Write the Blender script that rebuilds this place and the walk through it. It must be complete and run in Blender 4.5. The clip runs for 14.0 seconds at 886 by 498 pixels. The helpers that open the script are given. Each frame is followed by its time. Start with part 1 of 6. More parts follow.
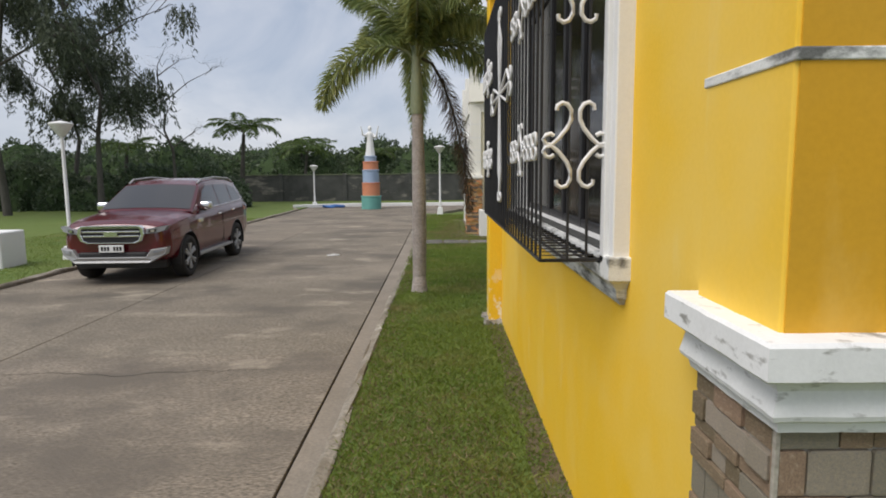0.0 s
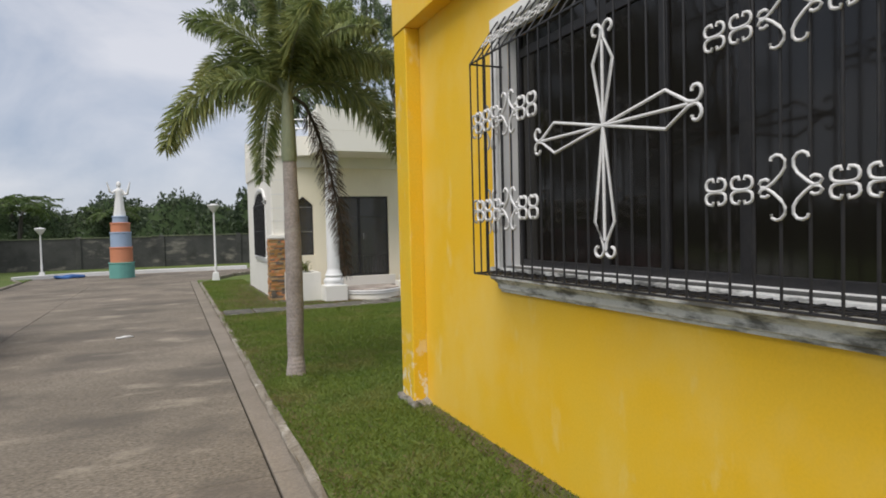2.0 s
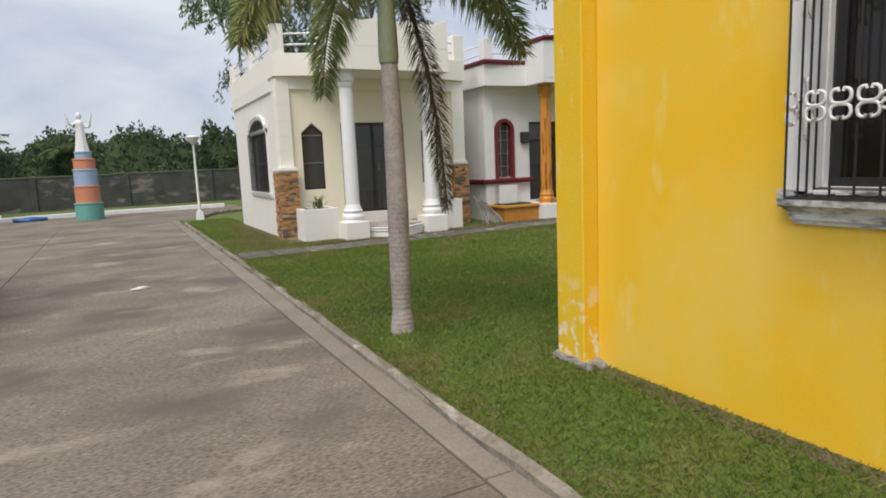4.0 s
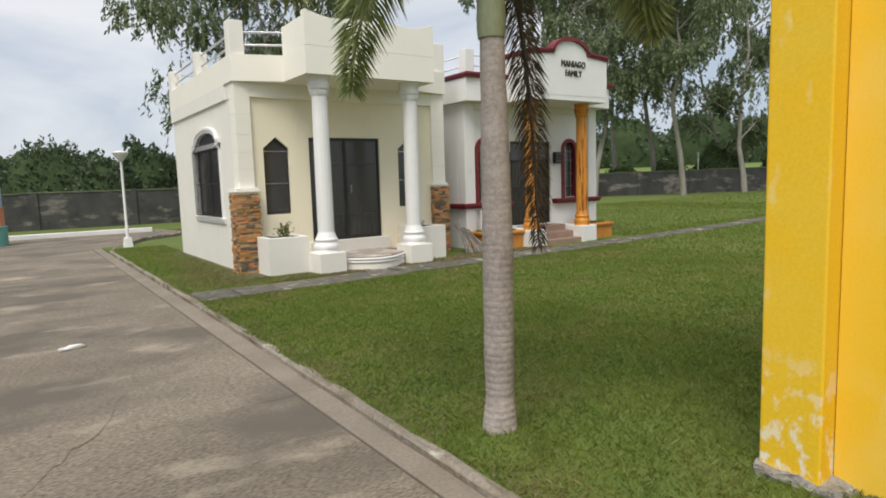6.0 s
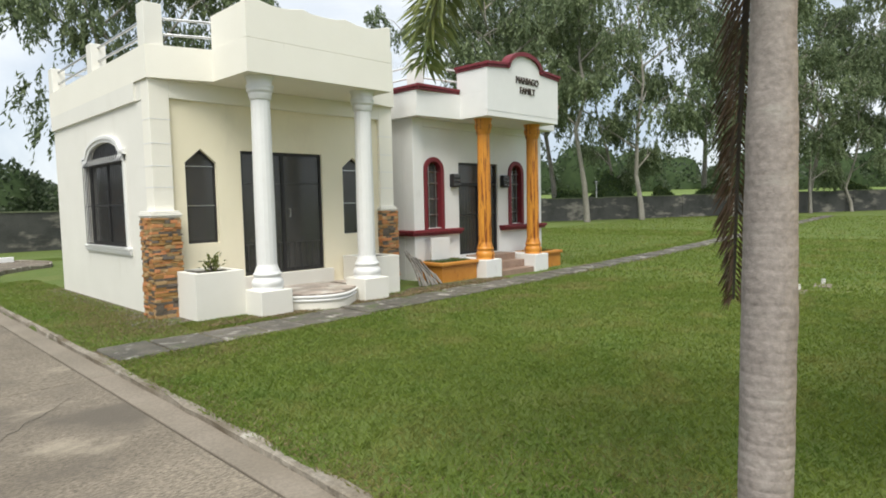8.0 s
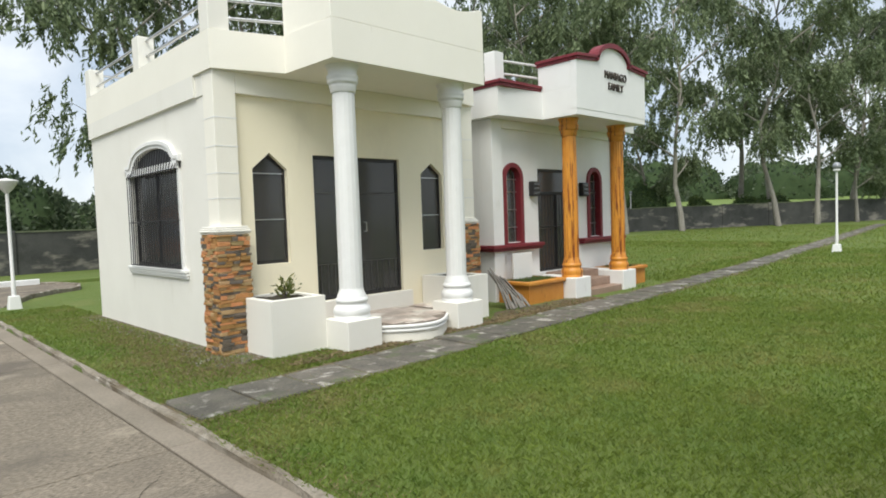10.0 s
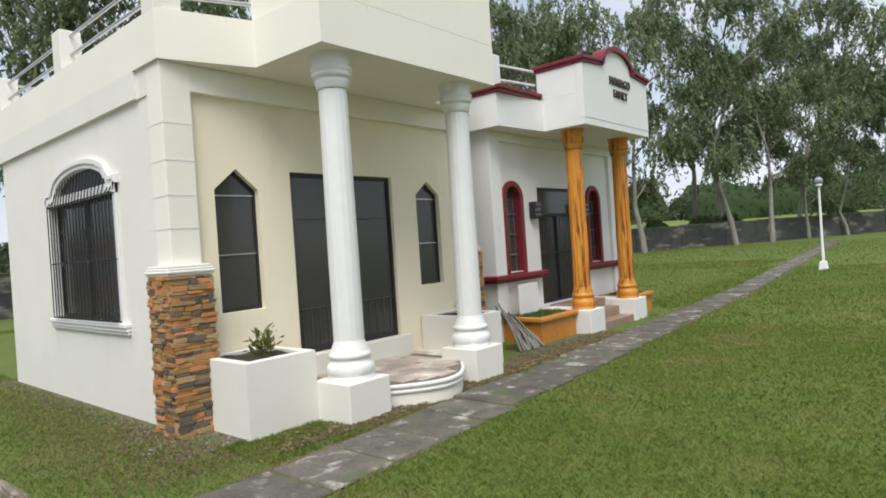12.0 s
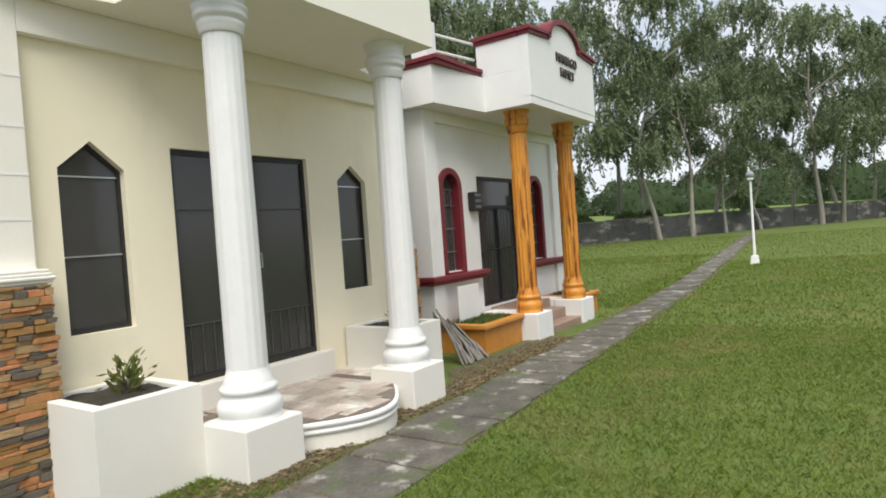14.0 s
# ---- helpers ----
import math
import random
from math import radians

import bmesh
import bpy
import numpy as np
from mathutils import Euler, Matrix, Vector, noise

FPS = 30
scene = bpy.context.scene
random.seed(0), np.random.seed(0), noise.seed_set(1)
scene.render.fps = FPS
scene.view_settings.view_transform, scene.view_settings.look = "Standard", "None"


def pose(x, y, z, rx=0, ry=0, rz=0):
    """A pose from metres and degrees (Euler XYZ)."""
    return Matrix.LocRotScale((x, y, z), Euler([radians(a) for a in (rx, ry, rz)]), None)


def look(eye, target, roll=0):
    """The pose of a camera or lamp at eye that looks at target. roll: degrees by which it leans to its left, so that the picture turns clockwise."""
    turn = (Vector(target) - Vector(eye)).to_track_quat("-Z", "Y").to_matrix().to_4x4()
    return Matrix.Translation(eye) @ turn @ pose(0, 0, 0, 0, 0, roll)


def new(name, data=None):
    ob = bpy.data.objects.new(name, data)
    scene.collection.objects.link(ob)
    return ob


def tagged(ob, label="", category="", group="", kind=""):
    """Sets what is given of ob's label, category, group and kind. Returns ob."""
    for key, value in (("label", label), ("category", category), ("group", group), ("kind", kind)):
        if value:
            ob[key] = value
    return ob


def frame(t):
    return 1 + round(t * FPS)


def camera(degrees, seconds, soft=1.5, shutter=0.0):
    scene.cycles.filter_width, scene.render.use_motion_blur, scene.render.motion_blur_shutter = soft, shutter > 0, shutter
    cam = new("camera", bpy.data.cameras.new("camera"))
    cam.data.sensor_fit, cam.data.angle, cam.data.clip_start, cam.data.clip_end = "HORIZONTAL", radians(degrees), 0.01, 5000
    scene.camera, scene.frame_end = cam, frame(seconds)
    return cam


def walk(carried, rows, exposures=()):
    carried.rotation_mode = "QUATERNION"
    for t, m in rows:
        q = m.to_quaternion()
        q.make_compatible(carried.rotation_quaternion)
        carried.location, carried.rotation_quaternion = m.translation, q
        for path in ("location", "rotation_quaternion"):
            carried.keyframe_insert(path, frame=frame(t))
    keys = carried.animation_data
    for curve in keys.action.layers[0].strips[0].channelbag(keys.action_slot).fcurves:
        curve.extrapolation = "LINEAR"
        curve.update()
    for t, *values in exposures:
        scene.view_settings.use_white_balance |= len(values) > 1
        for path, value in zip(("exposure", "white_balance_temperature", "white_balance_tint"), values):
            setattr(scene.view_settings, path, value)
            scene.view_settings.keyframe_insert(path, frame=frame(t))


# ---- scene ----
cam = camera(71.3, 14.0, soft=1.8)
PATH = [
    (0, (-0.062, -0.072, 1.744), (-0.057, 1.913, 1.499), -0.5),
    (0.5, (-0.369, 0.252, 1.72), (-0.136, 2.218, 1.433), -3.4),
    (1, (-0.823, 0.52, 1.703), (-0.328, 2.444, 1.471), -3.5),
    (1.5, (-1.214, 0.801, 1.684), (-0.445, 2.636, 1.478), -1.7),
    (2, (-1.588, 1.257, 1.726), (-0.782, 3.087, 1.661), -1.4),
    (2.5, (-1.896, 1.657, 1.729), (-0.959, 3.421, 1.627), -0.8),
    (3, (-2.187, 2.089, 1.71), (-1.289, 3.862, 1.488), -2.8),
    (3.2, (-2.27, 2.293, 1.671), (-1.403, 4.076, 1.406), -2.8),
    (5.5, (-2.738, 4.779, 1.659), (-1.661, 6.444, 1.402), -1.7),
    (6, (-2.726, 5.287, 1.691), (-1.601, 6.926, 1.472), -1.8),
    (6.5, (-2.696, 5.815, 1.694), (-1.447, 7.368, 1.518), -1.4),
    (7, (-2.731, 6.332, 1.704), (-1.403, 7.816, 1.528), -1.2),
    (9.5, (-2.775, 9.016, 1.645), (-1.325, 10.389, 1.539), -1.2),
    (10, (-2.643, 9.474, 1.671), (-1.256, 10.911, 1.573), -2.0),
    (10.5, (-2.538, 9.897, 1.721), (-1.175, 11.36, 1.67), -3.1),
    (11, (-2.292, 10.324, 1.708), (-0.911, 11.77, 1.654), -3.7),
    (11.5, (-2.175, 10.795, 1.707), (-0.785, 12.233, 1.659), -4.3),
    (12, (-1.988, 11.217, 1.693), (-0.48, 12.531, 1.681), -3.8),
    (12.5, (-1.83, 11.663, 1.707), (-0.295, 12.944, 1.713), -3.3),
    (13, (-1.645, 11.913, 1.72), (-0.022, 13.08, 1.676), -4.4),
    (13.5, (-1.312, 12.026, 1.703), (0.339, 13.155, 1.68), -4.5),
    (14, (-0.966, 12.131, 1.698), (0.686, 13.258, 1.657), -4.1),
]
walk(cam, [(t, look(eye, target, roll)) for t, eye, target, roll in PATH], exposures=[(0.0, 0.32, 6400, 13), (1.5, 0.24, 6400, 13), (3.0, 0.38, 6450, 14), (5.5, 0.46, 6600, 11), (6.5, 0.63, 6700, 10), (7.0, 0.75, 6650, 9), (9.5, 0.78, 6450, 7), (10.5, 0.69, 6400, 8), (12.5, 0.62, 6350, 10), (14.0, 0.73, 6500, 10)])

# ---- world and sun: a bright overcast afternoon ----
world = bpy.data.worlds.new("overcast_sky")
scene.world = world
world.use_nodes = True
wt = world.node_tree
wt.nodes.clear()
w_out = wt.nodes.new("ShaderNodeOutputWorld")
w_sky = wt.nodes.new("ShaderNodeTexSky")
w_sky.sky_type, w_sky.sun_disc = "NISHITA", False
SUN_ELEVATION, SUN_AZIMUTH = radians(58), radians(-126)   # azimuth from +y towards +x
w_sky.sun_elevation, w_sky.sun_rotation = SUN_ELEVATION, SUN_AZIMUTH
w_bg = wt.nodes.new("ShaderNodeBackground")
w_bg.inputs["Strength"].default_value = 0.10
w_cl = wt.nodes.new("ShaderNodeBackground")
w_cl.inputs["Strength"].default_value = 0.67
w_n = wt.nodes.new("ShaderNodeTexNoise")
w_tc = wt.nodes.new("ShaderNodeTexCoord")
w_mp = wt.nodes.new("ShaderNodeMapping")
w_mp.inputs["Scale"].default_value = (1.0, 1.0, 1.7)
wt.links.new(w_tc.outputs["Generated"], w_mp.inputs["Vector"])
wt.links.new(w_mp.outputs[0], w_n.inputs["Vector"])
w_n.inputs["Scale"].default_value, w_n.inputs["Detail"].default_value = 3.4, 8.0
w_n.inputs["Roughness"].default_value, w_n.inputs["Distortion"].default_value = 0.55, 0.5
w_r = wt.nodes.new("ShaderNodeValToRGB")
w_r.color_ramp.elements[0].position, w_r.color_ramp.elements[0].color = 0.34, (0.51, 0.595, 0.72, 1)
w_r.color_ramp.elements[1].position, w_r.color_ramp.elements[1].color = 0.66, (0.93, 0.95, 0.985, 1)
w_m = wt.nodes.new("ShaderNodeMixShader")
w_m.inputs[0].default_value = 0.86
wt.links.new(w_sky.outputs[0], w_bg.inputs[0])
wt.links.new(w_n.outputs["Fac"], w_r.inputs[0])
wt.links.new(w_r.outputs[0], w_cl.inputs[0])
wt.links.new(w_bg.outputs[0], w_m.inputs[1])
wt.links.new(w_cl.outputs[0], w_m.inputs[2])
wt.links.new(w_m.outputs[0], w_out.inputs[0])

sun_data = bpy.data.lights.new("sun", "SUN")
sun_data.energy, sun_data.angle, sun_data.color = 2.4, radians(38), (1.0, 0.96, 0.89)
sun = new("sun", sun_data)
sun_dir = Vector((math.sin(SUN_AZIMUTH) * math.cos(SUN_ELEVATION), math.cos(SUN_AZIMUTH) * math.cos(SUN_ELEVATION), math.sin(SUN_ELEVATION)))
sun.matrix_world = look(sun_dir * 60, (0, 0, 0))


# ---- materials ----
def mat(name, a, b=None, scale=3.0, rough=0.75, bump=0.25, fine=70.0, metal=0.0, stain=None, vary=0.0, island=0.0,
        spec=0.4, stretch=(1, 1, 1), dist=0.01, grain=0.25, stain2=None, wear=None):
    """A surface of two base colours mixed by large and fine noise. stain: (colour, scale, low, high, stretch)."""
    m = bpy.data.materials.new(name)
    m.use_nodes = True
    nt = m.node_tree
    N, L = nt.nodes, nt.links
    bsdf = N["Principled BSDF"]
    tc = N.new("ShaderNodeTexCoord")

    def noise_tex(sc, st=(1, 1, 1), detail=5.0):
        mp = N.new("ShaderNodeMapping")
        mp.inputs["Scale"].default_value = st
        L.new(tc.outputs["Object"], mp.inputs["Vector"])
        n = N.new("ShaderNodeTexNoise")
        n.inputs["Scale"].default_value, n.inputs["Detail"].default_value = sc, detail
        n.inputs["Roughness"].default_value = 0.6
        L.new(mp.outputs[0], n.inputs["Vector"])
        return n.outputs["Fac"]

    def ramp(fac, lo, hi):
        r = N.new("ShaderNodeMapRange")
        r.inputs["From Min"].default_value, r.inputs["From Max"].default_value = lo, hi
        L.new(fac, r.inputs["Value"])
        return r.outputs[0]

    def mix(fac, c1, c2, mode="MIX"):
        x = N.new("ShaderNodeMix")
        x.data_type, x.blend_type = "RGBA", mode
        for sock, v in ((x.inputs[0], fac), (x.inputs[6], c1), (x.inputs[7], c2)):
            if isinstance(v, (int, float)):
                sock.default_value = v
            elif isinstance(v, tuple):
                sock.default_value = (*v[:3], 1)
            else:
                L.new(v, sock)
        return x.outputs[2]

    b = b or tuple(min(1, c * 0.86) for c in a)
    col = mix(ramp(noise_tex(scale, stretch), 0.32, 0.68), a, b)
    fine_fac = noise_tex(fine, stretch, 3.0)
    dark = tuple(1 - grain for _ in range(3))
    col = mix(ramp(fine_fac, 0.3, 0.7), col, mix(1.0, col, dark, "MULTIPLY"))
    for s in (stain, stain2):
        if s:
            colr, sc, lo, hi, st = s
            fac = ramp(noise_tex(sc, st, 8.0), lo, hi)
            if wear and s is stain:
                sep = N.new("ShaderNodeSeparateXYZ")
                L.new(tc.outputs["Object"], sep.inputs[0])
                sc_m = N.new("ShaderNodeMath")
                sc_m.operation = "MULTIPLY"
                L.new(fac, sc_m.inputs[0])
                L.new(ramp(sep.outputs["Z"], wear[1], wear[0]), sc_m.inputs[1])
                fac = sc_m.outputs[0]
            col = mix(fac, col, colr)
    if vary or island:
        if vary:
            info = N.new("ShaderNodeObjectInfo")
            src = info.outputs["Random"]
        else:
            info = N.new("ShaderNodeNewGeometry")
            src = info.outputs["Random Per Island"]
        amount = vary or island
        hsv = N.new("ShaderNodeHueSaturation")
        r = N.new("ShaderNodeMapRange")
        r.inputs["To Min"].default_value, r.inputs["To Max"].default_value = 1 - amount, 1 + amount
        L.new(src, r.inputs["Value"])
        L.new(r.outputs[0], hsv.inputs["Value"])
        r2 = N.new("ShaderNodeMapRange")
        r2.inputs["To Min"].default_value, r2.inputs["To Max"].default_value = 0.5 + amount * 0.05, 0.5 - amount * 0.05
        L.new(src, r2.inputs["Value"])
        L.new(r2.outputs[0], hsv.inputs["Hue"])
        L.new(col, hsv.inputs["Color"])
        col = hsv.outputs[0]
    L.new(col, bsdf.inputs["Base Color"])
    bsdf.inputs["Metallic"].default_value = metal
    bsdf.inputs["Specular IOR Level"].default_value = spec
    rr = N.new("ShaderNodeMapRange")
    rr.inputs["To Min"].default_value, rr.inputs["To Max"].default_value = max(0.02, rough - 0.08), min(1, rough + 0.08)
    L.new(fine_fac, rr.inputs["Value"])
    L.new(rr.outputs[0], bsdf.inputs["Roughness"])
    if bump:
        bp = N.new("ShaderNodeBump")
        bp.inputs["Strength"].default_value, bp.inputs["Distance"].default_value = bump, dist
        L.new(fine_fac, bp.inputs["Height"])
        L.new(bp.outputs[0], bsdf.inputs["Normal"])
    return m


def leafy(name, a, b, scale=0.6, rough=0.55, island=0.35, stain=None, stain2=None):
    """Leaves and blades: thin, lit a little from behind."""
    m = mat(name, a, b, scale=scale, rough=rough, bump=0, fine=9, island=island, spec=0.3, grain=0.3, stain=stain, stain2=stain2)
    nt = m.node_tree
    bsdf = nt.nodes["Principled BSDF"]
    out = nt.nodes["Material Output"]
    tr = nt.nodes.new("ShaderNodeBsdfTranslucent")
    mx = nt.nodes.new("ShaderNodeMixShader")
    mx.inputs[0].default_value = 0.36
    nt.links.new(bsdf.inputs["Base Color"].links[0].from_socket, tr.inputs["Color"])
    nt.links.new(bsdf.outputs[0], mx.inputs[1])
    nt.links.new(tr.outputs[0], mx.inputs[2])
    nt.links.new(mx.outputs[0], out.inputs["Surface"])
    return m


def tinted(name, colour, rough=0.04):
    m = bpy.data.materials.new(name)
    m.use_nodes = True
    b = m.node_tree.nodes["Principled BSDF"]
    b.inputs["Base Color"].default_value = (*colour, 1)
    b.inputs["Roughness"].default_value = rough
    b.inputs["Transmission Weight"].default_value = 0.5
    b.inputs["IOR"].default_value = 1.5
    return m


YELLOW = mat("yellow_paint", (0.89, 0.515, 0.010), (0.86, 0.545, 0.040), scale=1.3, rough=0.62, bump=0.05, fine=70, grain=0.06,
             stain=((0.86, 0.60, 0.13), 0.9, 0.46, 0.74, (1, 1, 0.8)), stain2=((0.84, 0.65, 0.24), 3.2, 0.60, 0.82, (1, 1, 0.45)))
WEATHERED = mat("worn_yellow_paint", (0.86, 0.51, 0.010), (0.82, 0.54, 0.035), scale=3, rough=0.65, bump=0.07, fine=60, grain=0.1,
                stain=((0.78, 0.73, 0.58), 11, 0.52, 0.60, (1, 1, 0.7)), stain2=((0.80, 0.64, 0.26), 5, 0.60, 0.74, (1, 1, 0.5)), wear=(0.20, 0.85))
# Yellow paint for south faces, deepened to carry their shade in the colour.
SHADED_YELLOW = mat("ochre_orange_paint", (0.66, 0.345, 0.012), (0.60, 0.33, 0.025), scale=1.5, rough=0.62, bump=0.05, fine=70, grain=0.06,
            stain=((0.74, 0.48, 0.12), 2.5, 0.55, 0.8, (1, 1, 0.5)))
CREAM = mat("cream_paint", (0.89, 0.82, 0.63), (0.86, 0.79, 0.60), scale=1.2, rough=0.7, bump=0.15, fine=110, grain=0.04,
            stain=((0.70, 0.64, 0.49), 1.6, 0.56, 0.90, (1, 1, 0.4)))
PALECREAM = mat("pale_cream_paint", (0.87, 0.84, 0.75), (0.84, 0.81, 0.72), scale=1.2, rough=0.7, bump=0.12, fine=110, grain=0.04,
                stain=((0.62, 0.59, 0.50), 1.7, 0.64, 0.95, (1, 1, 0.3)), stain2=((0.50, 0.46, 0.37), 6, 0.72, 0.84, (1, 1, 0.2)))
OFFWHITE = mat("off_white_paint", (0.81, 0.79, 0.725), (0.775, 0.755, 0.69), scale=1.2, rough=0.7, bump=0.15, fine=110, grain=0.04,
               stain=((0.62, 0.585, 0.50), 1.8, 0.58, 0.90, (1, 1, 0.4)))
WHITE = mat("white_paint", (0.80, 0.795, 0.775), (0.76, 0.755, 0.735), scale=2, rough=0.6, bump=0.12, fine=100, grain=0.05,
            stain=((0.52, 0.51, 0.47), 3.0, 0.66, 0.9, (1, 1, 0.4)))
COLUMNWHITE = mat("glossy_white_paint", (0.80, 0.80, 0.785), (0.765, 0.765, 0.75), scale=6, rough=0.5, bump=0.08, fine=90, grain=0.03,
                  stain=((0.70, 0.69, 0.66), 9, 0.60, 0.85, (1, 1, 0.5)))
SILL = mat("stained_white_plaster", (0.78, 0.78, 0.75), (0.70, 0.70, 0.67), scale=5, rough=0.75, bump=0.25, fine=80, grain=0.1,
           stain=((0.15, 0.15, 0.14), 9, 0.47, 0.62, (1, 0.5, 1.6)))
PIERCAP = mat("chipped_white_plaster", (0.82, 0.82, 0.80), (0.76, 0.76, 0.74), scale=4, rough=0.7, bump=0.07, fine=90, grain=0.06,
              stain=((0.30, 0.29, 0.26), 11, 0.57, 0.68, (1, 1, 2.5)), stain2=((0.55, 0.53, 0.48), 3, 0.60, 0.85, (1, 1, 1)))
RUBBLE = mat("broken_mortar", (0.42, 0.40, 0.36), (0.24, 0.22, 0.19), scale=12, rough=0.95, bump=0.8, fine=60, grain=0.4, dist=0.02)
MAROON = mat("maroon_paint", (0.20, 0.022, 0.030), (0.16, 0.02, 0.028), scale=4, rough=0.5, bump=0.12, grain=0.12)
BLACKMETAL = mat("black_painted_steel", (0.018, 0.018, 0.020), (0.03, 0.028, 0.028), scale=20, rough=0.45, bump=0.1, grain=0.2)
WHITEMETAL = mat("white_painted_iron", (0.80, 0.80, 0.79), (0.72, 0.70, 0.68), scale=30, rough=0.5, bump=0.15, grain=0.1)
STEEL = mat("brushed_steel", (0.62, 0.62, 0.62), (0.55, 0.55, 0.55), scale=20, rough=0.3, bump=0.05, metal=0.9, grain=0.1)
CONCRETE = mat("road_concrete", (0.345, 0.292, 0.224), (0.248, 0.208, 0.158), scale=0.55, rough=0.85, bump=1.0, fine=52, grain=0.72, stretch=(0.55, 1.4, 1),
               stain=((0.122, 0.104, 0.082), 0.60, 0.47, 0.62, (0.9, 1.2, 1)), stain2=((0.40, 0.345, 0.265), 1.0, 0.58, 0.76, (0.8, 1.5, 1)), vary=0.05)
GUTTER = mat("gutter_concrete", (0.285, 0.245, 0.195), (0.21, 0.18, 0.14), scale=1.2, rough=0.88, bump=0.5, fine=40, grain=0.25,
             stain=((0.20, 0.17, 0.13), 2.2, 0.50, 0.75, (1, 0.4, 1)), vary=0.06)
KERB = mat("dirty_kerb", (0.34, 0.305, 0.25), (0.24, 0.205, 0.155), scale=3, rough=0.92, bump=0.8, fine=30, grain=0.35, dist=0.02,
           stain=((0.13, 0.105, 0.07), 2.6, 0.50, 0.66, (1, 0.5, 1)), stain2=((0.46, 0.43, 0.37), 5.0, 0.58, 0.70, (1, 0.6, 1)))
DARKJOINT = mat("soil_joint", (0.035, 0.03, 0.022), (0.05, 0.045, 0.03), scale=8, rough=0.95, bump=0.4, grain=0.3)
PATHSTONE = mat("path_slab", (0.175, 0.158, 0.130), (0.092, 0.086, 0.072), scale=3.5, rough=0.88, bump=0.5, fine=38, grain=0.3, vary=0.18,
                stain=((0.38, 0.36, 0.32), 4.5, 0.56, 0.68, (1, 1, 1)), stain2=((0.085, 0.105, 0.045), 2.6, 0.54, 0.68, (1, 1, 1)))
SOIL = mat("leaf_litter_soil", (0.13, 0.10, 0.065), (0.21, 0.17, 0.10), scale=5, rough=0.95, bump=0.9, fine=45, grain=0.45, dist=0.03,
           stain=((0.09, 0.13, 0.04), 3.0, 0.50, 0.66, (1, 1, 1)))
GROUND = mat("lawn_ground", (0.112, 0.160, 0.030), (0.140, 0.185, 0.040), scale=0.35, rough=0.95, bump=0.6, fine=55, grain=0.30, dist=0.03,
             stain=((0.215, 0.205, 0.075), 0.55, 0.56, 0.80, (1, 1, 1)), stain2=((0.090, 0.150, 0.028), 2.2, 0.50, 0.72, (1, 1, 1)))
GRASS = leafy("grass_blades", (0.178, 0.255, 0.042), (0.235, 0.295, 0.060), scale=0.45, island=0.16,
              stain=((0.290, 0.250, 0.098), 0.9, 0.51, 0.76, (1, 1, 1)), stain2=((0.120, 0.195, 0.034), 1.7, 0.52, 0.72, (1, 1, 1)))
BLOCKWALL = mat("grey_block_wall", (0.105, 0.105, 0.098), (0.066, 0.067, 0.064), scale=1.0, rough=0.92, bump=0.5, fine=25, grain=0.3,
                stain=((0.27, 0.25, 0.215), 0.50, 0.535, 0.64, (1, 1, 2.6)), stain2=((0.045, 0.046, 0.042), 1.1, 0.52, 0.70, (1, 1, 1)))
CAPSTONE = mat("mossy_cap", (0.20, 0.22, 0.14), (0.13, 0.15, 0.09), scale=2, rough=0.9, bump=0.4, grain=0.25)
MARBLE = mat("porch_tile", (0.54, 0.46, 0.40), (0.40, 0.335, 0.29), scale=4, rough=0.45, bump=0.1, fine=30, grain=0.2, vary=0.22,
             stain=((0.66, 0.62, 0.56), 2.6, 0.50, 0.62, (1, 1, 1)), stain2=((0.27, 0.21, 0.17), 3.4, 0.56, 0.68, (1, 1, 1)))
TILEJOINT = mat("dirty_tile_joint", (0.24, 0.20, 0.16), (0.17, 0.14, 0.115), scale=9, rough=0.9, bump=0.3, grain=0.3)
BARGREY = mat("grey_painted_bar", (0.10, 0.098, 0.092), (0.07, 0.068, 0.064), scale=20, rough=0.5, bump=0.05, grain=0.15)
BROWNTILE = mat("brown_step_tile", (0.36, 0.25, 0.19), (0.28, 0.19, 0.14), scale=5, rough=0.5, bump=0.15, grain=0.2)
LEDGE = mat("orange_ledgestone", (0.60, 0.265, 0.085), (0.50, 0.27, 0.11), scale=9, rough=0.85, bump=0.7, fine=50, grain=0.35, dist=0.01, vary=0.30,
            stain=((0.60, 0.40, 0.22), 3, 0.56, 0.66, (1, 1, 1)))
LEDGE_GREY = mat("grey_ledgestone", (0.115, 0.115, 0.108), (0.235, 0.18, 0.12), scale=9, rough=0.85, bump=0.7, fine=50, grain=0.35, vary=0.3)
LEDGE_BUFF = mat("buff_ledgestone", (0.63, 0.46, 0.24), (0.52, 0.33, 0.15), scale=9, rough=0.85, bump=0.7, fine=50, grain=0.3, vary=0.25)
SLATE = mat("brown_slate_cladding", (0.40, 0.28, 0.17), (0.24, 0.175, 0.115), scale=14, rough=0.75, bump=0.6, fine=40, grain=0.3, vary=0.3,
            stain=((0.44, 0.35, 0.24), 4, 0.55, 0.7, (1, 1, 1)))
SLATE_GREY = mat("grey_slate_cladding", (0.30, 0.27, 0.225), (0.45, 0.37, 0.26), scale=14, rough=0.75, bump=0.6, fine=40, grain=0.3, vary=0.25)
GROUT = mat("mortar", (0.50, 0.46, 0.38), (0.38, 0.34, 0.28), scale=10, rough=0.95, bump=0.5, grain=0.3)
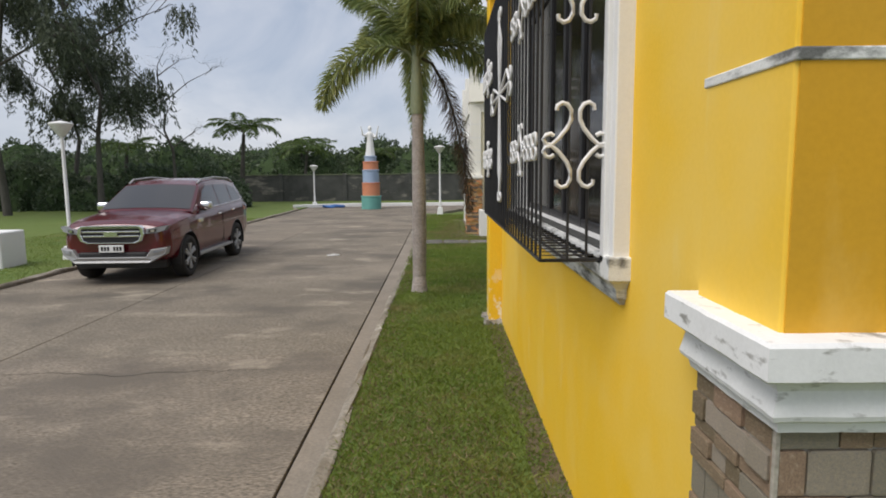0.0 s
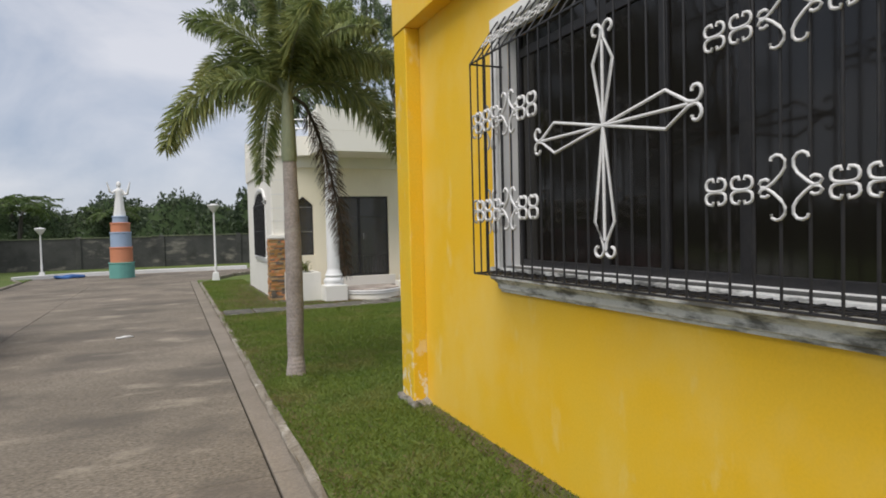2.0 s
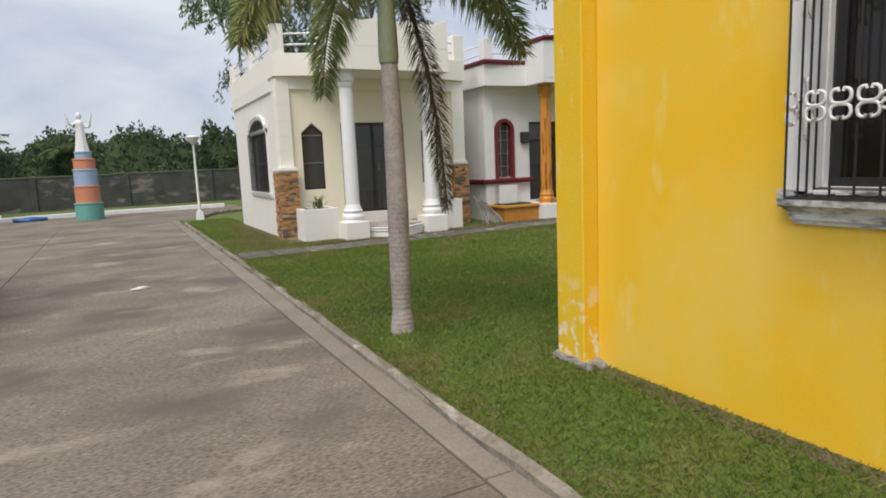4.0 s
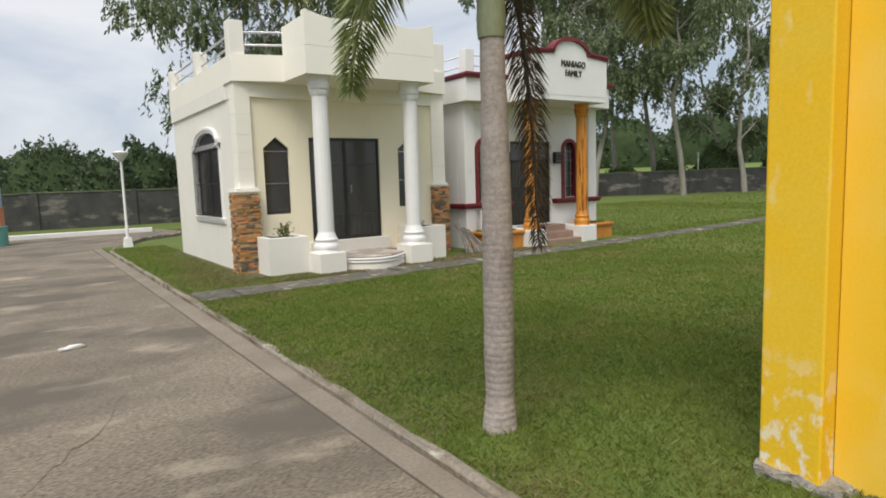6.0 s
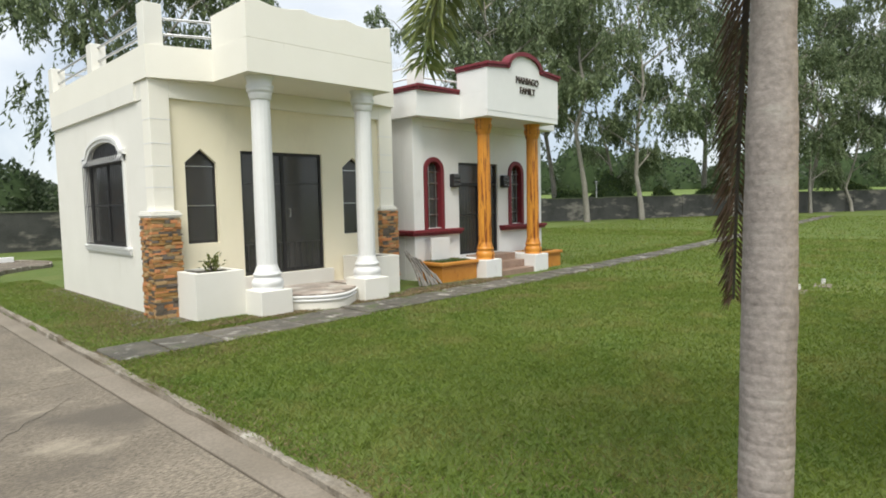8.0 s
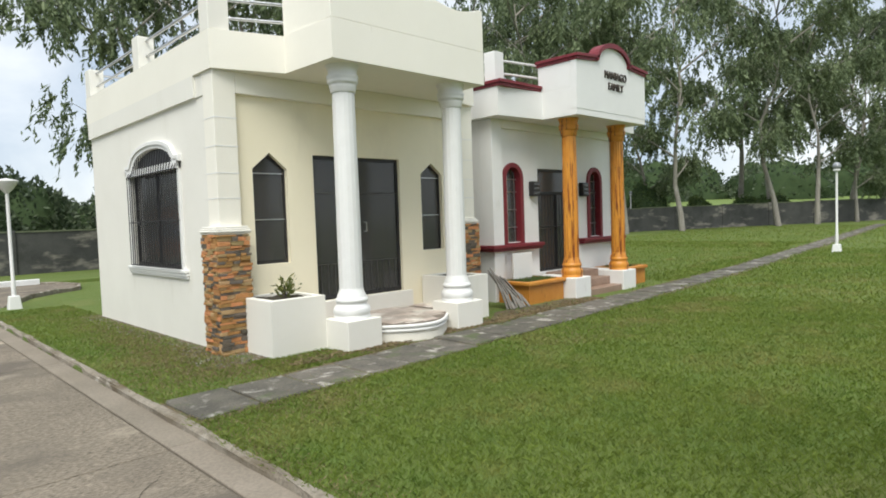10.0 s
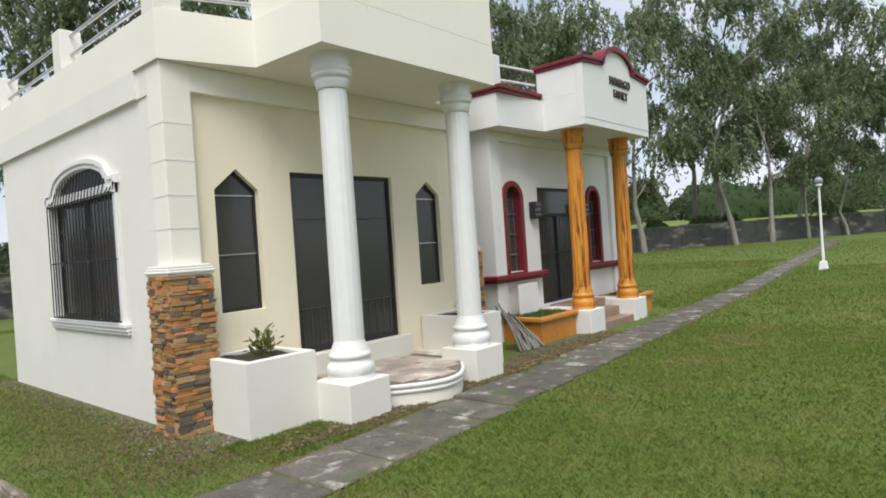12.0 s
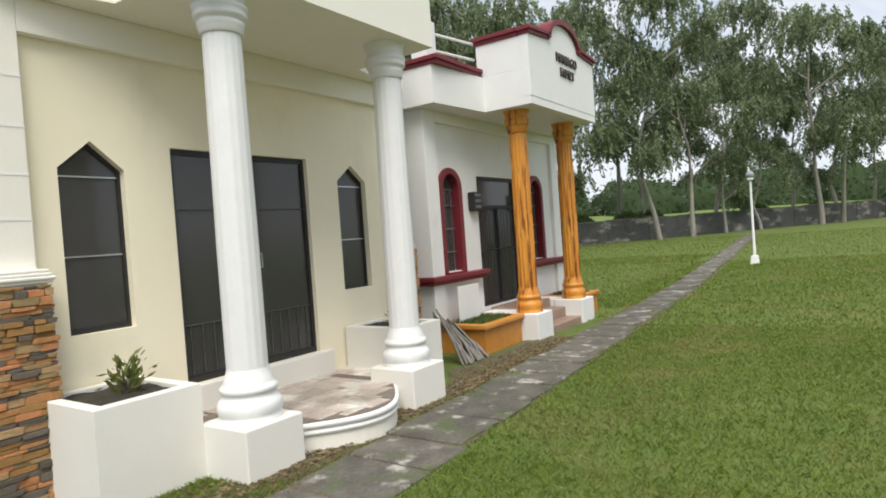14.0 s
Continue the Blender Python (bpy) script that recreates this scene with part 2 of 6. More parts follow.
WOODPAINT = mat("orange_marbled_paint", (0.58, 0.215, 0.028), (0.72, 0.33, 0.05), scale=5, rough=0.4, bump=0.1, fine=30, grain=0.12, stretch=(1, 1, 0.25),
                stain=((0.20, 0.058, 0.014), 17.0, 0.535, 0.60, (1, 1, 0.085)))
TERRACOTTA = mat("orange_planter_paint", (0.52, 0.20, 0.03), (0.60, 0.27, 0.05), scale=4, rough=0.5, bump=0.15, grain=0.15,
                 stain=((0.25, 0.09, 0.02), 5, 0.62, 0.72, (1, 1, 0.4)))
GLASS = tinted("dark_tinted_glass", (0.022, 0.019, 0.015), 0.10)
SCREEN = tinted("grey_screened_glass", (0.105, 0.103, 0.098), 0.16)
# Darkness of the unlit rooms put into the plaster colour.
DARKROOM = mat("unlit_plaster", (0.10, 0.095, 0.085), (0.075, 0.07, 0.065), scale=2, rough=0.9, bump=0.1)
PALMTRUNK = mat("ringed_palm_trunk", (0.41, 0.36, 0.325), (0.30, 0.262, 0.235), scale=5, rough=0.9, bump=0.5, fine=40, grain=0.3,
                stain=((0.40, 0.37, 0.33), 4, 0.55, 0.75, (1, 1, 2.5)), stain2=((0.13, 0.115, 0.10), 9, 0.70, 0.76, (1, 1, 0.6)))
CROWNSHAFT = mat("green_crownshaft", (0.20, 0.245, 0.135), (0.29, 0.31, 0.20), scale=4, rough=0.6, bump=0.2, stretch=(1, 1, 0.2), grain=0.2)
FROND = leafy("palm_frond", (0.215, 0.290, 0.105), (0.370, 0.390, 0.150), scale=1.6, rough=0.45)
FROND_DRY = leafy("withered_frond", (0.155, 0.100, 0.058), (0.085, 0.066, 0.042), scale=2.0)
BARK = mat("pale_bark", (0.40, 0.37, 0.32), (0.24, 0.22, 0.19), scale=2, rough=0.9, bump=0.6, fine=18, grain=0.3, stretch=(1, 1, 0.3))
BARK_DARK = mat("grey_bark", (0.12, 0.11, 0.095), (0.08, 0.072, 0.062), scale=2, rough=0.9, bump=0.6, fine=18, grain=0.3, stretch=(1, 1, 0.3))
LEAF_EUC = leafy("eucalyptus_leaves", (0.160, 0.215, 0.112), (0.236, 0.288, 0.150), scale=0.4)
LEAF_DARK = leafy("dark_foliage", (0.082, 0.118, 0.070), (0.118, 0.152, 0.084), scale=0.25)
LEAF_GREY = leafy("grey_green_drooping_leaves", (0.085, 0.108, 0.072), (0.125, 0.145, 0.095), scale=0.3)
LEAF_MID = leafy("hedge_foliage", (0.085, 0.140, 0.040), (0.130, 0.180, 0.055), scale=0.25)
LEAF_SHRUB = leafy("shrub_leaves", (0.10, 0.15, 0.035), (0.24, 0.24, 0.07), scale=9)
LITTER = leafy("dry_leaves", (0.24, 0.18, 0.10), (0.34, 0.27, 0.15), scale=6)
# Shade deep inside the woods, put into a matt near-black green.
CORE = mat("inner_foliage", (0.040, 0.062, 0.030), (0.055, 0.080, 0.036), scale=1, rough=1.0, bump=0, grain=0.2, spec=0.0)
FIELD = mat("far_field", (0.17, 0.23, 0.055), (0.13, 0.19, 0.045), scale=0.15, rough=0.95, bump=0.5, fine=3, grain=0.25, dist=0.2)
CARPAINT = mat("maroon_car_paint", (0.095, 0.006, 0.011), (0.085, 0.005, 0.010), scale=3, rough=0.22, bump=0, grain=0.03, spec=0.6)
CARPAINT.node_tree.nodes["Principled BSDF"].inputs["Coat Weight"].default_value = 0.5
CHROME = mat("chrome", (0.80, 0.80, 0.80), (0.75, 0.75, 0.75), scale=8, rough=0.14, bump=0, metal=1.0, grain=0.03)
SILVER = mat("silver_plastic", (0.40, 0.40, 0.40), (0.36, 0.36, 0.355), scale=8, rough=0.4, bump=0, metal=0.3, grain=0.05)
BLACKPLASTIC = mat("black_plastic", (0.022, 0.022, 0.023), (0.03, 0.03, 0.03), scale=20, rough=0.55, bump=0.05, grain=0.1)
RUBBER = mat("tyre_rubber", (0.022, 0.021, 0.020), (0.035, 0.033, 0.030), scale=20, rough=0.85, bump=0.2, grain=0.2)
LAMPGLASS = mat("clear_lens", (0.34, 0.35, 0.37), (0.24, 0.25, 0.27), scale=25, rough=0.1, bump=0, grain=0.1, spec=0.8)
CARGLASS = mat("dark_car_glass", (0.020, 0.021, 0.024), (0.018, 0.019, 0.022), scale=3, rough=0.08, bump=0, grain=0.02, spec=1.0)
PLATE = mat("number_plate", (0.75, 0.75, 0.72), (0.72, 0.72, 0.70), scale=8, rough=0.4, bump=0, grain=0.03)
TEAL = mat("teal_paint", (0.16, 0.42, 0.36), (0.14, 0.36, 0.32), scale=2, rough=0.6, bump=0.1, grain=0.1)
SALMON = mat("salmon_paint", (0.66, 0.27, 0.15), (0.60, 0.24, 0.13), scale=2, rough=0.6, bump=0.1, grain=0.1)
PALEBLUE = mat("pale_blue_paint", (0.36, 0.46, 0.62), (0.32, 0.42, 0.56), scale=2, rough=0.6, bump=0.1, grain=0.1)
DRYSTICK = mat("weathered_sticks", (0.30, 0.28, 0.25), (0.20, 0.185, 0.165), scale=10, rough=0.9, bump=0.4, grain=0.3, vary=0.2)
BLUETARP = mat("blue_tarp", (0.05, 0.16, 0.42), (0.04, 0.12, 0.34), scale=4, rough=0.5, bump=0.4, grain=0.1)
LETTER = mat("bronze_letters", (0.06, 0.045, 0.035), (0.09, 0.07, 0.05), scale=20, rough=0.45, bump=0.1, metal=0.4)


# ---- mesh helpers ----
def finish(bm, name):
    me = bpy.data.meshes.new(name)
    bm.to_mesh(me)
    bm.free()
    return me


def part(name, shape, material, parent=None, label="", smooth=False):
    """Links a bmesh or mesh as one object, under a thing or a part where one is given."""
    me = finish(shape, name) if isinstance(shape, bmesh.types.BMesh) else shape
    if material and not me.materials:
        me.materials.append(material)
    if smooth:
        me.polygons.foreach_set("use_smooth", [len(f.vertices) <= 4 for f in me.polygons])
    ob = new(name, me)
    ob.parent = parent
    if label:
        ob["label"] = label
    return ob


def thing(name, label, category, at=(0, 0, 0), rz=0.0, group="", kind=""):
    e = new(name)
    e.empty_display_size = 0.2
    e.matrix_basis = pose(*at, 0, 0, rz)
    return tagged(e, label, category, group, kind)


def box(bm, x0, x1, y0, y1, z0, z1, bevel=0.0, seg=2):
    g = bmesh.ops.create_cube(bm, size=1.0)
    for v in g["verts"]:
        v.co = Vector((x0 + (v.co.x + 0.5) * (x1 - x0), y0 + (v.co.y + 0.5) * (y1 - y0), z0 + (v.co.z + 0.5) * (z1 - z0)))
    if bevel:
        es = list({e for v in g["verts"] for e in v.link_edges})
        bmesh.ops.bevel(bm, geom=es, offset=bevel, segments=seg, affect="EDGES", profile=0.5)
    return bm


def boxed(x0, x1, y0, y1, z0, z1, bevel=0.012, seg=2):
    return box(bmesh.new(), x0, x1, y0, y1, z0, z1, bevel, seg)


def lathe(bm, prof, c=(0, 0, 0), n=24, flutes=0, depth=0.0, square=False):
    """Turns a profile of (radius, height) about the upright through c. flutes: upright grooves that deep."""
    rows = []
    for r, z in prof:
        row = []
        for i in range(n):
            a = 2 * math.pi * i / n
            rr = r * (1 - (depth * (0.5 + 0.5 * math.cos(flutes * a)) if flutes else 0))
            row.append(bm.verts.new((c[0] + rr * math.cos(a), c[1] + rr * math.sin(a), c[2] + z)))
        rows.append(row)
    for p, q in zip(rows, rows[1:]):
        for i in range(n):
            bm.faces.new((p[i], p[(i + 1) % n], q[(i + 1) % n], q[i]))
    bm.faces.new([bm.verts.new(v.co) for v in rows[0][::-1]])
    bm.faces.new([bm.verts.new(v.co) for v in rows[-1]])
    return bm


def moulding(x0, x1, y0, y1, prof):
    """A rectangular block whose sides follow a profile of (overhang, height)."""
    bm = bmesh.new()
    rows = [[bm.verts.new(p) for p in ((x0 - o, y0 - o, z), (x1 + o, y0 - o, z), (x1 + o, y1 + o, z), (x0 - o, y1 + o, z))] for o, z in prof]
    for p, q in zip(rows, rows[1:]):
        for i in range(4):
            bm.faces.new((p[i], p[(i + 1) % 4], q[(i + 1) % 4], q[i]))
    bm.faces.new(rows[0][::-1])
    bm.faces.new(rows[-1])
    return bm


def tube(bm, pts, r, n=6):
    """A round bar through the points; r is one radius or one for each point."""
    pts = [Vector(p) for p in pts]
    rs = [float(q) for q in r] if isinstance(r, (list, tuple)) else [r] * len(pts)
    rows = []
    up = Vector((0.13, 0.27, 0.95)).normalized()
    for i, p in enumerate(pts):
        d = (pts[min(i + 1, len(pts) - 1)] - pts[max(i - 1, 0)]).normalized()
        s = d.cross(up)
        if s.length < 0.15:
            s = d.cross(Vector((0.9, 0.1, 0.2)))
        s.normalize()
        u = s.cross(d)
        rows.append([bm.verts.new(p + rs[i] * (math.cos(2 * math.pi * k / n) * s + math.sin(2 * math.pi * k / n) * u)) for k in range(n)])
    for p, q in zip(rows, rows[1:]):
        for i in range(n):
            bm.faces.new((p[i], p[(i + 1) % n], q[(i + 1) % n], q[i]))
    bm.faces.new([bm.verts.new(v.co) for v in rows[0][::-1]])
    bm.faces.new([bm.verts.new(v.co) for v in rows[-1]])
    return bm


def cut(name, outer, holes, thick, m, bevel=0.0):
    """A sheet of that thickness with real openings: outlines in (u, v), laid into the world by m."""
    cu = bpy.data.curves.new(name, "CURVE")
    cu.dimensions, cu.fill_mode, cu.extrude = "2D", "BOTH", thick / 2 - bevel
    if bevel:
        cu.bevel_depth, cu.bevel_resolution, cu.offset = bevel, 1, -bevel
    for loop in (outer, *holes):
        sp = cu.splines.new("POLY")
        sp.points.add(len(loop) - 1)
        for p, (u, v) in zip(sp.points, loop):
            p.co = (u, v, 0, 1)
        sp.use_cyclic_u = True
    ob = bpy.data.objects.new(name, cu)
    raw = bpy.data.meshes.new_from_object(ob)
    bpy.data.objects.remove(ob)
    bm = bmesh.new()
    bm.from_mesh(raw)
    bmesh.ops.remove_doubles(bm, verts=bm.verts, dist=0.00002)
    bpy.data.meshes.remove(raw)
    me = finish(bm, name)
    bpy.data.curves.remove(cu)
    me.transform(m)
    me.polygons.foreach_set("use_smooth", [False] * len(me.polygons))
    return me


def south(y, thick):
    """For cut(): u is x, v is z, the outer face at y, looking to -y."""
    return Matrix(((1, 0, 0, 0), (0, 0, -1, y + thick / 2), (0, 1, 0, 0), (0, 0, 0, 1)))


def west(x, thick):
    """For cut(): u is y, v is z, the outer face at x, looking to -x."""
    return Matrix(((0, 0, 1, x + thick / 2), (1, 0, 0, 0), (0, 1, 0, 0), (0, 0, 0, 1)))


def flat(z0, thick):
    """For cut(): u is x, v is y."""
    return Matrix.Translation((0, 0, z0 + thick / 2))


def rect(u0, u1, v0, v1):
    return [(u0, v0), (u1, v0), (u1, v1), (u0, v1)]


def arch(u0, u1, v0, vs, rise, n=14):
    """An opening with an arched head that springs at vs."""
    c, h = (u0 + u1) / 2, (u1 - u0) / 2
    return [(u0, v0), (u1, v0)] + [(c + h * math.cos(math.pi * i / n), vs + rise * math.sin(math.pi * i / n)) for i in range(n + 1)]


def brow(u0, u1, v0, vs, rise, n=12, wide=0.72):
    """An opening with small shoulders and a bell-shaped head."""
    c, h = (u0 + u1) / 2, (u1 - u0) / 2
    top = []
    for i in range(n + 1):
        k = 1 - 2 * i / n
        top.append((c + wide * h * k, vs + rise * ((0.5 + 0.5 * math.cos(math.pi * k)) if wide < 0.8 else math.sqrt(max(0.0, 1 - k * k)))))
    return [(u0, v0), (u1, v0), (u1, vs)] + top + [(u0, vs)]


def gothic(u0, u1, v0, vs, va):
    return [(u0, v0), (u1, v0), (u1, vs), ((u0 + u1) / 2, va), (u0, vs)]


def quads(name, V):
    """One mesh of many loose four-cornered leaves; V is an array (n, 4, 3)."""
    n = len(V)
    me = bpy.data.meshes.new(name)
    me.vertices.add(4 * n)
    me.vertices.foreach_set("co", np.ascontiguousarray(V, dtype=np.float32).ravel())
    me.loops.add(4 * n)
    me.loops.foreach_set("vertex_index", np.arange(4 * n, dtype=np.int32))
    me.polygons.add(n)
    me.polygons.foreach_set("loop_start", np.arange(0, 4 * n, 4, dtype=np.int32))
    me.polygons.foreach_set("loop_total", np.full(n, 4, dtype=np.int32))
    me.update(calc_edges=True)
    return me


def leaf_quads(centres, dirs, length, width, rng):
    """Pointed leaves as rhombs: centres and directions (n, 3)."""
    n = len(centres)
    d = dirs / (np.linalg.norm(dirs, axis=1, keepdims=True) + 1e-9)
    s = np.cross(d, rng.normal(size=(n, 3)))
    s /= np.linalg.norm(s, axis=1, keepdims=True) + 1e-9
    ln = (length * rng.uniform(0.6, 1.3, (n, 1)))
    w = (width * rng.uniform(0.7, 1.2, (n, 1)))
    return np.stack([centres - d * ln / 2, centres + s * w / 2, centres + d * ln / 2, centres - s * w / 2], axis=1)


# ---- ground, road, kerbs ----
def lawn_height(x, y):
    bank = min(1.0, max(0.0, (x + 0.65) / 0.9)) * min(1.0, max(0.0, (14.5 - y) / 4.0))
    return 0.045 + 0.035 * bank * bank * (3 - 2 * bank) + 0.009 * max(0.0, x - 9.0)


def in_road(x, y):
    return (-6.95 < x < -0.73 and y < 33.0) or (26.0 < y < 33.0 and -6.95 < x < 18.0)


def ground_sheet():
    xs = [-900, -300, -100, -50, -25, -14, -10, -8.5, -6.96, -6.94, -4, -2, -0.74, -0.72, -0.3, 0.0, 0.4, 2, 4, 6, 9, 12, 15, 17.99, 18.01, 22, 28, 35, 42, 50, 60, 75, 100, 150, 300, 900]
    ys = [-900, -300, -100, -50, -25, -10, 0, 4, 8, 10.5, 11.5, 12.5, 13.5, 14.5, 16, 20, 24, 25.99, 26.01, 29, 32.99, 33.01, 36, 40, 46, 55, 70, 100, 300, 900]
    bm = bmesh.new()
    grid = [[bm.verts.new((x, y, -0.06 if in_road(x, y) else min(lawn_height(x, y), 1.2))) for x in xs] for y in ys]
    for j in range(len(ys) - 1):
        for i in range(len(xs) - 1):
            bm.faces.new((grid[j][i], grid[j][i + 1], grid[j + 1][i + 1], grid[j + 1][i]))
    return part("ground", bm, GROUND)


tagged(ground_sheet(), "mown green lawn, worn and yellowish in patches", "lawn", kind="structure")


# ---- yellow building beside the road ----
def spiral(cy, cz, r, start, turn, steps=12, end=0.35):
    """Points of a scroll in (u, v) that winds inwards."""
    return [(cy + r * (1 - (1 - end) * i / steps) * math.cos(start + turn * i / steps), cz + r * (1 - (1 - end) * i / steps) * math.sin(start + turn * i / steps)) for i in range(steps + 1)]


def eight(u, v, w, h):
    """Two squarish C-shaped bars, mouths up and down, one above the other: lists of (u, v)."""
    out = []
    for s in (1, -1):
        c = []
        for i in range(19):
            a = math.radians(107 + 326 * i / 18)
            k = 1 / max(abs(math.cos(a)), abs(math.sin(a))) ** 0.45
            c.append((u + w / 2 * k * math.cos(a), v + s * (h * 0.53 + h / 2 * k * math.sin(a))))
        c = [(u - 0.010, c[0][1] - s * 0.013)] + c + [(u + 0.010, c[-1][1] - s * 0.013)]
        out.append(c)
    return out


def crossed(u, v, w, h):
    """Four curling bars that meet in pairs at the sides and open at the top and the foot."""
    line = [(0.36, 0.11), (0.42, 0.14), (0.50, 0.125), (0.54, 0.07), (0.50, 0.015), (0.40, 0.006), (0.28, 0.08), (0.14, 0.20), (0.075, 0.30), (0.075, 0.41), (0.14, 0.48), (0.23, 0.50), (0.31, 0.465), (0.32, 0.41)]
    return [[(u + su * w * a, v + sv * h * b) for a, b in line] for su in (1, -1) for sv in (1, -1)]


def scrolls(name, curves, parent, place, r=0.0085, label=""):
    bm = bmesh.new()
    for c in curves:
        tube(bm, [place(u, v) for u, v in c], r, 5)
    return part(name, bm, WHITEMETAL, parent, label, smooth=True)


def yellow_building():
    b = thing("yellow_building", "bright yellow plastered mausoleum with patchy paint and worn corners", "building", (0, 0, 0))
    X, T = 0.60, 0.18
    hole = brow(2.21, 5.03, 1.45, 3.10, 0.42)
    part("wall", cut("wall", rect(1.425, 6.66, -0.1, 3.60), [hole], T, west(X, T)), YELLOW, b, "yellow wall with pale streaks")
    part("wall", boxed(0.45, 5.4, 1.06, 6.98, 3.60, 4.3, 0.006), YELLOW, b, "yellow wall band above the recessed panel")
    part("wall", boxed(0.62, 5.2, 6.82, 6.96, -0.1, 3.60, 0.0), YELLOW, b)
    # South wall: shaded side painted darker than the west wall.
    part("wall", boxed(0.97, 5.2, 1.10, 1.24, -0.1, 3.60, 0.0), SHADED_YELLOW, b)
    part("wall", boxed(5.2, 5.4, 1.10, 6.9, -0.1, 3.60, 0.0), YELLOW, b)
    # Floor and backing added behind the panes, painted dark as an unlit room.
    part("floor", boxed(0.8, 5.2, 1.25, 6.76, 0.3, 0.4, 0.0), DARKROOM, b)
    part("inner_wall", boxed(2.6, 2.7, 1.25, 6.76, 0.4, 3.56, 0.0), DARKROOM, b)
    # worn far corner pilaster on a broken footing
    part("corner_pilaster", boxed(0.46, 0.62, 6.665, 6.975, 0.10, 3.60, 0.012, 3), WEATHERED, b, "worn yellow corner with flaking paint")
    bm = bmesh.new()
    box(bm, 0.40, 0.62, 6.54, 7.0, -0.05, 0.115, 0.03)
    bmesh.ops.subdivide_edges(bm, edges=bm.edges[:], cuts=3, use_grid_fill=True)
    for v in bm.verts:
        v.co += 0.05 * noise.noise_vector(v.co * 7) + 0.02 * noise.noise_vector(v.co * 21)
    part("footing", bm, RUBBLE, b, "broken grey concrete footing")
    # near corner pier: stone foot, white cap, grooved shaft
    pier = part("corner_pier", boxed(0.575, 0.97, 1.065, 1.44, 1.43, 3.60, 0.006), YELLOW, b, "yellow pier with a white groove")
    # Thin skin on the pier's south face, shade painted into its yellow.
    part("pier_face", boxed(0.583, 0.97, 1.061, 1.065, 1.43, 3.60, 0.0), SHADED_YELLOW, b, "south face of the yellow pier, its shade in the colour")
    part("groove", boxed(0.571, 0.973, 1.057, 1.444, 1.938, 1.962, 0.003), SILL, pier, "stained white groove line")
    bm = moulding(0.578, 0.97, 1.048, 1.437, [(-0.02, 1.252), (0.010, 1.252), (0.014, 1.272), (0.028, 1.280), (0.031, 1.290), (0.026, 1.312), (0.021, 1.338), (0.030, 1.356), (0.054, 1.362), (0.062, 1.368), (0.062, 1.430), (0.056, 1.438)])
    bmesh.ops.subdivide_edges(bm, edges=[e for e in bm.edges if e.calc_length() > 0.2], cuts=9, use_grid_fill=True)
    for v in bm.verts:
        v.co += 0.0022 * noise.noise_vector(v.co * 16)
    part("pier_cap", bm, PIERCAP, b, "white moulded cap, chipped and stained")
    part("corner_bead", boxed(0.5735, 0.5845, 1.0535, 1.0645, -0.05, 1.252, 0.002), GROUT, b, "pale mortar bead at the corner")
    foot = part("stone_pier", boxed(0.5855, 0.97, 1.0655, 1.44, -0.05, 1.256, 0.0), GROUT, b, "stone-clad pier foot")
    rng = random.Random(4)
    tile_bm = box(bmesh.new(), -0.5, 0.5, -0.5, 0.5, -0.5, 0.5, 0.05, 1)
    tile_me = finish(tile_bm, "stone")
    tile_me.materials.append(SLATE)
    tile_me2 = tile_me.copy()
    tile_me2.materials.clear()
    tile_me2.materials.append(SLATE_GREY)
    for face in ("w", "s"):
        z = -0.02
        while z < 1.240:
            h = min(rng.choice((0.034, 0.046, 0.060, 0.080, 0.095)), 1.254 - z)
            a0, a1 = (1.072, 1.44) if face == "w" else (0.575, 0.97)
            a = a0
            while a < a1 - 0.02:
                ln = min(rng.uniform(0.055, 0.16), a1 - a)
                if a1 - a - ln < 0.06:
                    ln = a1 - a
                ob = new("stone", tile_me if rng.random() < 0.6 else tile_me2)
                ob.parent = foot
                d = rng.uniform(0.010, 0.024)
                if face == "w":
                    ob.location, ob.scale = (0.594 - d / 2, a + ln / 2, z + h / 2), (d, ln - 0.004, h - 0.004)
                else:
                    ob.location, ob.scale = (a + ln / 2, 1.074 - d / 2, z + h / 2), (ln - 0.004, d, h - 0.004)
                a += ln
            z += h

    # window: white surround, stained sill, dark panes, black box grille with white ironwork
    w = thing("grilled_window", "dark tinted window behind a black box grille with white iron cross and scrolls", "window")
    out = brow(2.085, 5.18, 1.40, 3.20, 0.45)
    part("surround", cut("surround", out, [brow(2.21, 5.03, 1.38, 3.10, 0.42)], 0.07, west(0.54, 0.07), 0.006), WHITE, w, "white plaster window surround")
    part("surround_moulding", cut("surround_moulding", brow(2.14, 5.12, 1.42, 3.15, 0.44), [brow(2.185, 5.06, 1.40, 3.11, 0.42)], 0.02, west(0.522, 0.02), 0.004), WHITE, w)
    part("reveal", cut("reveal", brow(2.2105, 5.0295, 1.456, 3.0995, 0.4195), [brow(2.222, 5.018, 1.44, 3.094, 0.413)], 0.055, west(0.607, 0.055)), WHITE, w, "white plastered reveal")
    bm = moulding(0.60, 0.70, 2.14, 5.13, [(0.0, 1.262), (0.018, 1.264), (0.024, 1.282), (0.034, 1.288), (0.036, 1.298), (0.040, 1.325), (0.060, 1.350), (0.072, 1.356), (0.078, 1.362), (0.078, 1.438), (0.074, 1.444)])
    for v in bm.verts:
        v.co.x = min(v.co.x, 0.62)
    part("sill", bm, SILL, w, "white moulded sill blackened by mould")
    part("sill_top", boxed(0.553, 0.665, 2.21, 5.03, 1.40, 1.454, 0.003), BLOCKWALL, w)
    fr = bmesh.new()
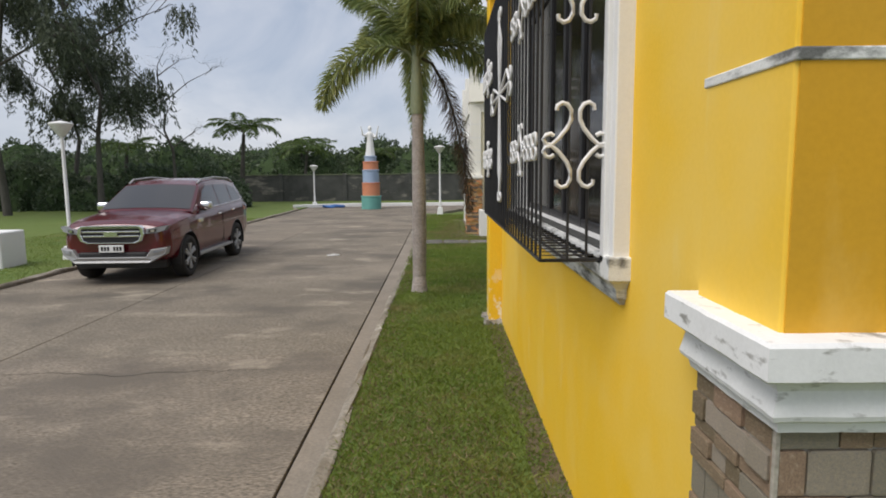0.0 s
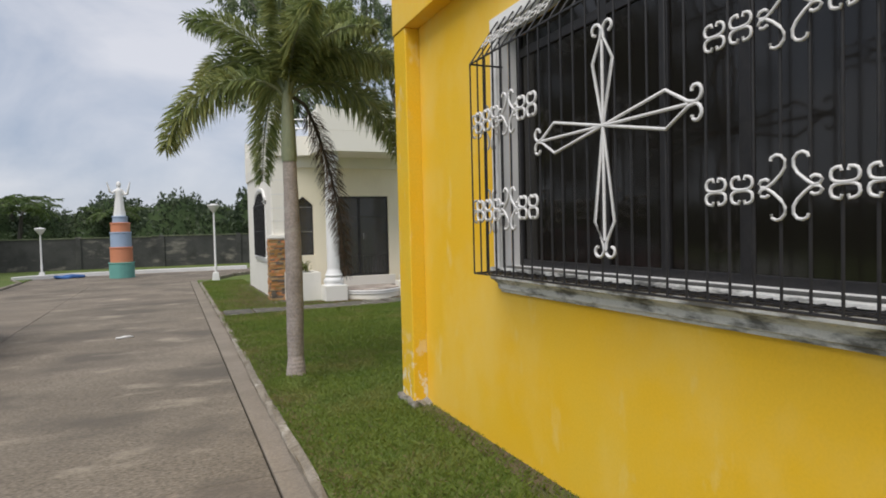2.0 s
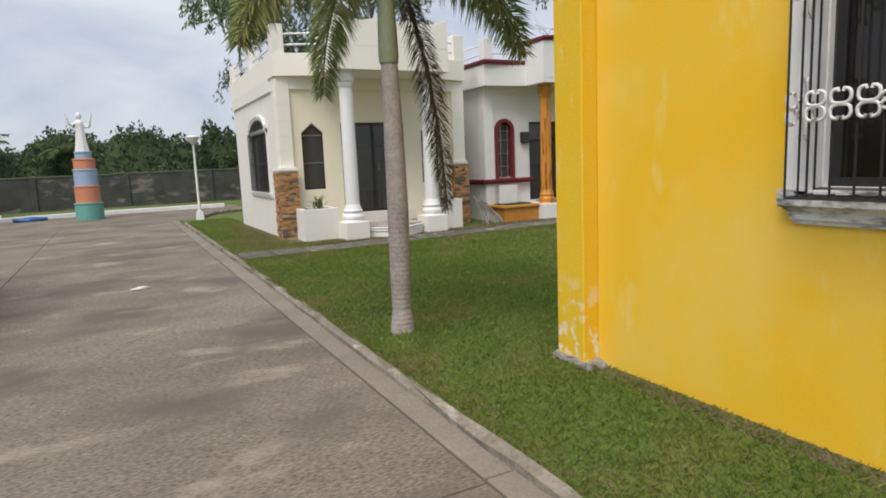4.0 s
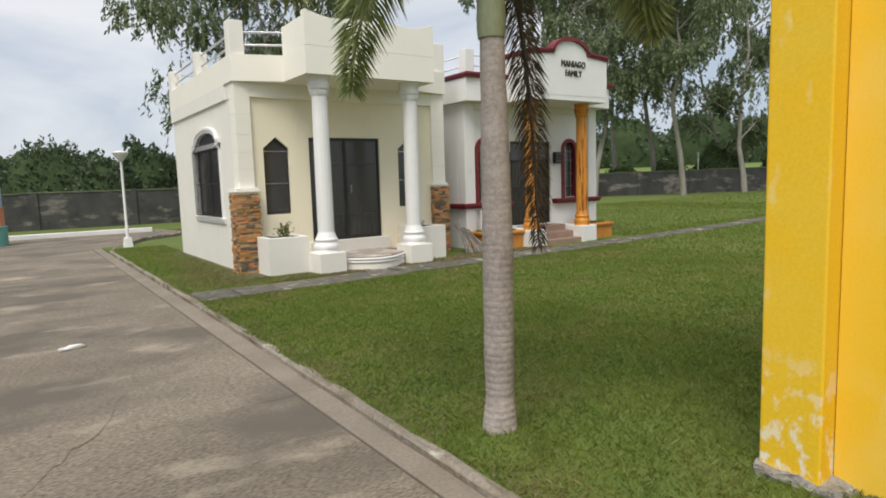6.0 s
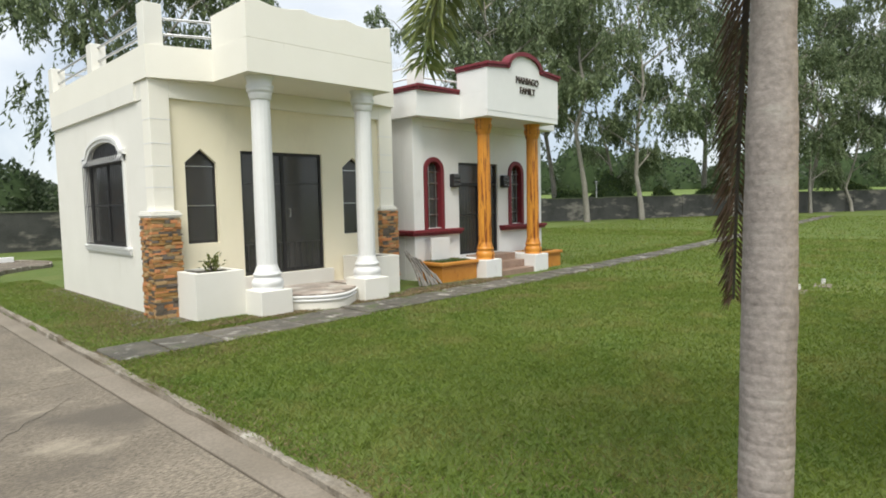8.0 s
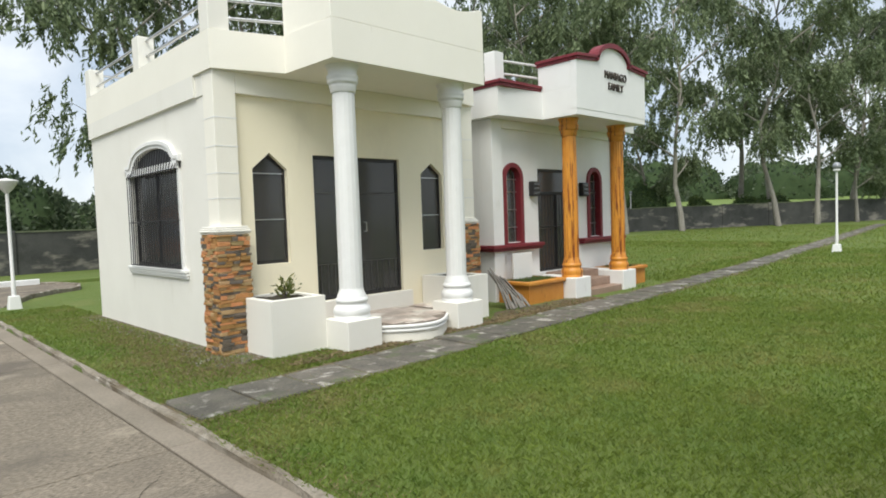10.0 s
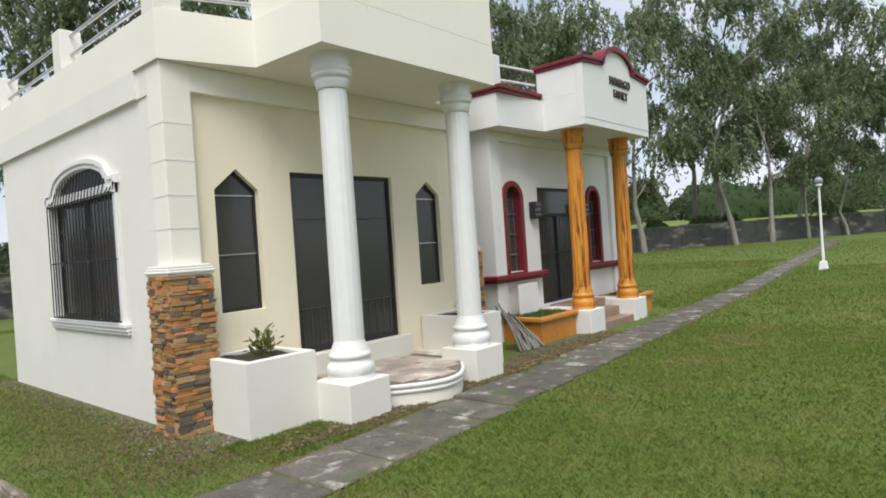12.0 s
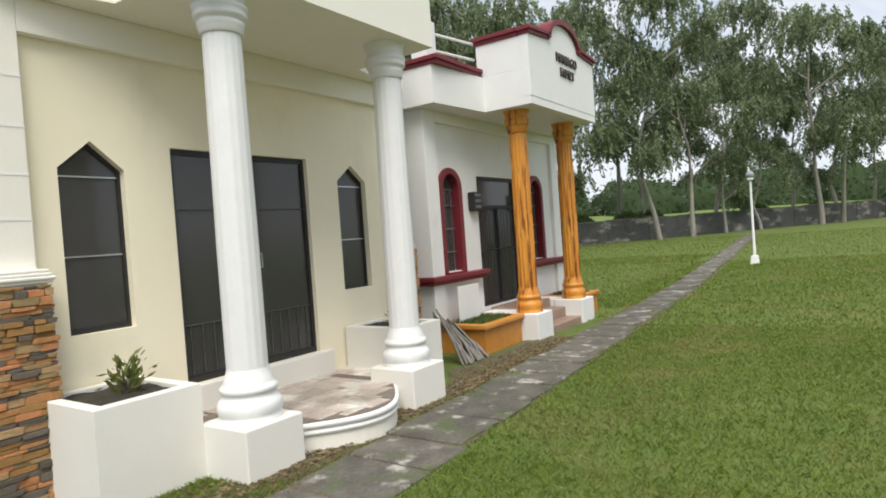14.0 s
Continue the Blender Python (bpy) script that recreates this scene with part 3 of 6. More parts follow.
    for y in (2.24, 3.15, 3.62, 4.08, 5.00):
        box(fr, 0.66, 0.70, y - 0.03, y + 0.03, 1.45, 3.12, 0.004)
    for z in (1.47, 2.92):
        box(fr, 0.662, 0.698, 2.21, 5.03, z - 0.03, z + 0.03, 0.004)
    part("window_frame", fr, BLACKMETAL, w, "black metal frame")
    for y0, y1 in ((2.27, 3.12), (3.18, 3.59), (3.65, 4.05), (4.11, 4.97)):
        g = part("pane", boxed(0.676, 0.684, y0, y1, 1.50, 2.89, 0.0), GLASS, w)
    g = part("pane", cut("pane", brow(2.23, 5.01, 2.95, 3.10, 0.40), [], 0.008, west(0.676, 0.008)), GLASS, w)
    GX, Y0, Y1 = 0.30, 2.18, 5.02
    n = 27
    for i in range(n + 1):
        y = Y0 + (Y1 - Y0) * i / n
        part("bar", tube(bmesh.new(), [(0.54, y, 1.425), (GX, y, 1.425), (GX, y, 2.83), (0.52, y, 3.14)], 0.0058, 5), BLACKMETAL, w, "thin black bar")
    bars = bmesh.new()
    for y in (Y0, Y1):
        for x in (0.40, 0.47, 0.53):
            tube(bars, [(x, y, 1.42), (x, y, 2.83 + (x - GX) * 1.4)], 0.0058, 5)
    part("side_bars", bars, BLACKMETAL, w)
    bars = bmesh.new()
    for z in (1.42, 2.83):
        tube(bars, [(0.55, Y0, z), (GX, Y0, z), (GX, Y1, z), (0.55, Y1, z)], 0.007, 5)
    for x in (0.40, 0.47):
        tube(bars, [(x, Y0, 1.42), (x, Y1, 1.42)], 0.006, 5)
    part("grille_rails", bars, BLACKMETAL, w)
    front = lambda u, v: (GX - 0.014, u, v)
    CY, CZ = 3.615, 2.192
    cr = [[(CY, CZ - 0.54), (CY, CZ + 0.40)], [(CY - 0.52, CZ), (CY + 0.52, CZ)]]
    for s in (1, -1):
        for d in (1, -1):
            sh, tp = (0.30, 0.41) if d > 0 else (0.45, 0.55)
            tip = CZ + d * tp
            cr.append([(CY, CZ), (CY + s * 0.072, CZ + d * sh), (CY + s * 0.012, tip)])
            cr.append([(CY + s * 0.012, tip)] + spiral(CY + s * 0.047, tip + d * 0.035, 0.042, math.pi if s > 0 else 0, -s * d * 4.6))
            cr.append([(CY, CZ), (CY + d * 0.40, CZ + s * 0.080), (CY + d * 0.52, CZ + s * 0.010)])
            cr.append([(CY + d * 0.52, CZ + s * 0.010)] + spiral(CY + d * 0.555, CZ + s * 0.045, 0.042, -s * math.pi / 2 if d > 0 else -s * math.pi / 2, s * d * 4.6))
    scrolls("iron_cross", cr, w, front, 0.0082, "white wrought-iron cross with curled ends")
    for z in (1.838, 2.413):
        c = []
        for u, kind in ((2.965, "e"), (2.85, "e"), (2.665, "x"), (2.48, "e"), (2.365, "e"), (2.25, "e")):
            c += eight(u, z, 0.090, 0.048) if kind == "e" else crossed(u, z, 0.21, 0.22)
        scrolls("scroll_band", c, w, front, 0.0062, "white iron scrollwork")
        scrolls("scroll_band", crossed(0.42, z, 0.21, 0.30), w, lambda u, v: (u, Y0 - 0.012, v), 0.0085)
        c = []
        for u, kind in ((4.235, "e"), (4.35, "e"), (4.50, "x"), (4.655, "e"), (4.77, "e"), (4.88, "e")):
            c += eight(u, z, 0.088, 0.064) if kind == "e" else crossed(u, z, 0.20, 0.25)
        scrolls("scroll_band", c, w, front, 0.0085, "white iron scrollwork")
        c = eight(0.345, z, 0.07, 0.075) + crossed(0.45, z, 0.12, 0.30)
        scrolls("scroll_band", c, w, lambda u, v: (u, Y1 + 0.012, v), 0.0075)
    c = []
    for i in range(7):
        c += eight(4.93 - 0.115 * i, 0.5, 0.085, 0.05)
    scrolls("scroll_band", c, w, lambda u, v: (GX + 0.10 + (v - 0.5) * 0.58 - 0.012, u, 2.972 + (v - 0.5) * 0.82), 0.0042)


yellow_building()


# ---- cream mausoleum ----
def ledge_pier(parent, x0, x1, y0, y1, z1, seed, sides):
    """A pier foot clad with stacked split stones on the named faces."""
    foot = part("stone_pier", boxed(x0 + 0.02, x1 - 0.02, y0 + 0.02, y1, -0.05, z1, 0.0), GROUT, parent, "pier foot clad in orange and grey stacked stone")
    rng = random.Random(seed)
    if "stone_lump" not in bpy.data.meshes:
        for k in range(4):
            bm = box(bmesh.new(), -0.5, 0.5, -0.5, 0.5, -0.5, 0.5, 0.07, 1)
            for v in bm.verts:
                v.co += 0.17 * noise.noise_vector(v.co * 2.3 + Vector((7 * k, 0, 0)))
            me = finish(bm, "stone_lump")
            me.materials.append((LEDGE, LEDGE_BUFF, LEDGE_GREY, LEDGE)[k])
    lumps = [m for m in bpy.data.meshes if m.name.startswith("stone_lump")]
    for face in sides:
        z = 0.0
        while z < z1 - 0.01:
            h = min(rng.choice((0.022, 0.030, 0.036, 0.046, 0.058)), z1 - z)
            a0, a1 = (y0 + 0.01, y1) if face in "we" else (x0 + rng.uniform(-0.012, 0.012), x1 + rng.uniform(-0.012, 0.012))
            a = a0
            while a < a1 - 0.01:
                ln = min(rng.uniform(0.07, 0.19), a1 - a)
                if a1 - a - ln < 0.05:
                    ln = a1 - a
                ob = new("stone", rng.choice(lumps))
                ob.parent = foot
                d = rng.uniform(0.028, 0.054)
                if face == "s":
                    ob.location, ob.scale = (a + ln / 2, y0 + 0.034 - d / 2, z + h / 2), (ln - 0.003, d, h - 0.003)
                elif face == "w":
                    ob.location, ob.scale = (x0 + 0.034 - d / 2, a + ln / 2, z + h / 2), (d, ln - 0.003, h - 0.003)
                else:
                    ob.location, ob.scale = (x1 - 0.034 + d / 2, a + ln / 2, z + h / 2), (d, ln - 0.003, h - 0.003)
                a += ln
            z += h
    return foot


def moulded_cap(x0, x1, y0, y1, z):
    bm = bmesh.new()
    for o, a, b in ((0.030, 0.0, 0.022), (0.042, 0.022, 0.05), (0.026, 0.05, 0.075), (0.012, 0.075, 0.10)):
        box(bm, x0 - o, x1 + o, y0 - o, y1 + o * 0.3, z + a, z + b, 0.01, 2)
    return bm


def column_shape(z0, z1, r, foot=1.0, flute=0.025):
    """A column with a stepped round base, a lightly fluted shaft that narrows, and a turned capital."""
    k = lambda f: r * (1 + (f - 1) * foot)
    base = finish(lathe(bmesh.new(), [(k(1.66), 0), (k(1.66), 0.030), (k(1.58), 0.036), (k(1.66), 0.055), (k(1.72), 0.085), (k(1.70), 0.120), (k(1.60), 0.148), (k(1.44), 0.165), (k(1.38), 0.185), (k(1.38), 0.205), (k(1.46), 0.212), (k(1.50), 0.232), (k(1.46), 0.252), (k(1.32), 0.262), (k(1.28), 0.282), (k(1.15), 0.325), (k(1.05), 0.355), (k(1.0), 0.38)], (0, 0, z0), 32), "column_base")
    h = z1 - z0
    shaft = finish(lathe(bmesh.new(), [(r, 0.37), (r * 1.0, h * 0.4), (r * 0.93, h - 0.42), (r * 0.92, h - 0.33)], (0, 0, z0), 96, 16, flute), "shaft")
    cap = finish(lathe(bmesh.new(), [(r * 0.98, h - 0.34), (r * 1.05, h - 0.33), (r * 1.05, h - 0.30), (r * 1.10, h - 0.285), (r * 1.14, h - 0.26), (r * 1.10, h - 0.235), (r * 1.24, h - 0.225), (r * 1.30, h - 0.20), (r * 1.24, h - 0.175), (r * 1.33, h - 0.16), (r * 1.33, h - 0.13), (r * 1.18, h - 0.115), (r * 1.24, h - 0.05), (r * 1.40, h)], (0, 0, z0), 32), "capital")
    return base, shaft, cap


def small_plant(parent_label, at, n, size, seed, mats):
    p = thing("shrub", parent_label, "plant", at)
    rng = np.random.default_rng(seed)
    bm = bmesh.new()
    for i in range(5):
        a = rng.uniform(0, 6.28)
        tube(bm, [(0, 0, -0.05), (0.3 * size * math.cos(a), 0.3 * size * math.sin(a), size * 0.6)], 0.007, 4)
    part("stem", bm, BARK_DARK, p)
    c = rng.normal(size=(n, 3)) * np.array([size * 0.30, size * 0.30, size * 0.26]) + np.array([0, 0, size * 0.50])
    d = c * np.array([1, 1, 0.3]) + rng.normal(0, 0.05, (n, 3)) + np.array([0, 0, 0.06])
    part("leaves", quads("leaves", leaf_quads(c, d, size * 0.34, size * 0.11, rng)), mats, p)
    return p


def cream_mausoleum():
    b = thing("cream_mausoleum", "cream plastered flat-roofed mausoleum with porch columns and stone-clad piers", "mausoleum")
    XW, XE, YF, YB = 0.75, 5.46, 17.03, 22.35
    PANEL = 17.10
    # front wall, recessed between the corner piers
    w1, w2 = gothic(1.27, 1.78, 1.14, 2.42, 2.64), gothic(4.26, 4.74, 1.16, 2.42, 2.61)
    door = rect(2.20, 3.80, 0.54, 2.64)
    part("front_wall", cut("front_wall", rect(1.05, 5.12, -0.05, 3.37), [w1, w2, door], 0.16, south(PANEL, 0.16)), CREAM, b, "cream plastered front wall")
    part("lintel_band", boxed(1.05, 5.12, YF, PANEL + 0.16, 3.37, 3.64, 0.008), PALECREAM, b)
    for x0, x1 in ((XW, 1.05), (5.12, XE)):
        shaft = part("corner_pier", boxed(x0, x1, YF, YF + 0.30, 1.66, 3.64, 0.008), PALECREAM, b)
        for z in (2.02, 2.34, 2.68, 3.04):
            part("groove", boxed(x0 - 0.003, x1 + 0.003, YF - 0.003, YF + 0.303, z, z + 0.014, 0.0), WHITE, shaft)
        part("pier_cap", moulded_cap(x0 - (0.09 if x0 < 2 else 0.012), x1 + 0.012, YF - (0.12 if x0 < 2 else 0.015), YF + 0.31, 1.57), OFFWHITE, b, "white moulded cap")
    ledge_pier(b, XW - 0.115, 1.07, YF - 0.16, YF + 0.30, 1.57, 7, "sw")
    ledge_pier(b, 5.10, XE + 0.05, YF - 0.06, YF + 0.30, 1.57, 8, "swe")
    # west wall with its window opening, plain east and back walls
    win = brow(18.28, 20.28, 1.09, 2.60, 0.27, wide=0.86)
    part("side_wall", cut("side_wall", rect(YF + 0.30, YB, -0.05, 3.38), [win], 0.16, west(XW + 0.015, 0.16)), OFFWHITE, b, "off-white side wall")
    part("side_band", boxed(XW - 0.03, XW + 0.16, 17.54, YB, 3.36, 3.64, 0.0), OFFWHITE, b)
    part("side_band", boxed(XW, XW + 0.16, YF + 0.30, 17.54, 3.36, 3.64, 0.0), OFFWHITE, b)
    part("side_wall", boxed(XE - 0.16, XE, YF + 0.30, YB, -0.05, 3.64, 0.0), OFFWHITE, b)
    part("back_wall", boxed(XW + 0.16, XE - 0.16, YB - 0.16, YB, -0.05, 3.64, 0.0), OFFWHITE, b)
    # Dark-painted floor and added backing give the door and windows an unlit interior.
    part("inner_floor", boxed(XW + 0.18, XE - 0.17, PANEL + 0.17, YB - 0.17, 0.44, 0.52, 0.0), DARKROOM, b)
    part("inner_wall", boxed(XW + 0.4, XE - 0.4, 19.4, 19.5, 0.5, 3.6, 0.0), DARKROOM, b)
    # roof slab in plan, with the porch out in front
    plan = [(XW - 0.03, YB + 0.03), (XW - 0.03, 17.0), (1.62, 16.74), (1.65, 15.70), (4.34, 15.70), (4.37, 16.74), (XE + 0.04, 17.0), (XE + 0.04, YB + 0.03)]
    part("roof_slab", cut("roof_slab", plan, [], 0.14, flat(3.64, 0.14)), PALECREAM, b, "cream roof slab and porch soffit")
    inner = [(XW + 0.11, YB - 0.1), (XW + 0.11, 17.12), (1.74, 16.86), (1.78, 15.84), (4.21, 15.84), (4.25, 16.86), (XE - 0.10, 17.12), (XE - 0.10, YB - 0.1)]
    part("parapet", cut("parapet", plan, [inner], 0.34, flat(3.78, 0.34)), PALECREAM, b, "low parapet")
    # tall porch parapet with raised horns
    crest = [(1.647, 4.72), (1.70, 4.73)] + [(1.70 + 0.50 * k / 6, 4.73 - 0.10 * math.sin(k / 6 * math.pi / 2)) for k in range(1, 7)] + [(2.36, 4.64), (2.60, 4.685), (2.76, 4.65), (3.0, 4.64)]
    top = [(1.647, 4.124)] + crest + [(5.99 - x, z) for x, z in crest[-2::-1]] + [(4.343, 4.124)]
    top = top[::-1]
    part("porch_parapet", cut("porch_parapet", top, [], 0.12, south(15.702, 0.12), 0.006), PALECREAM, b, "tall porch parapet with curved top")
    for x0 in (1.652, 4.218):
        part("porch_parapet", boxed(x0, x0 + 0.12, 15.824, 16.80, 4.122, 4.64, 0.006), PALECREAM, b)
    for x0, x1, y0 in ((XW - 0.025, XW + 0.25, 17.0), (XE - 0.25, XE + 0.035, 17.0), (XW - 0.025, XW + 0.22, 19.5), (XW - 0.025, XW + 0.22, 22.1), (XE - 0.22, XE + 0.035, 19.5), (XE - 0.22, XE + 0.035, 22.1)):
        part("parapet_post", boxed(x0, x1, y0, y0 + 0.27, 4.12, 4.74 if y0 < 18 else 4.62, 0.012), OFFWHITE, b)
    for z in (4.32, 4.55):
        for run in ([(XW + 0.1, 17.2, z), (XW + 0.1, 22.2, z)], [(XE - 0.1, 17.2, z), (XE - 0.1, 22.2, z)], [(XW + 0.2, 17.12, z), (1.72, 16.80, z)], [(XE - 0.2, 17.12, z), (4.28, 16.80, z)], [(XW + 0.1, 22.2, z), (XE - 0.1, 22.2, z)]):
            part("roof_rail", tube(bmesh.new(), run, 0.021, 8), STEEL, b, "bare steel pipe rail", smooth=True)
    # porch: pedestals, columns, curved platform, planters
    base, shaft, cap = column_shape(0.44, 3.64, 0.153, 0.80)
    for cx in (2.00, 3.93):
        part("pedestal", boxed(cx - 0.265, cx + 0.265, 15.74, 16.28, -0.05, 0.44, 0.012), OFFWHITE, b, "off-white square pedestal")
        col = part("column", shaft, COLUMNWHITE, b, "white fluted column", smooth=True)
        col.location = (cx, 16.01, 0)
        for me, nm in ((base, "column_base"), (cap, "capital")):
            part(nm, me, COLUMNWHITE, col, "", smooth=True)
    arc = [(2.10, 16.9), (2.10, 16.0)] + [(2.265 + 1.4 * k / 16, 15.98 - 0.42 * math.sin(math.pi * k / 16)) for k in range(17)] + [(3.83, 16.0), (3.83, 16.9)]
    bigger = lambda d: [(x, y - d if y < 16.5 else y) for x, y in arc]
    part("platform", cut("platform", arc, [], 0.24, flat(-0.05, 0.24)), PALECREAM, b, "cream curved porch step with white mouldings")
    part("platform_moulding", cut("platform_moulding", bigger(0.028), [], 0.040, flat(0.19, 0.040), 0.016), WHITE, b)
    part("platform_moulding", cut("platform_moulding", bigger(0.006), [], 0.016, flat(0.23, 0.016)), WHITE, b)
    part("platform_moulding", cut("platform_moulding", bigger(0.036), [], 0.043, flat(0.246, 0.043), 0.016), WHITE, b)
    rng = random.Random(3)
    tiles = part("porch_floor", cut("porch_floor", bigger(-0.01), [], 0.012, flat(0.288, 0.012)), TILEJOINT, b, "mottled brown and grey porch tiles")
    y = 15.60
    while y < 17.0:
        h = rng.choice((0.16, 0.20, 0.24))
        x = 2.27 - rng.uniform(0.0, 0.2)
        while x < 3.68:
            ln = rng.uniform(0.16, 0.34)
            x0, x1 = max(x, 2.27), min(x + ln, 3.68)
            edge = max(15.98 - 0.42 * math.sin(math.pi * min(1, max(0, (q - 2.265) / 1.4))) for q in (x0, x1)) + 0.012
            y0 = max(y, edge)
            if x1 - x0 > 0.03 and y + h - y0 > 0.03:
                top = 0.306 + rng.uniform(-0.0015, 0.0015)
                part("tile", boxed(x0 + 0.002, x1 - 0.002, y0 + 0.002, y + h - 0.002, 0.299, top, 0.0015, 1), MARBLE, tiles)
            x += ln
        y += h
    part("inner_porch", boxed(1.75, 4.25, 16.28, 17.10, -0.05, 0.285, 0.0), MARBLE, b)
    part("threshold", boxed(2.10, 3.94, 17.02, 17.105, 0.28, 0.54, 0.01), OFFWHITE, b, "white door plinth")
    for x0, x1, nm in ((0.97, 1.735, "planter"), (4.195, 4.86, "planter")):
        pl = part(nm, cut(nm, rect(x0, x1, 16.22, 17.08), [rect(x0 + 0.09, x1 - 0.09, 16.31, 17.0)], 0.80, flat(-0.05, 0.80), 0.008), OFFWHITE, b, "off-white square-edged planter box")
        bm = bmesh.new()
        g = [[bm.verts.new((x0 + 0.08 + (x1 - x0 - 0.16) * i / 8, 16.30 + 0.72 * j / 8, 0.722 + 0.02 * noise.noise(Vector((i * 0.7, j * 0.7, x0))))) for i in range(9)] for j in range(9)]
        for j in range(8):
            for i in range(8):
                bm.faces.new((g[j][i], g[j][i + 1], g[j + 1][i + 1], g[j + 1][i]))
        part("soil", bm, DARKJOINT, pl)
    # door: two dark screen leaves in a black frame
    d = part("door", cut("door", rect(2.20, 3.80, 0.54, 2.64), [rect(2.245, 2.97, 0.60, 2.59), rect(3.03, 3.755, 0.60, 2.59)], 0.05, south(17.15, 0.05)), BLACKMETAL, b, "dark double screen door with black frame")
    for x0, x1 in ((2.245, 2.97), (3.03, 3.755)):
        part("pane", boxed(x0, x1, 17.17, 17.178, 0.60, 2.59, 0.0), SCREEN, d)
        for i in range(6):
            x = x0 + 0.06 + (x1 - x0 - 0.12) * i / 5
            part("door_bar", tube(bmesh.new(), [(x, 17.160, 0.62), (x, 17.160, 1.06)], 0.006, 5), BARGREY, d)
        for z in (1.06, 2.1):
            part("door_rail", tube(bmesh.new(), [(x0, 17.160, z), (x1, 17.160, z)], 0.006, 5), BARGREY, d)
    part("door_handle", tube(bmesh.new(), [(3.10, 17.14, 1.52), (3.10, 17.09, 1.52), (3.10, 17.09, 1.66), (3.10, 17.14, 1.66)], 0.009, 6), STEEL, d)
    # pointed side windows
    for hole in (w1, w2):
        x0, x1 = hole[0][0], hole[1][0]
        f = part("pointed_window", cut("pointed_window", hole, [gothic(x0 + 0.03, x1 - 0.03, 1.18, 2.41, 2.59)], 0.04, south(17.17, 0.04)), BLACKMETAL, b, "narrow pointed window, dark glass")
        part("pane", cut("pane", gothic(x0 + 0.03, x1 - 0.03, 1.18, 2.41, 2.59), [], 0.008, south(17.185, 0.008)), SCREEN, f)
        for z in (1.735, 2.36):
            part("glazing_bar", boxed(x0 + 0.02, x1 - 0.02, 17.172, 17.180, z, z + 0.012, 0.0), STEEL, f)
    # side window with surround, sill and bulging grille
    part("window_surround", cut("window_surround", brow(18.20, 20.36, 1.03, 2.66, 0.285, wide=0.86), [brow(18.28, 20.28, 1.05, 2.60, 0.27, wide=0.86)], 0.04, west(XW - 0.02, 0.04), 0.008), WHITE, b, "white moulded window surround")
    part("window_surround", cut("window_surround", brow(18.15, 20.41, 2.60, 2.69, 0.295, wide=0.86), [brow(18.20, 20.36, 2.50, 2.65, 0.285, wide=0.86)], 0.06, west(XW - 0.04, 0.06), 0.008), WHITE, b)
    bm = bmesh.new()
    for o, z0, z1 in ((0.055, 1.03, 1.08), (0.038, 0.985, 1.03), (0.022, 0.95, 0.985)):
        box(bm, XW - o, XW + 0.02, 18.10 - o * 0.3, 20.46 + o * 0.3, z0, z1, 0.012, 2)
    part("window_sill", bm, WHITE, b, "white moulded sill")
    f = part("side_window", cut("side_window", brow(18.28, 20.28, 1.09, 2.60, 0.27, wide=0.86), [rect(18.34, 19.25, 1.14, 2.52), rect(19.31, 20.22, 1.14, 2.52)], 0.05, west(XW + 0.06, 0.05)), BLACKMETAL, b, "dark sliding window behind black grille")
    for y0, y1 in ((18.34, 19.25), (19.31, 20.22)):
        part("pane", boxed(XW + 0.08, XW + 0.088, y0, y1, 1.14, 2.52, 0.0), SCREEN, f)
    bars = bmesh.new()
    for i in range(21):
        y = 18.24 + 1.98 * i / 20
        k = 1 - 2 * i / 20
        zt = 2.58 + 0.25 * math.sqrt(max(0.0, 1 - (k / 0.86) ** 2))
        tube(bars, [(XW + 0.02, y, 1.10), (XW - 0.07, y, 1.10), (XW - 0.07, y, 2.50), (XW - 0.03, y, zt)], 0.0075, 5)
    for z in (1.10, 1.78, 2.50):
        tube(bars, [(XW, 18.24, z), (XW - 0.07, 18.24, z), (XW - 0.07, 20.22, z), (XW, 20.22, z)], 0.008, 5)
    for y in (18.85, 19.70):
        for s in (1, -1):
            tube(bars, [(XW - 0.075, y + u, 1.95 + s * v) for u, v in spiral(0.0, 0.14, 0.12, -1.57, 5.0)], 0.007, 5)
    part("window_grille", bars, BLACKMETAL, f, "black curved steel grille")
    return b


cream_mausoleum()
small_plant("small green shrub growing in the off-white planter", (1.42, 16.62, 0.73), 150, 0.26, 11, LEAF_SHRUB)
small_plant("low dry weeds in the off-white planter", (4.5, 16.6, 0.735), 24, 0.16, 12, LEAF_DARK)


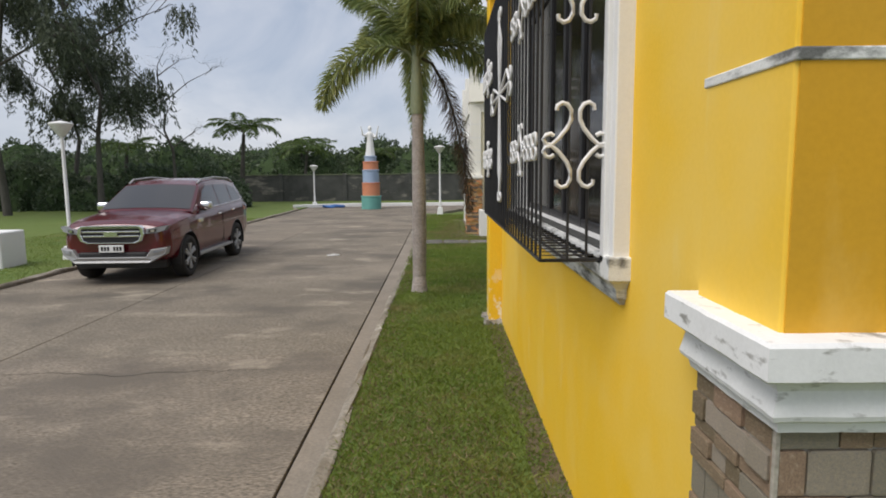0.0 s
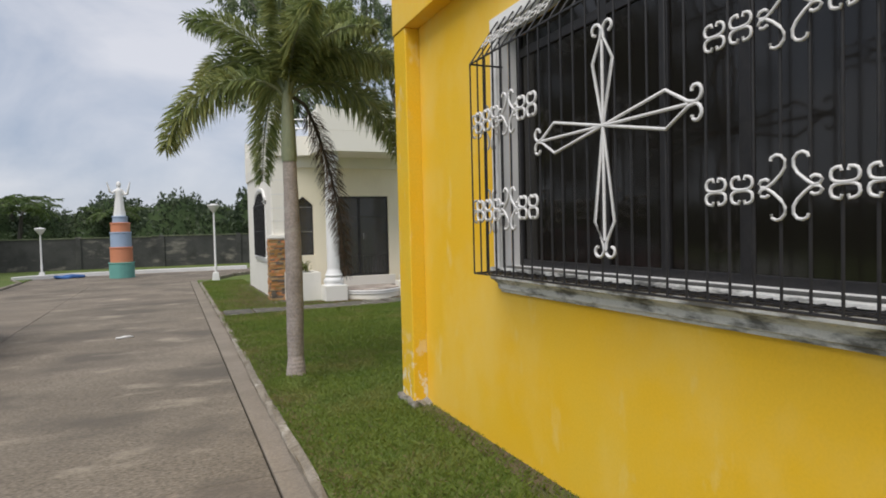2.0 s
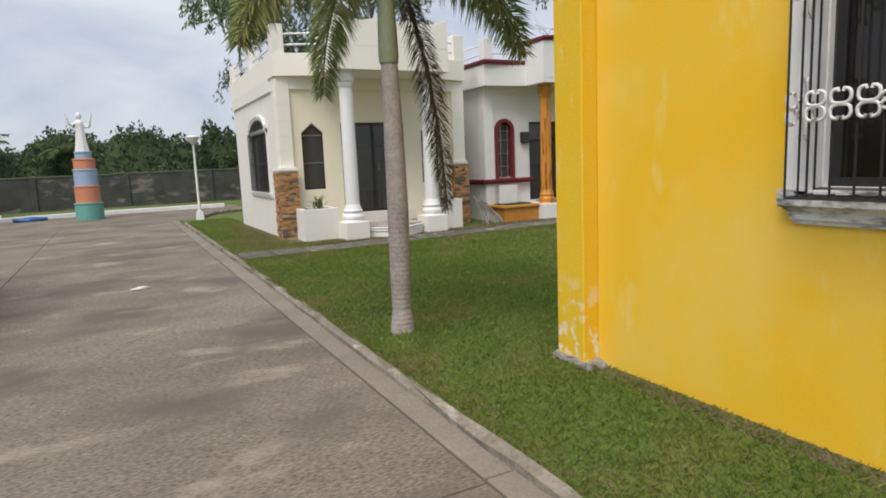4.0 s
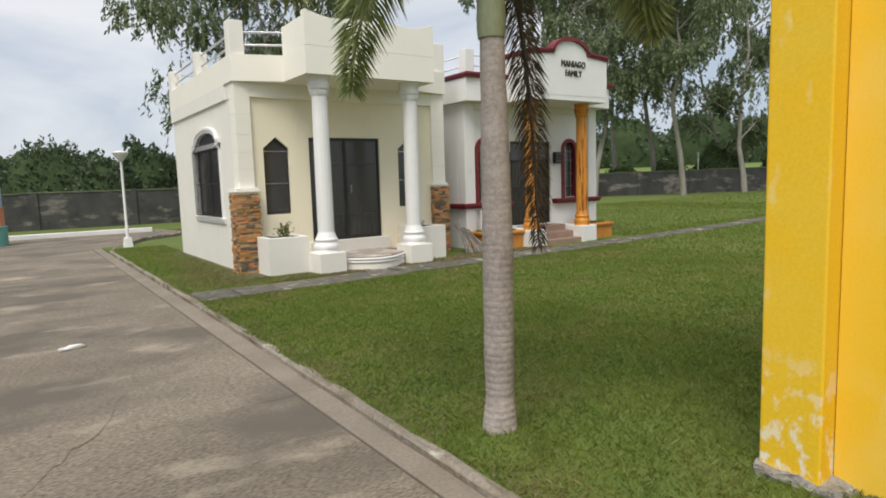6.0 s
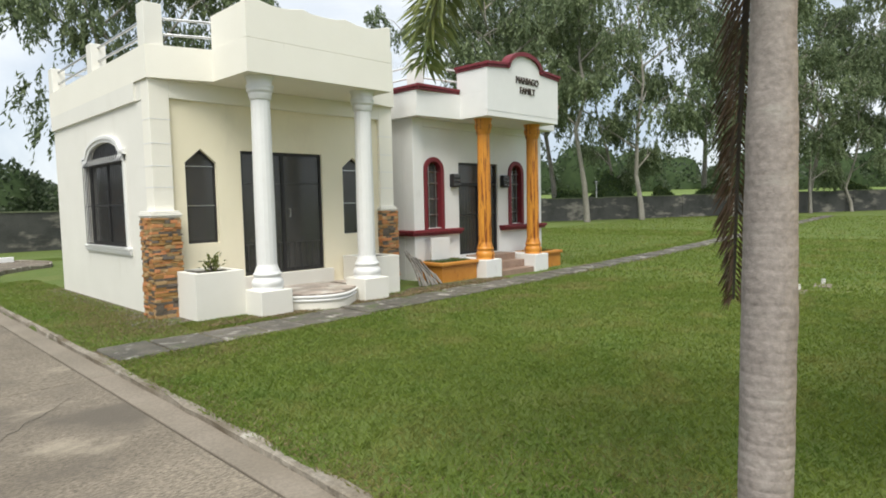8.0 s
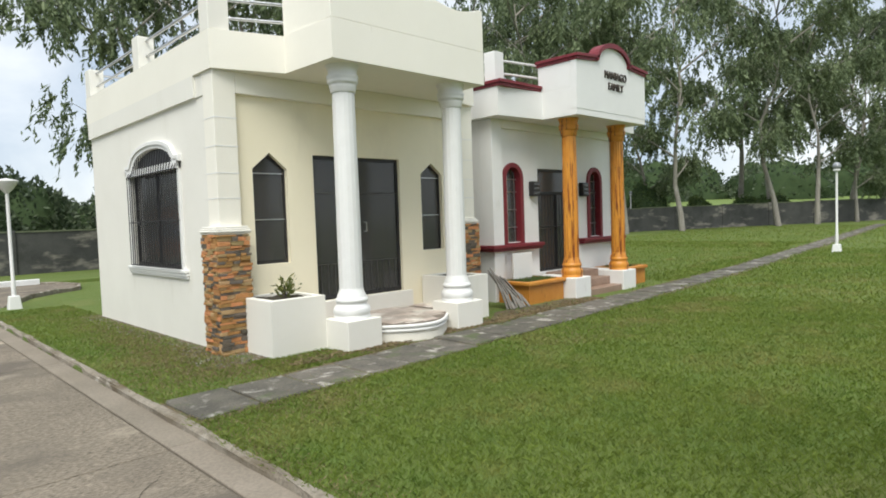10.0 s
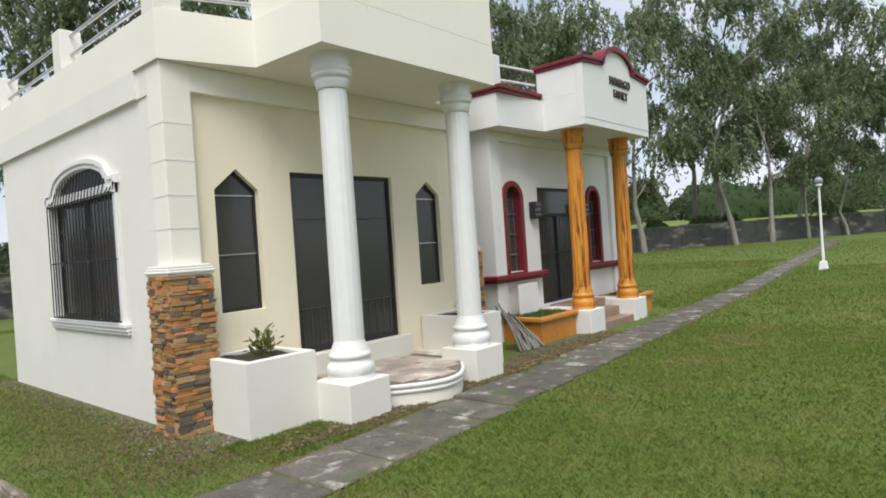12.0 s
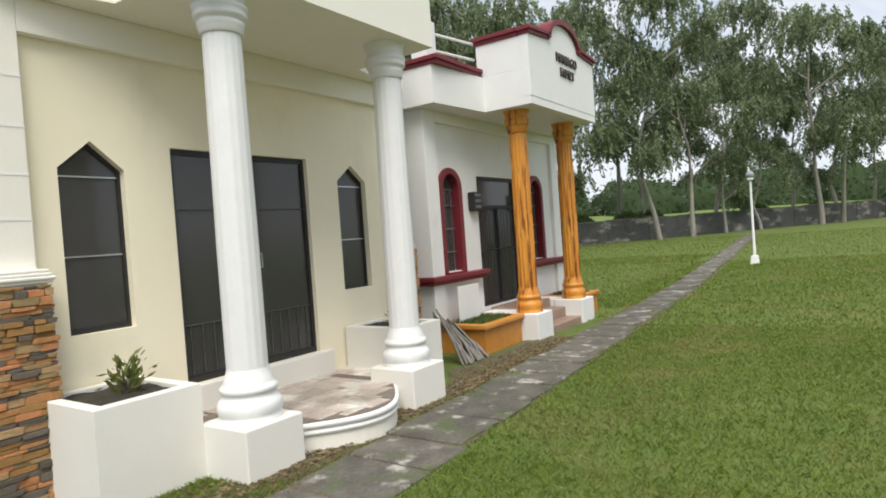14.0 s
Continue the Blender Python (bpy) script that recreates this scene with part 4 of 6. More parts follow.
# ---- white and maroon mausoleum ----
def maroon_mausoleum():
    b = thing("maroon_trimmed_mausoleum", "white mausoleum with maroon trim and orange marbled columns", "mausoleum")
    XW, XE, YF, YB = 6.15, 10.72, 17.25, 22.3
    w1, w2 = arch(6.50, 7.12, 1.16, 2.42, 0.28), arch(9.42, 10.02, 1.16, 2.42, 0.28)
    door = rect(7.62, 9.02, 0.50, 2.63)
    part("front_wall", cut("front_wall", rect(XW + 0.30, XE - 0.30, -0.05, 3.36), [w1, w2, door], 0.16, south(YF, 0.16)), WHITE, b, "white plastered front wall")
    part("lintel_band", boxed(XW + 0.30, XE - 0.30, YF - 0.07, YF + 0.16, 3.36, 3.52, 0.008), WHITE, b)
    for x0 in (XW, XE - 0.30):
        part("corner_pier", boxed(x0, x0 + 0.30, YF - 0.07, YF + 0.25, -0.05, 3.52, 0.01), WHITE, b)
    part("side_wall", boxed(XW, XW + 0.16, YF + 0.25, YB, -0.05, 3.52, 0.0), WHITE, b)
    part("side_wall", boxed(XE - 0.16, XE, YF + 0.25, YB, -0.05, 3.52, 0.0), WHITE, b)
    part("back_wall", boxed(XW + 0.16, XE - 0.16, YB - 0.16, YB, -0.05, 3.52, 0.0), WHITE, b)
    # Added backing and floor, room shade in their colour.
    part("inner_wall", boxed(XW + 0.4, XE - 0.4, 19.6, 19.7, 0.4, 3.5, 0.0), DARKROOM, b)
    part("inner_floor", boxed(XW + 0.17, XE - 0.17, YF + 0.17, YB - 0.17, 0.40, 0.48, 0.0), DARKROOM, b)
    # maroon belt with two steps
    for x0, x1 in ((XW - 0.12, 7.60), (9.06, XE + 0.12)):
        bm = bmesh.new()
        box(bm, x0, x1, YF - 0.17, YF + 0.02, 1.06, 1.13, 0.012)
        box(bm, x0 + 0.02, x1 - 0.02, YF - 0.13, YF + 0.02, 1.005, 1.06, 0.012)
        part("belt", bm, MAROON, b, "maroon moulded belt")
    bm = bmesh.new()
    box(bm, XW - 0.12, XW + 0.02, YF + 0.02, YB, 1.06, 1.13, 0.012)
    box(bm, XW - 0.08, XW + 0.02, YF + 0.02, YB, 1.005, 1.06, 0.012)
    part("belt", bm, MAROON, b)
    # roof slab, parapets and the lettered porch front
    plan = [(XW - 0.16, YB), (XW - 0.16, 16.86), (7.20, 16.76), (7.20, 15.98), (9.75, 15.98), (9.75, 16.76), (XE + 0.16, 16.86), (XE + 0.16, YB)]
    inner = [(XW, YB - 0.12), (XW, 17.0), (7.34, 16.9), (7.34, 16.12), (9.61, 16.12), (9.61, 16.9), (XE, 17.0), (XE, YB - 0.12)]
    part("roof_slab", cut("roof_slab", plan, [], 0.12, flat(3.52, 0.12)), WHITE, b)
    part("parapet", cut("parapet", plan, [inner], 0.40, flat(3.64, 0.40)), WHITE, b)
    ap = [(8.475 + 0.56 * math.cos(math.pi * k / 14), 4.60 + 0.30 * math.sin(math.pi * k / 14)) for k in range(15)]
    part("porch_front", cut("porch_front", [(7.196, 3.636), (9.754, 3.636), (9.754, 4.52), (9.035, 4.60)] + ap[1:-1] + [(7.915, 4.60), (7.196, 4.52)], [], 0.12, south(15.974, 0.12)), WHITE, b, "white porch front with arched top")
    for x0 in (7.202, 9.628):
        part("porch_side", boxed(x0, x0 + 0.12, 16.10, 16.85, 4.04, 4.52, 0.006), WHITE, b)
    # maroon copings
    for o, z in ((0.02, 0.0), (0.05, 0.055)):
        for pts in ([(7.20, 4.52), (7.925, 4.58)], [(9.025, 4.58), (9.75, 4.52)]):
            bm = bmesh.new()
            (xa, za), (xb, zb) = pts
            box(bm, xa - (o if xa < 7.5 else 0), xb + (o if xb > 9.5 else 0), 15.965 - o, 16.10 + o, z, z + 0.06, 0.008)
            for v in bm.verts:
                v.co.z += za + (zb - za) * (v.co.x - xa) / (xb - xa)
            part("coping", bm, MAROON, b, "maroon coping")
        bm = bmesh.new()
        part("coping", cut("coping", [(8.475 + (0.585 + o) * math.cos(math.pi * k / 16), 4.60 + (0.335 + z) * math.sin(math.pi * k / 16)) for k in range(17)] + [(8.475 + (0.56) * math.cos(math.pi * k / 16), 4.60 + 0.30 * math.sin(math.pi * k / 16)) for k in range(16, -1, -1)], [], 0.14 + 2 * o, south(15.965 - o, 0.14 + 2 * o)), MAROON, b)
        for x0, x1, za in ((7.20 - o, 7.32 + o, 4.52), (9.63 - o, 9.75 + o, 4.52)):
            part("coping", boxed(x0, x1, 16.11 + o, 16.88, za + z, za + z + 0.06, 0.008), MAROON, b)
        for x0, x1 in ((XW - 0.16 - o, 7.19), (9.76, XE + 0.16 + o)):
            part("coping", boxed(x0, x1, 16.79 - o, 17.02, 4.04 + z, 4.10 + z, 0.008), MAROON, b)
        for x0 in (XW - 0.16, XE):
            part("coping", boxed(x0 - o, x0 + 0.16 + o, 17.02, YB, 4.04 + z, 4.10 + z, 0.008), MAROON, b)
    for x0, y0 in ((XW - 0.05, 17.0), (XE - 0.2, 17.0), (XW - 0.05, 19.5), (XW - 0.05, 22.0)):
        part("parapet_post", boxed(x0, x0 + 0.26, y0, y0 + 0.26, 4.04, 4.72, 0.012), WHITE, b)
    for z in (4.36, 4.60):
        for run in ([(XW + 0.1, 17.13, z), (7.3, 16.95, z)], [(XW + 0.08, 17.1, z), (XW + 0.08, 22.1, z)], [(XE - 0.1, 17.13, z), (9.6, 16.95, z)]):
            part("roof_rail", tube(bmesh.new(), run, 0.02, 8), WHITEMETAL, b, "white pipe rail", smooth=True)
    # raised letters
    for text, x, z, size in (("MANIAGO", 8.56, 4.30, 0.215), ("FAMILY", 8.56, 4.085, 0.21)):
        cu = bpy.data.curves.new("letters", "FONT")
        cu.body, cu.size, cu.extrude, cu.align_x = text, size, 0.014, "CENTER"
        ob = bpy.data.objects.new("letters", cu)
        me = bpy.data.meshes.new_from_object(ob)
        bpy.data.objects.remove(ob)
        me.materials.clear()
        me.transform(Matrix(((0.82, 0, 0, x), (0, 0, -1, 15.962), (0, 1, 0, z), (0, 0, 0, 1))))
        part("letters", me, LETTER, b, "dark raised letters")
    # columns on white pedestals, steps, planters
    base, shaft, cap = column_shape(0.45, 3.52, 0.145, 0.62, 0.09)
    for me in (base, shaft, cap):
        me.name = "marbled_" + me.name
    for cx in (7.56, 9.32):
        part("pedestal", boxed(cx - 0.26, cx + 0.26, 16.16, 16.68, -0.05, 0.45, 0.012), WHITE, b, "white square pedestal")
        col = part("column", shaft, WOODPAINT, b, "orange column with brown painted veins", smooth=True)
        col.location = (cx, 16.42, 0)
        for me, nm in ((base, "column_base"), (cap, "capital")):
            part(nm, me, WOODPAINT, col, "", smooth=True)
    for i, (y0, z1) in enumerate(((16.20, 0.17), (16.48, 0.33), (16.76, 0.48))):
        part("step", boxed(7.82, 9.06, y0, 17.25, -0.05 if i == 0 else z1 - 0.16, z1, 0.012), BROWNTILE, b, "brown tiled step")
    for cx in (7.56, 9.32):
        part("porch_floor", boxed(cx - 0.255, cx + 0.255, 16.69, 17.18, -0.05, 0.448, 0.0), WHITE, b)
    for x0, x1 in ((6.22, 7.29), (9.59, 10.50)):
        pl = part("planter", cut("planter", rect(x0, x1, 16.44, 17.16), [rect(x0 + 0.08, x1 - 0.08, 16.52, 17.08)], 0.44, flat(-0.05, 0.44)), TERRACOTTA, b, "orange painted planter")
        part("planter_rim", cut("planter_rim", rect(x0 - 0.06, x1 + 0.02, 16.38, 17.16), [rect(x0 + 0.08, x1 - 0.08, 16.52, 17.08)], 0.07, flat(0.39, 0.07), 0.018), TERRACOTTA, pl)
        part("soil", boxed(x0 + 0.08, x1 - 0.08, 16.52, 17.08, 0.2, 0.40, 0.0), SOIL, pl)
    part("loose_board", boxed(6.42, 6.98, 16.95, 16.975, 0.42, 0.96, 0.004), WHITE, b, "white board leaning on the wall")
    # arched windows with maroon surrounds and steel glazing bars
    for u0, u1 in ((6.50, 7.12), (9.42, 10.02)):
        f = part("arched_window", cut("arched_window", arch(u0 - 0.0, u1 + 0.0, 1.13, 2.42, 0.30), [arch(u0 + 0.10, u1 - 0.10, 1.15, 2.40, 0.22)], 0.24, south(YF - 0.04, 0.24), 0.012), MAROON, b, "arched window with maroon surround")
        part("pane", cut("pane", arch(u0 + 0.10, u1 - 0.10, 1.15, 2.40, 0.22), [], 0.008, south(YF + 0.10, 0.008)), SCREEN, f)
        runs = [[(x, YF + 0.085, 1.15), (x, YF + 0.085, 2.55)] for x in (u0 + 0.24, u1 - 0.16)] + [[(u0 + 0.10, YF + 0.085, z), (u1 - 0.10, YF + 0.085, z)] for z in (1.45, 1.80, 2.15, 2.40)]
        for run in runs:
            part("glazing_bar", tube(bmesh.new(), run, 0.009, 5), STEEL, f, "bare steel glazing bar")
    # gate of dark bars and glass
    d = part("door", cut("door", rect(7.62, 9.02, 0.50, 2.63), [rect(7.67, 8.30, 0.55, 2.10), rect(8.34, 8.97, 0.55, 2.10), rect(7.67, 8.97, 2.16, 2.58)], 0.05, south(YF + 0.05, 0.05)), BLACKMETAL, b, "dark barred double door")
    for r in ((7.67, 8.30, 0.55, 2.10), (8.34, 8.97, 0.55, 2.10), (7.67, 8.97, 2.16, 2.58)):
        part("pane", boxed(r[0], r[1], YF + 0.085, YF + 0.093, r[2], r[3], 0.0), SCREEN, d)
    for i in range(13):
        x = 7.70 + 1.24 * i / 12
        part("door_bar", tube(bmesh.new(), [(x, YF + 0.04, 0.52), (x, YF + 0.04, 2.12)], 0.007, 5), BLACKMETAL, d)
    part("door_rail", tube(bmesh.new(), [(7.64, YF + 0.04, 1.42), (9.0, YF + 0.04, 1.42)], 0.012, 5), BLACKMETAL, d)
    for x in (7.44, 9.22):
        l = part("wall_lamp", boxed(x - 0.12, x + 0.12, YF - 0.12, YF + 0.002, 2.06, 2.36, 0.02), BLACKMETAL, b, "square dark wall lantern")
        for z in (2.10, 2.19, 2.28):
            part("lantern_glass", boxed(x - 0.09, x + 0.09, YF - 0.126, YF - 0.118, z, z + 0.05, 0.004), SCREEN, l)


maroon_mausoleum()


def weeds(name, label, x0, x1, y0, y1, z, n, h, seed, material):
    rng = np.random.default_rng(seed)
    p = np.stack([rng.uniform(x0, x1, n), rng.uniform(y0, y1, n), np.full(n, z)], 1)
    d = np.stack([rng.normal(0, 0.5, n), rng.normal(0, 0.5, n), np.ones(n)], 1)
    ob = part(name, quads(name, leaf_quads(p + np.array([0, 0, h * 0.3]), d, h, h * 0.16, rng)), material)
    return tagged(ob, label, "weeds", kind="stuff")


weeds("planter_grass", "low green weeds filling the orange planter", 6.31, 7.2, 16.53, 17.07, 0.40, 900, 0.13, 21, LEAF_MID)
weeds("planter_grass", "low green weeds filling the orange planter", 9.68, 10.4, 16.53, 17.07, 0.40, 600, 0.12, 22, LEAF_MID)


def stick_pile():
    p = thing("stick_pile", "bundle of weathered grey sticks leaning between the mausoleums", "sticks", (0, 0, 0))
    rng = random.Random(9)
    for i in range(16):
        x = 5.52 + 0.026 * i + rng.uniform(-0.03, 0.03)
        top = (x - 0.04 + rng.uniform(-0.06, 0.04), 16.74 + rng.uniform(-0.08, 0.1), 0.74 - 0.016 * i + rng.uniform(-0.05, 0.05))
        mid = (x + 0.02 + 0.012 * i, 16.55 + rng.uniform(-0.04, 0.04), 0.34 - 0.008 * i)
        low = (x + 0.05 + 0.010 * i, 16.44 + rng.uniform(-0.12, 0.06), 0.055)
        part("stick", tube(bmesh.new(), [top, mid, low], [0.012, 0.018, 0.022], 6), DRYSTICK, p, "", smooth=True)


stick_pile()


# ---- road slabs, gutter, kerbs, stepping path ----
def road():
    r = part("road", boxed(-6.94, -0.70, -30, 26.0, -0.12, -0.022, 0.0), DARKJOINT)
    tagged(r, "worn grey-brown concrete road cast in slabs with cracked joints", "road", kind="structure")
    rng = random.Random(2)
    ys = [5.73 + 4.25 * k for k in range(-9, 5)]
    for y0, y1 in zip(ys, ys[1:] + [26.0]):
        for x0, x1 in ((-6.92, -4.26), (-4.25, -0.99)):
            dz = rng.uniform(-0.002, 0.002)
            part("slab", boxed(x0, x1, y0 + 0.006, y1 - 0.006, -0.045 + dz, 0.005 + dz, 0.004, 1), CONCRETE, r)
        part("gutter_slab", boxed(-0.972, -0.735, y0 + 0.045, y1 + 0.033, -0.043, 0.007, 0.006, 1), GUTTER, r)
    # hairline cracks that wander across the slabs
    for seed, x, y, n, dx, dy in ((1, -4.2, 5.2, 26, 0.12, 0.01), (2, -3.0, 9.0, 22, 0.05, 0.10), (3, -6.5, 8.2, 20, 0.11, 0.03), (4, -2.2, 12.6, 18, 0.06, 0.09)):
        bm = bmesh.new()
        rc = random.Random(seed)
        prev = None
        for i in range(n):
            w = 0.0035 * math.sin(math.pi * (i + 0.5) / n) + 0.001
            q = [bm.verts.new((x, y - w, 0.0085)), bm.verts.new((x, y + w, 0.0085))]
            if prev:
                bm.faces.new((prev[0], q[0], q[1], prev[1]))
            prev = q
            x += dx * rc.uniform(0.5, 1.4)
            y += dy * rc.uniform(0.3, 1.6) + rc.uniform(-0.05, 0.05)
        part("crack", bm, DARKJOINT, r)
    plaza = part("plaza", cut("plaza", [(-6.94, 26.01), (-0.35, 26.01), (0.25, 27.5), (0.75, 28.7), (1.5, 29.5), (2.2, 30.0), (2.45, 31.0), (2.3, 32.2), (1.8, 33.0), (-6.94, 33)], [], 0.05, flat(-0.047, 0.05)), CONCRETE)
    tagged(plaza, "concrete turning area around the statue", "pavement", kind="structure")


road()


def kerb(name, pts, w, z0, z1, material, label, rough=0.02, step=0.35):
    """A kerb that follows a line in plan, a little uneven."""
    bm = bmesh.new()
    rows = []
    line = []
    for (xa, ya), (xb, yb) in zip(pts, pts[1:]):
        n = max(1, int(math.hypot(xb - xa, yb - ya) / step))
        line += [(xa + (xb - xa) * k / n, ya + (yb - ya) * k / n) for k in range(n)]
    line.append(pts[-1])
    for i, (x, y) in enumerate(line):
        a, c = line[max(0, i - 1)], line[min(len(line) - 1, i + 1)]
        d = Vector((c[0] - a[0], c[1] - a[1], 0)).normalized()
        s = Vector((-d.y, d.x, 0))
        j = lambda k: rough * noise.noise(Vector((x * 1.7 + k * 9, y * 1.7, k)))
        rows.append([bm.verts.new(Vector((x, y, z)) + s * (u + j(k)) + Vector((0, 0, j(k + 5) if z > z0 else 0))) for k, (u, z) in enumerate(((w / 2, z0), (w / 2, z1 - 0.015), (w / 2 - 0.02, z1), (-w / 2 + 0.02, z1), (-w / 2, z1 - 0.015), (-w / 2, z0)))])
    for p, q in zip(rows, rows[1:]):
        for k in range(5):
            bm.faces.new((p[k], p[k + 1], q[k + 1], q[k]))
    bm.faces.new(rows[0])
    bm.faces.new(rows[-1][::-1])
    return tagged(part(name, bm, material), label, "kerb", kind="structure")


kerb("kerb", [(-0.755, -30), (-0.755, 7.5), (-0.70, 12.5), (-0.68, 24.2), (-0.50, 25.4), (0.22, 27.5), (0.75, 28.75), (1.5, 29.55), (2.2, 30.05), (2.48, 31.0), (2.33, 32.2), (1.85, 33.0)], 0.09, -0.08, 0.062, KERB, "low soil-stained concrete kerb at the lawn edge", 0.035)
kerb("kerb", [(-6.95, -30), (-6.95, 29.5), (-7.6, 31.5)], 0.12, -0.08, 0.075, KERB, "low soil-stained concrete kerb at the lawn edge", 0.03)
kerb("kerb", [(-7.6, 31.6), (-5.5, 32.9), (-2.5, 33.1), (1.8, 33.05)], 0.22, -0.08, 0.17, WHITE, "white-painted kerb behind the statue", 0.01)


def path():
    bed = part("garden_path", kerbless_bed(), SOIL)
    tagged(bed, "garden path of grey concrete slabs across the lawn", "path", kind="structure")
    rng = random.Random(5)
    x = -0.62
    while x < 44:
        ln = rng.uniform(0.50, 0.66)
        y = path_line(x + ln / 2) + rng.uniform(-0.02, 0.02)
        w = rng.uniform(0.37, 0.40) if x < 8 else rng.uniform(0.29, 0.33)
        z = lawn_height(x, y) + 0.026 + rng.uniform(-0.008, 0.006)
        bm = box(bmesh.new(), x + 0.018, x + ln - 0.018, y - w, y + w, z - 0.04, z, 0.012, 1)
        turn = Matrix.Translation((x, y, 0)) @ Matrix.Rotation(rng.uniform(-0.03, 0.03), 4, "Z") @ Matrix.Translation((-x, -y, 0))
        for v in bm.verts:
            v.co = turn @ v.co + 0.028 * noise.noise_vector(v.co * 3.1) * 1.0
            v.co.z = min(v.co.z, z + 0.006)
        part("path_slab", bm, PATHSTONE, bed)
        x += ln


def path_line(x):
    return 15.0 + 0.055 * min(x, 8.0) + 0.045 * max(0.0, x - 8.0) + 0.04 * max(0.0, x - 15.0)


def kerbless_bed():
    bm = bmesh.new()
    rows = []
    for i in range(120):
        x = -0.66 + 0.38 * i
        y = path_line(x)
        rows.append([bm.verts.new((x, y - 0.42 + 0.06 * noise.noise(Vector((x, 0, 0))), lawn_height(x, y) + 0.006)), bm.verts.new((x, y + 0.42 + 0.06 * noise.noise(Vector((x, 5, 0))), lawn_height(x, y) + 0.006))])
    for p, q in zip(rows, rows[1:]):
        bm.faces.new((p[0], q[0], q[1], p[1]))
    return bm


path()


def soil_strip():
    bm = bmesh.new()
    rows = []
    for i in range(60):
        x = 1.2 + 0.11 * i
        y0 = path_line(x) + 0.40 + 0.07 * noise.noise(Vector((x * 1.5, 3, 0)))
        y1 = 15.95 + 0.4 * min(1, max(0, x - 4.3)) + 0.10 * noise.noise(Vector((x * 2, 9, 0)))
        rows.append([bm.verts.new((x, y0, 0.045)), bm.verts.new((x, (y0 + y1) / 2, 0.068 + 0.012 * noise.noise(Vector((x * 3, 1, 0))))), bm.verts.new((x, y1, 0.055))])
    for p, q in zip(rows, rows[1:]):
        for k in range(2):
            bm.faces.new((p[k], q[k], q[k + 1], p[k + 1]))
    tagged(part("soil_strip", bm, SOIL), "bare soil and dry leaf litter beside the path", "soil", kind="stuff")


soil_strip()


def wall_foot(x0, x1, y0, y1, seed, label):
    """A ragged strip of bare soil with pebbles at the foot of a wall."""
    rng = np.random.default_rng(seed)
    bm = bmesh.new()
    n = 40
    along_y = (y1 - y0) > (x1 - x0)
    rows = []
    for i in range(n + 1):
        f = i / n
        wob = 0.5 + 0.5 * noise.noise(Vector((f * 9, seed, 0)))
        if along_y:
            y = y0 + (y1 - y0) * f
            rows.append([bm.verts.new((x1, y, lawn_height(x1, y) + 0.012)), bm.verts.new((x1 - (x1 - x0) * (0.35 + 0.65 * wob), y, lawn_height(x0, y) + 0.003))])
        else:
            x = x0 + (x1 - x0) * f
            rows.append([bm.verts.new((x, y1, lawn_height(x, y1) + 0.012)), bm.verts.new((x, y1 - (y1 - y0) * (0.35 + 0.65 * wob), lawn_height(x, y0) + 0.003))])
    for p, q in zip(rows, rows[1:]):
        bm.faces.new((p[0], p[1], q[1], q[0]))
    ob = tagged(part("bare_soil", bm, SOIL), label, "soil", kind="stuff")
    m = 420 if y0 > 10 else 160
    P = np.column_stack([rng.uniform(x0, x1, m), rng.uniform(y0, y1, m), np.zeros(m)])
    P[:, 2] = [lawn_height(p[0], p[1]) + 0.014 for p in P]
    part("pebbles", quads("pebbles", leaf_quads(P, np.column_stack([rng.normal(size=(m, 2)), np.zeros(m)]), 0.030, 0.022, rng)), RUBBLE if y0 > 10 else SOIL, ob)


wall_foot(0.37, 0.765, 17.4, 22.6, 3, "bare soil and mortar crumbs at the foot of the wall")
wall_foot(0.20, 1.0, 16.3, 17.5, 5, "dry bare patch by the stone-clad corner")
wall_foot(0.36, 0.60, 1.1, 6.5, 4, "dark bare soil at the foot of the yellow wall")


def litter():
    rng = np.random.default_rng(41)
    n = 2600
    x = rng.uniform(0.9, 7.6, n)
    P = np.column_stack([x, 15.62 + 0.03 * np.maximum(0, x - 4) + np.abs(rng.normal(0, 0.22, n)), np.full(n, 0.075)])
    D = np.column_stack([rng.normal(size=(n, 2)), rng.normal(0, 0.25, n)])
    ob = part("leaf_litter", quads("leaf_litter", leaf_quads(P, D, 0.055, 0.018, rng)), LITTER)
    tagged(ob, "dry fallen leaves and twigs beside the path", "leaf litter", kind="stuff")


litter()


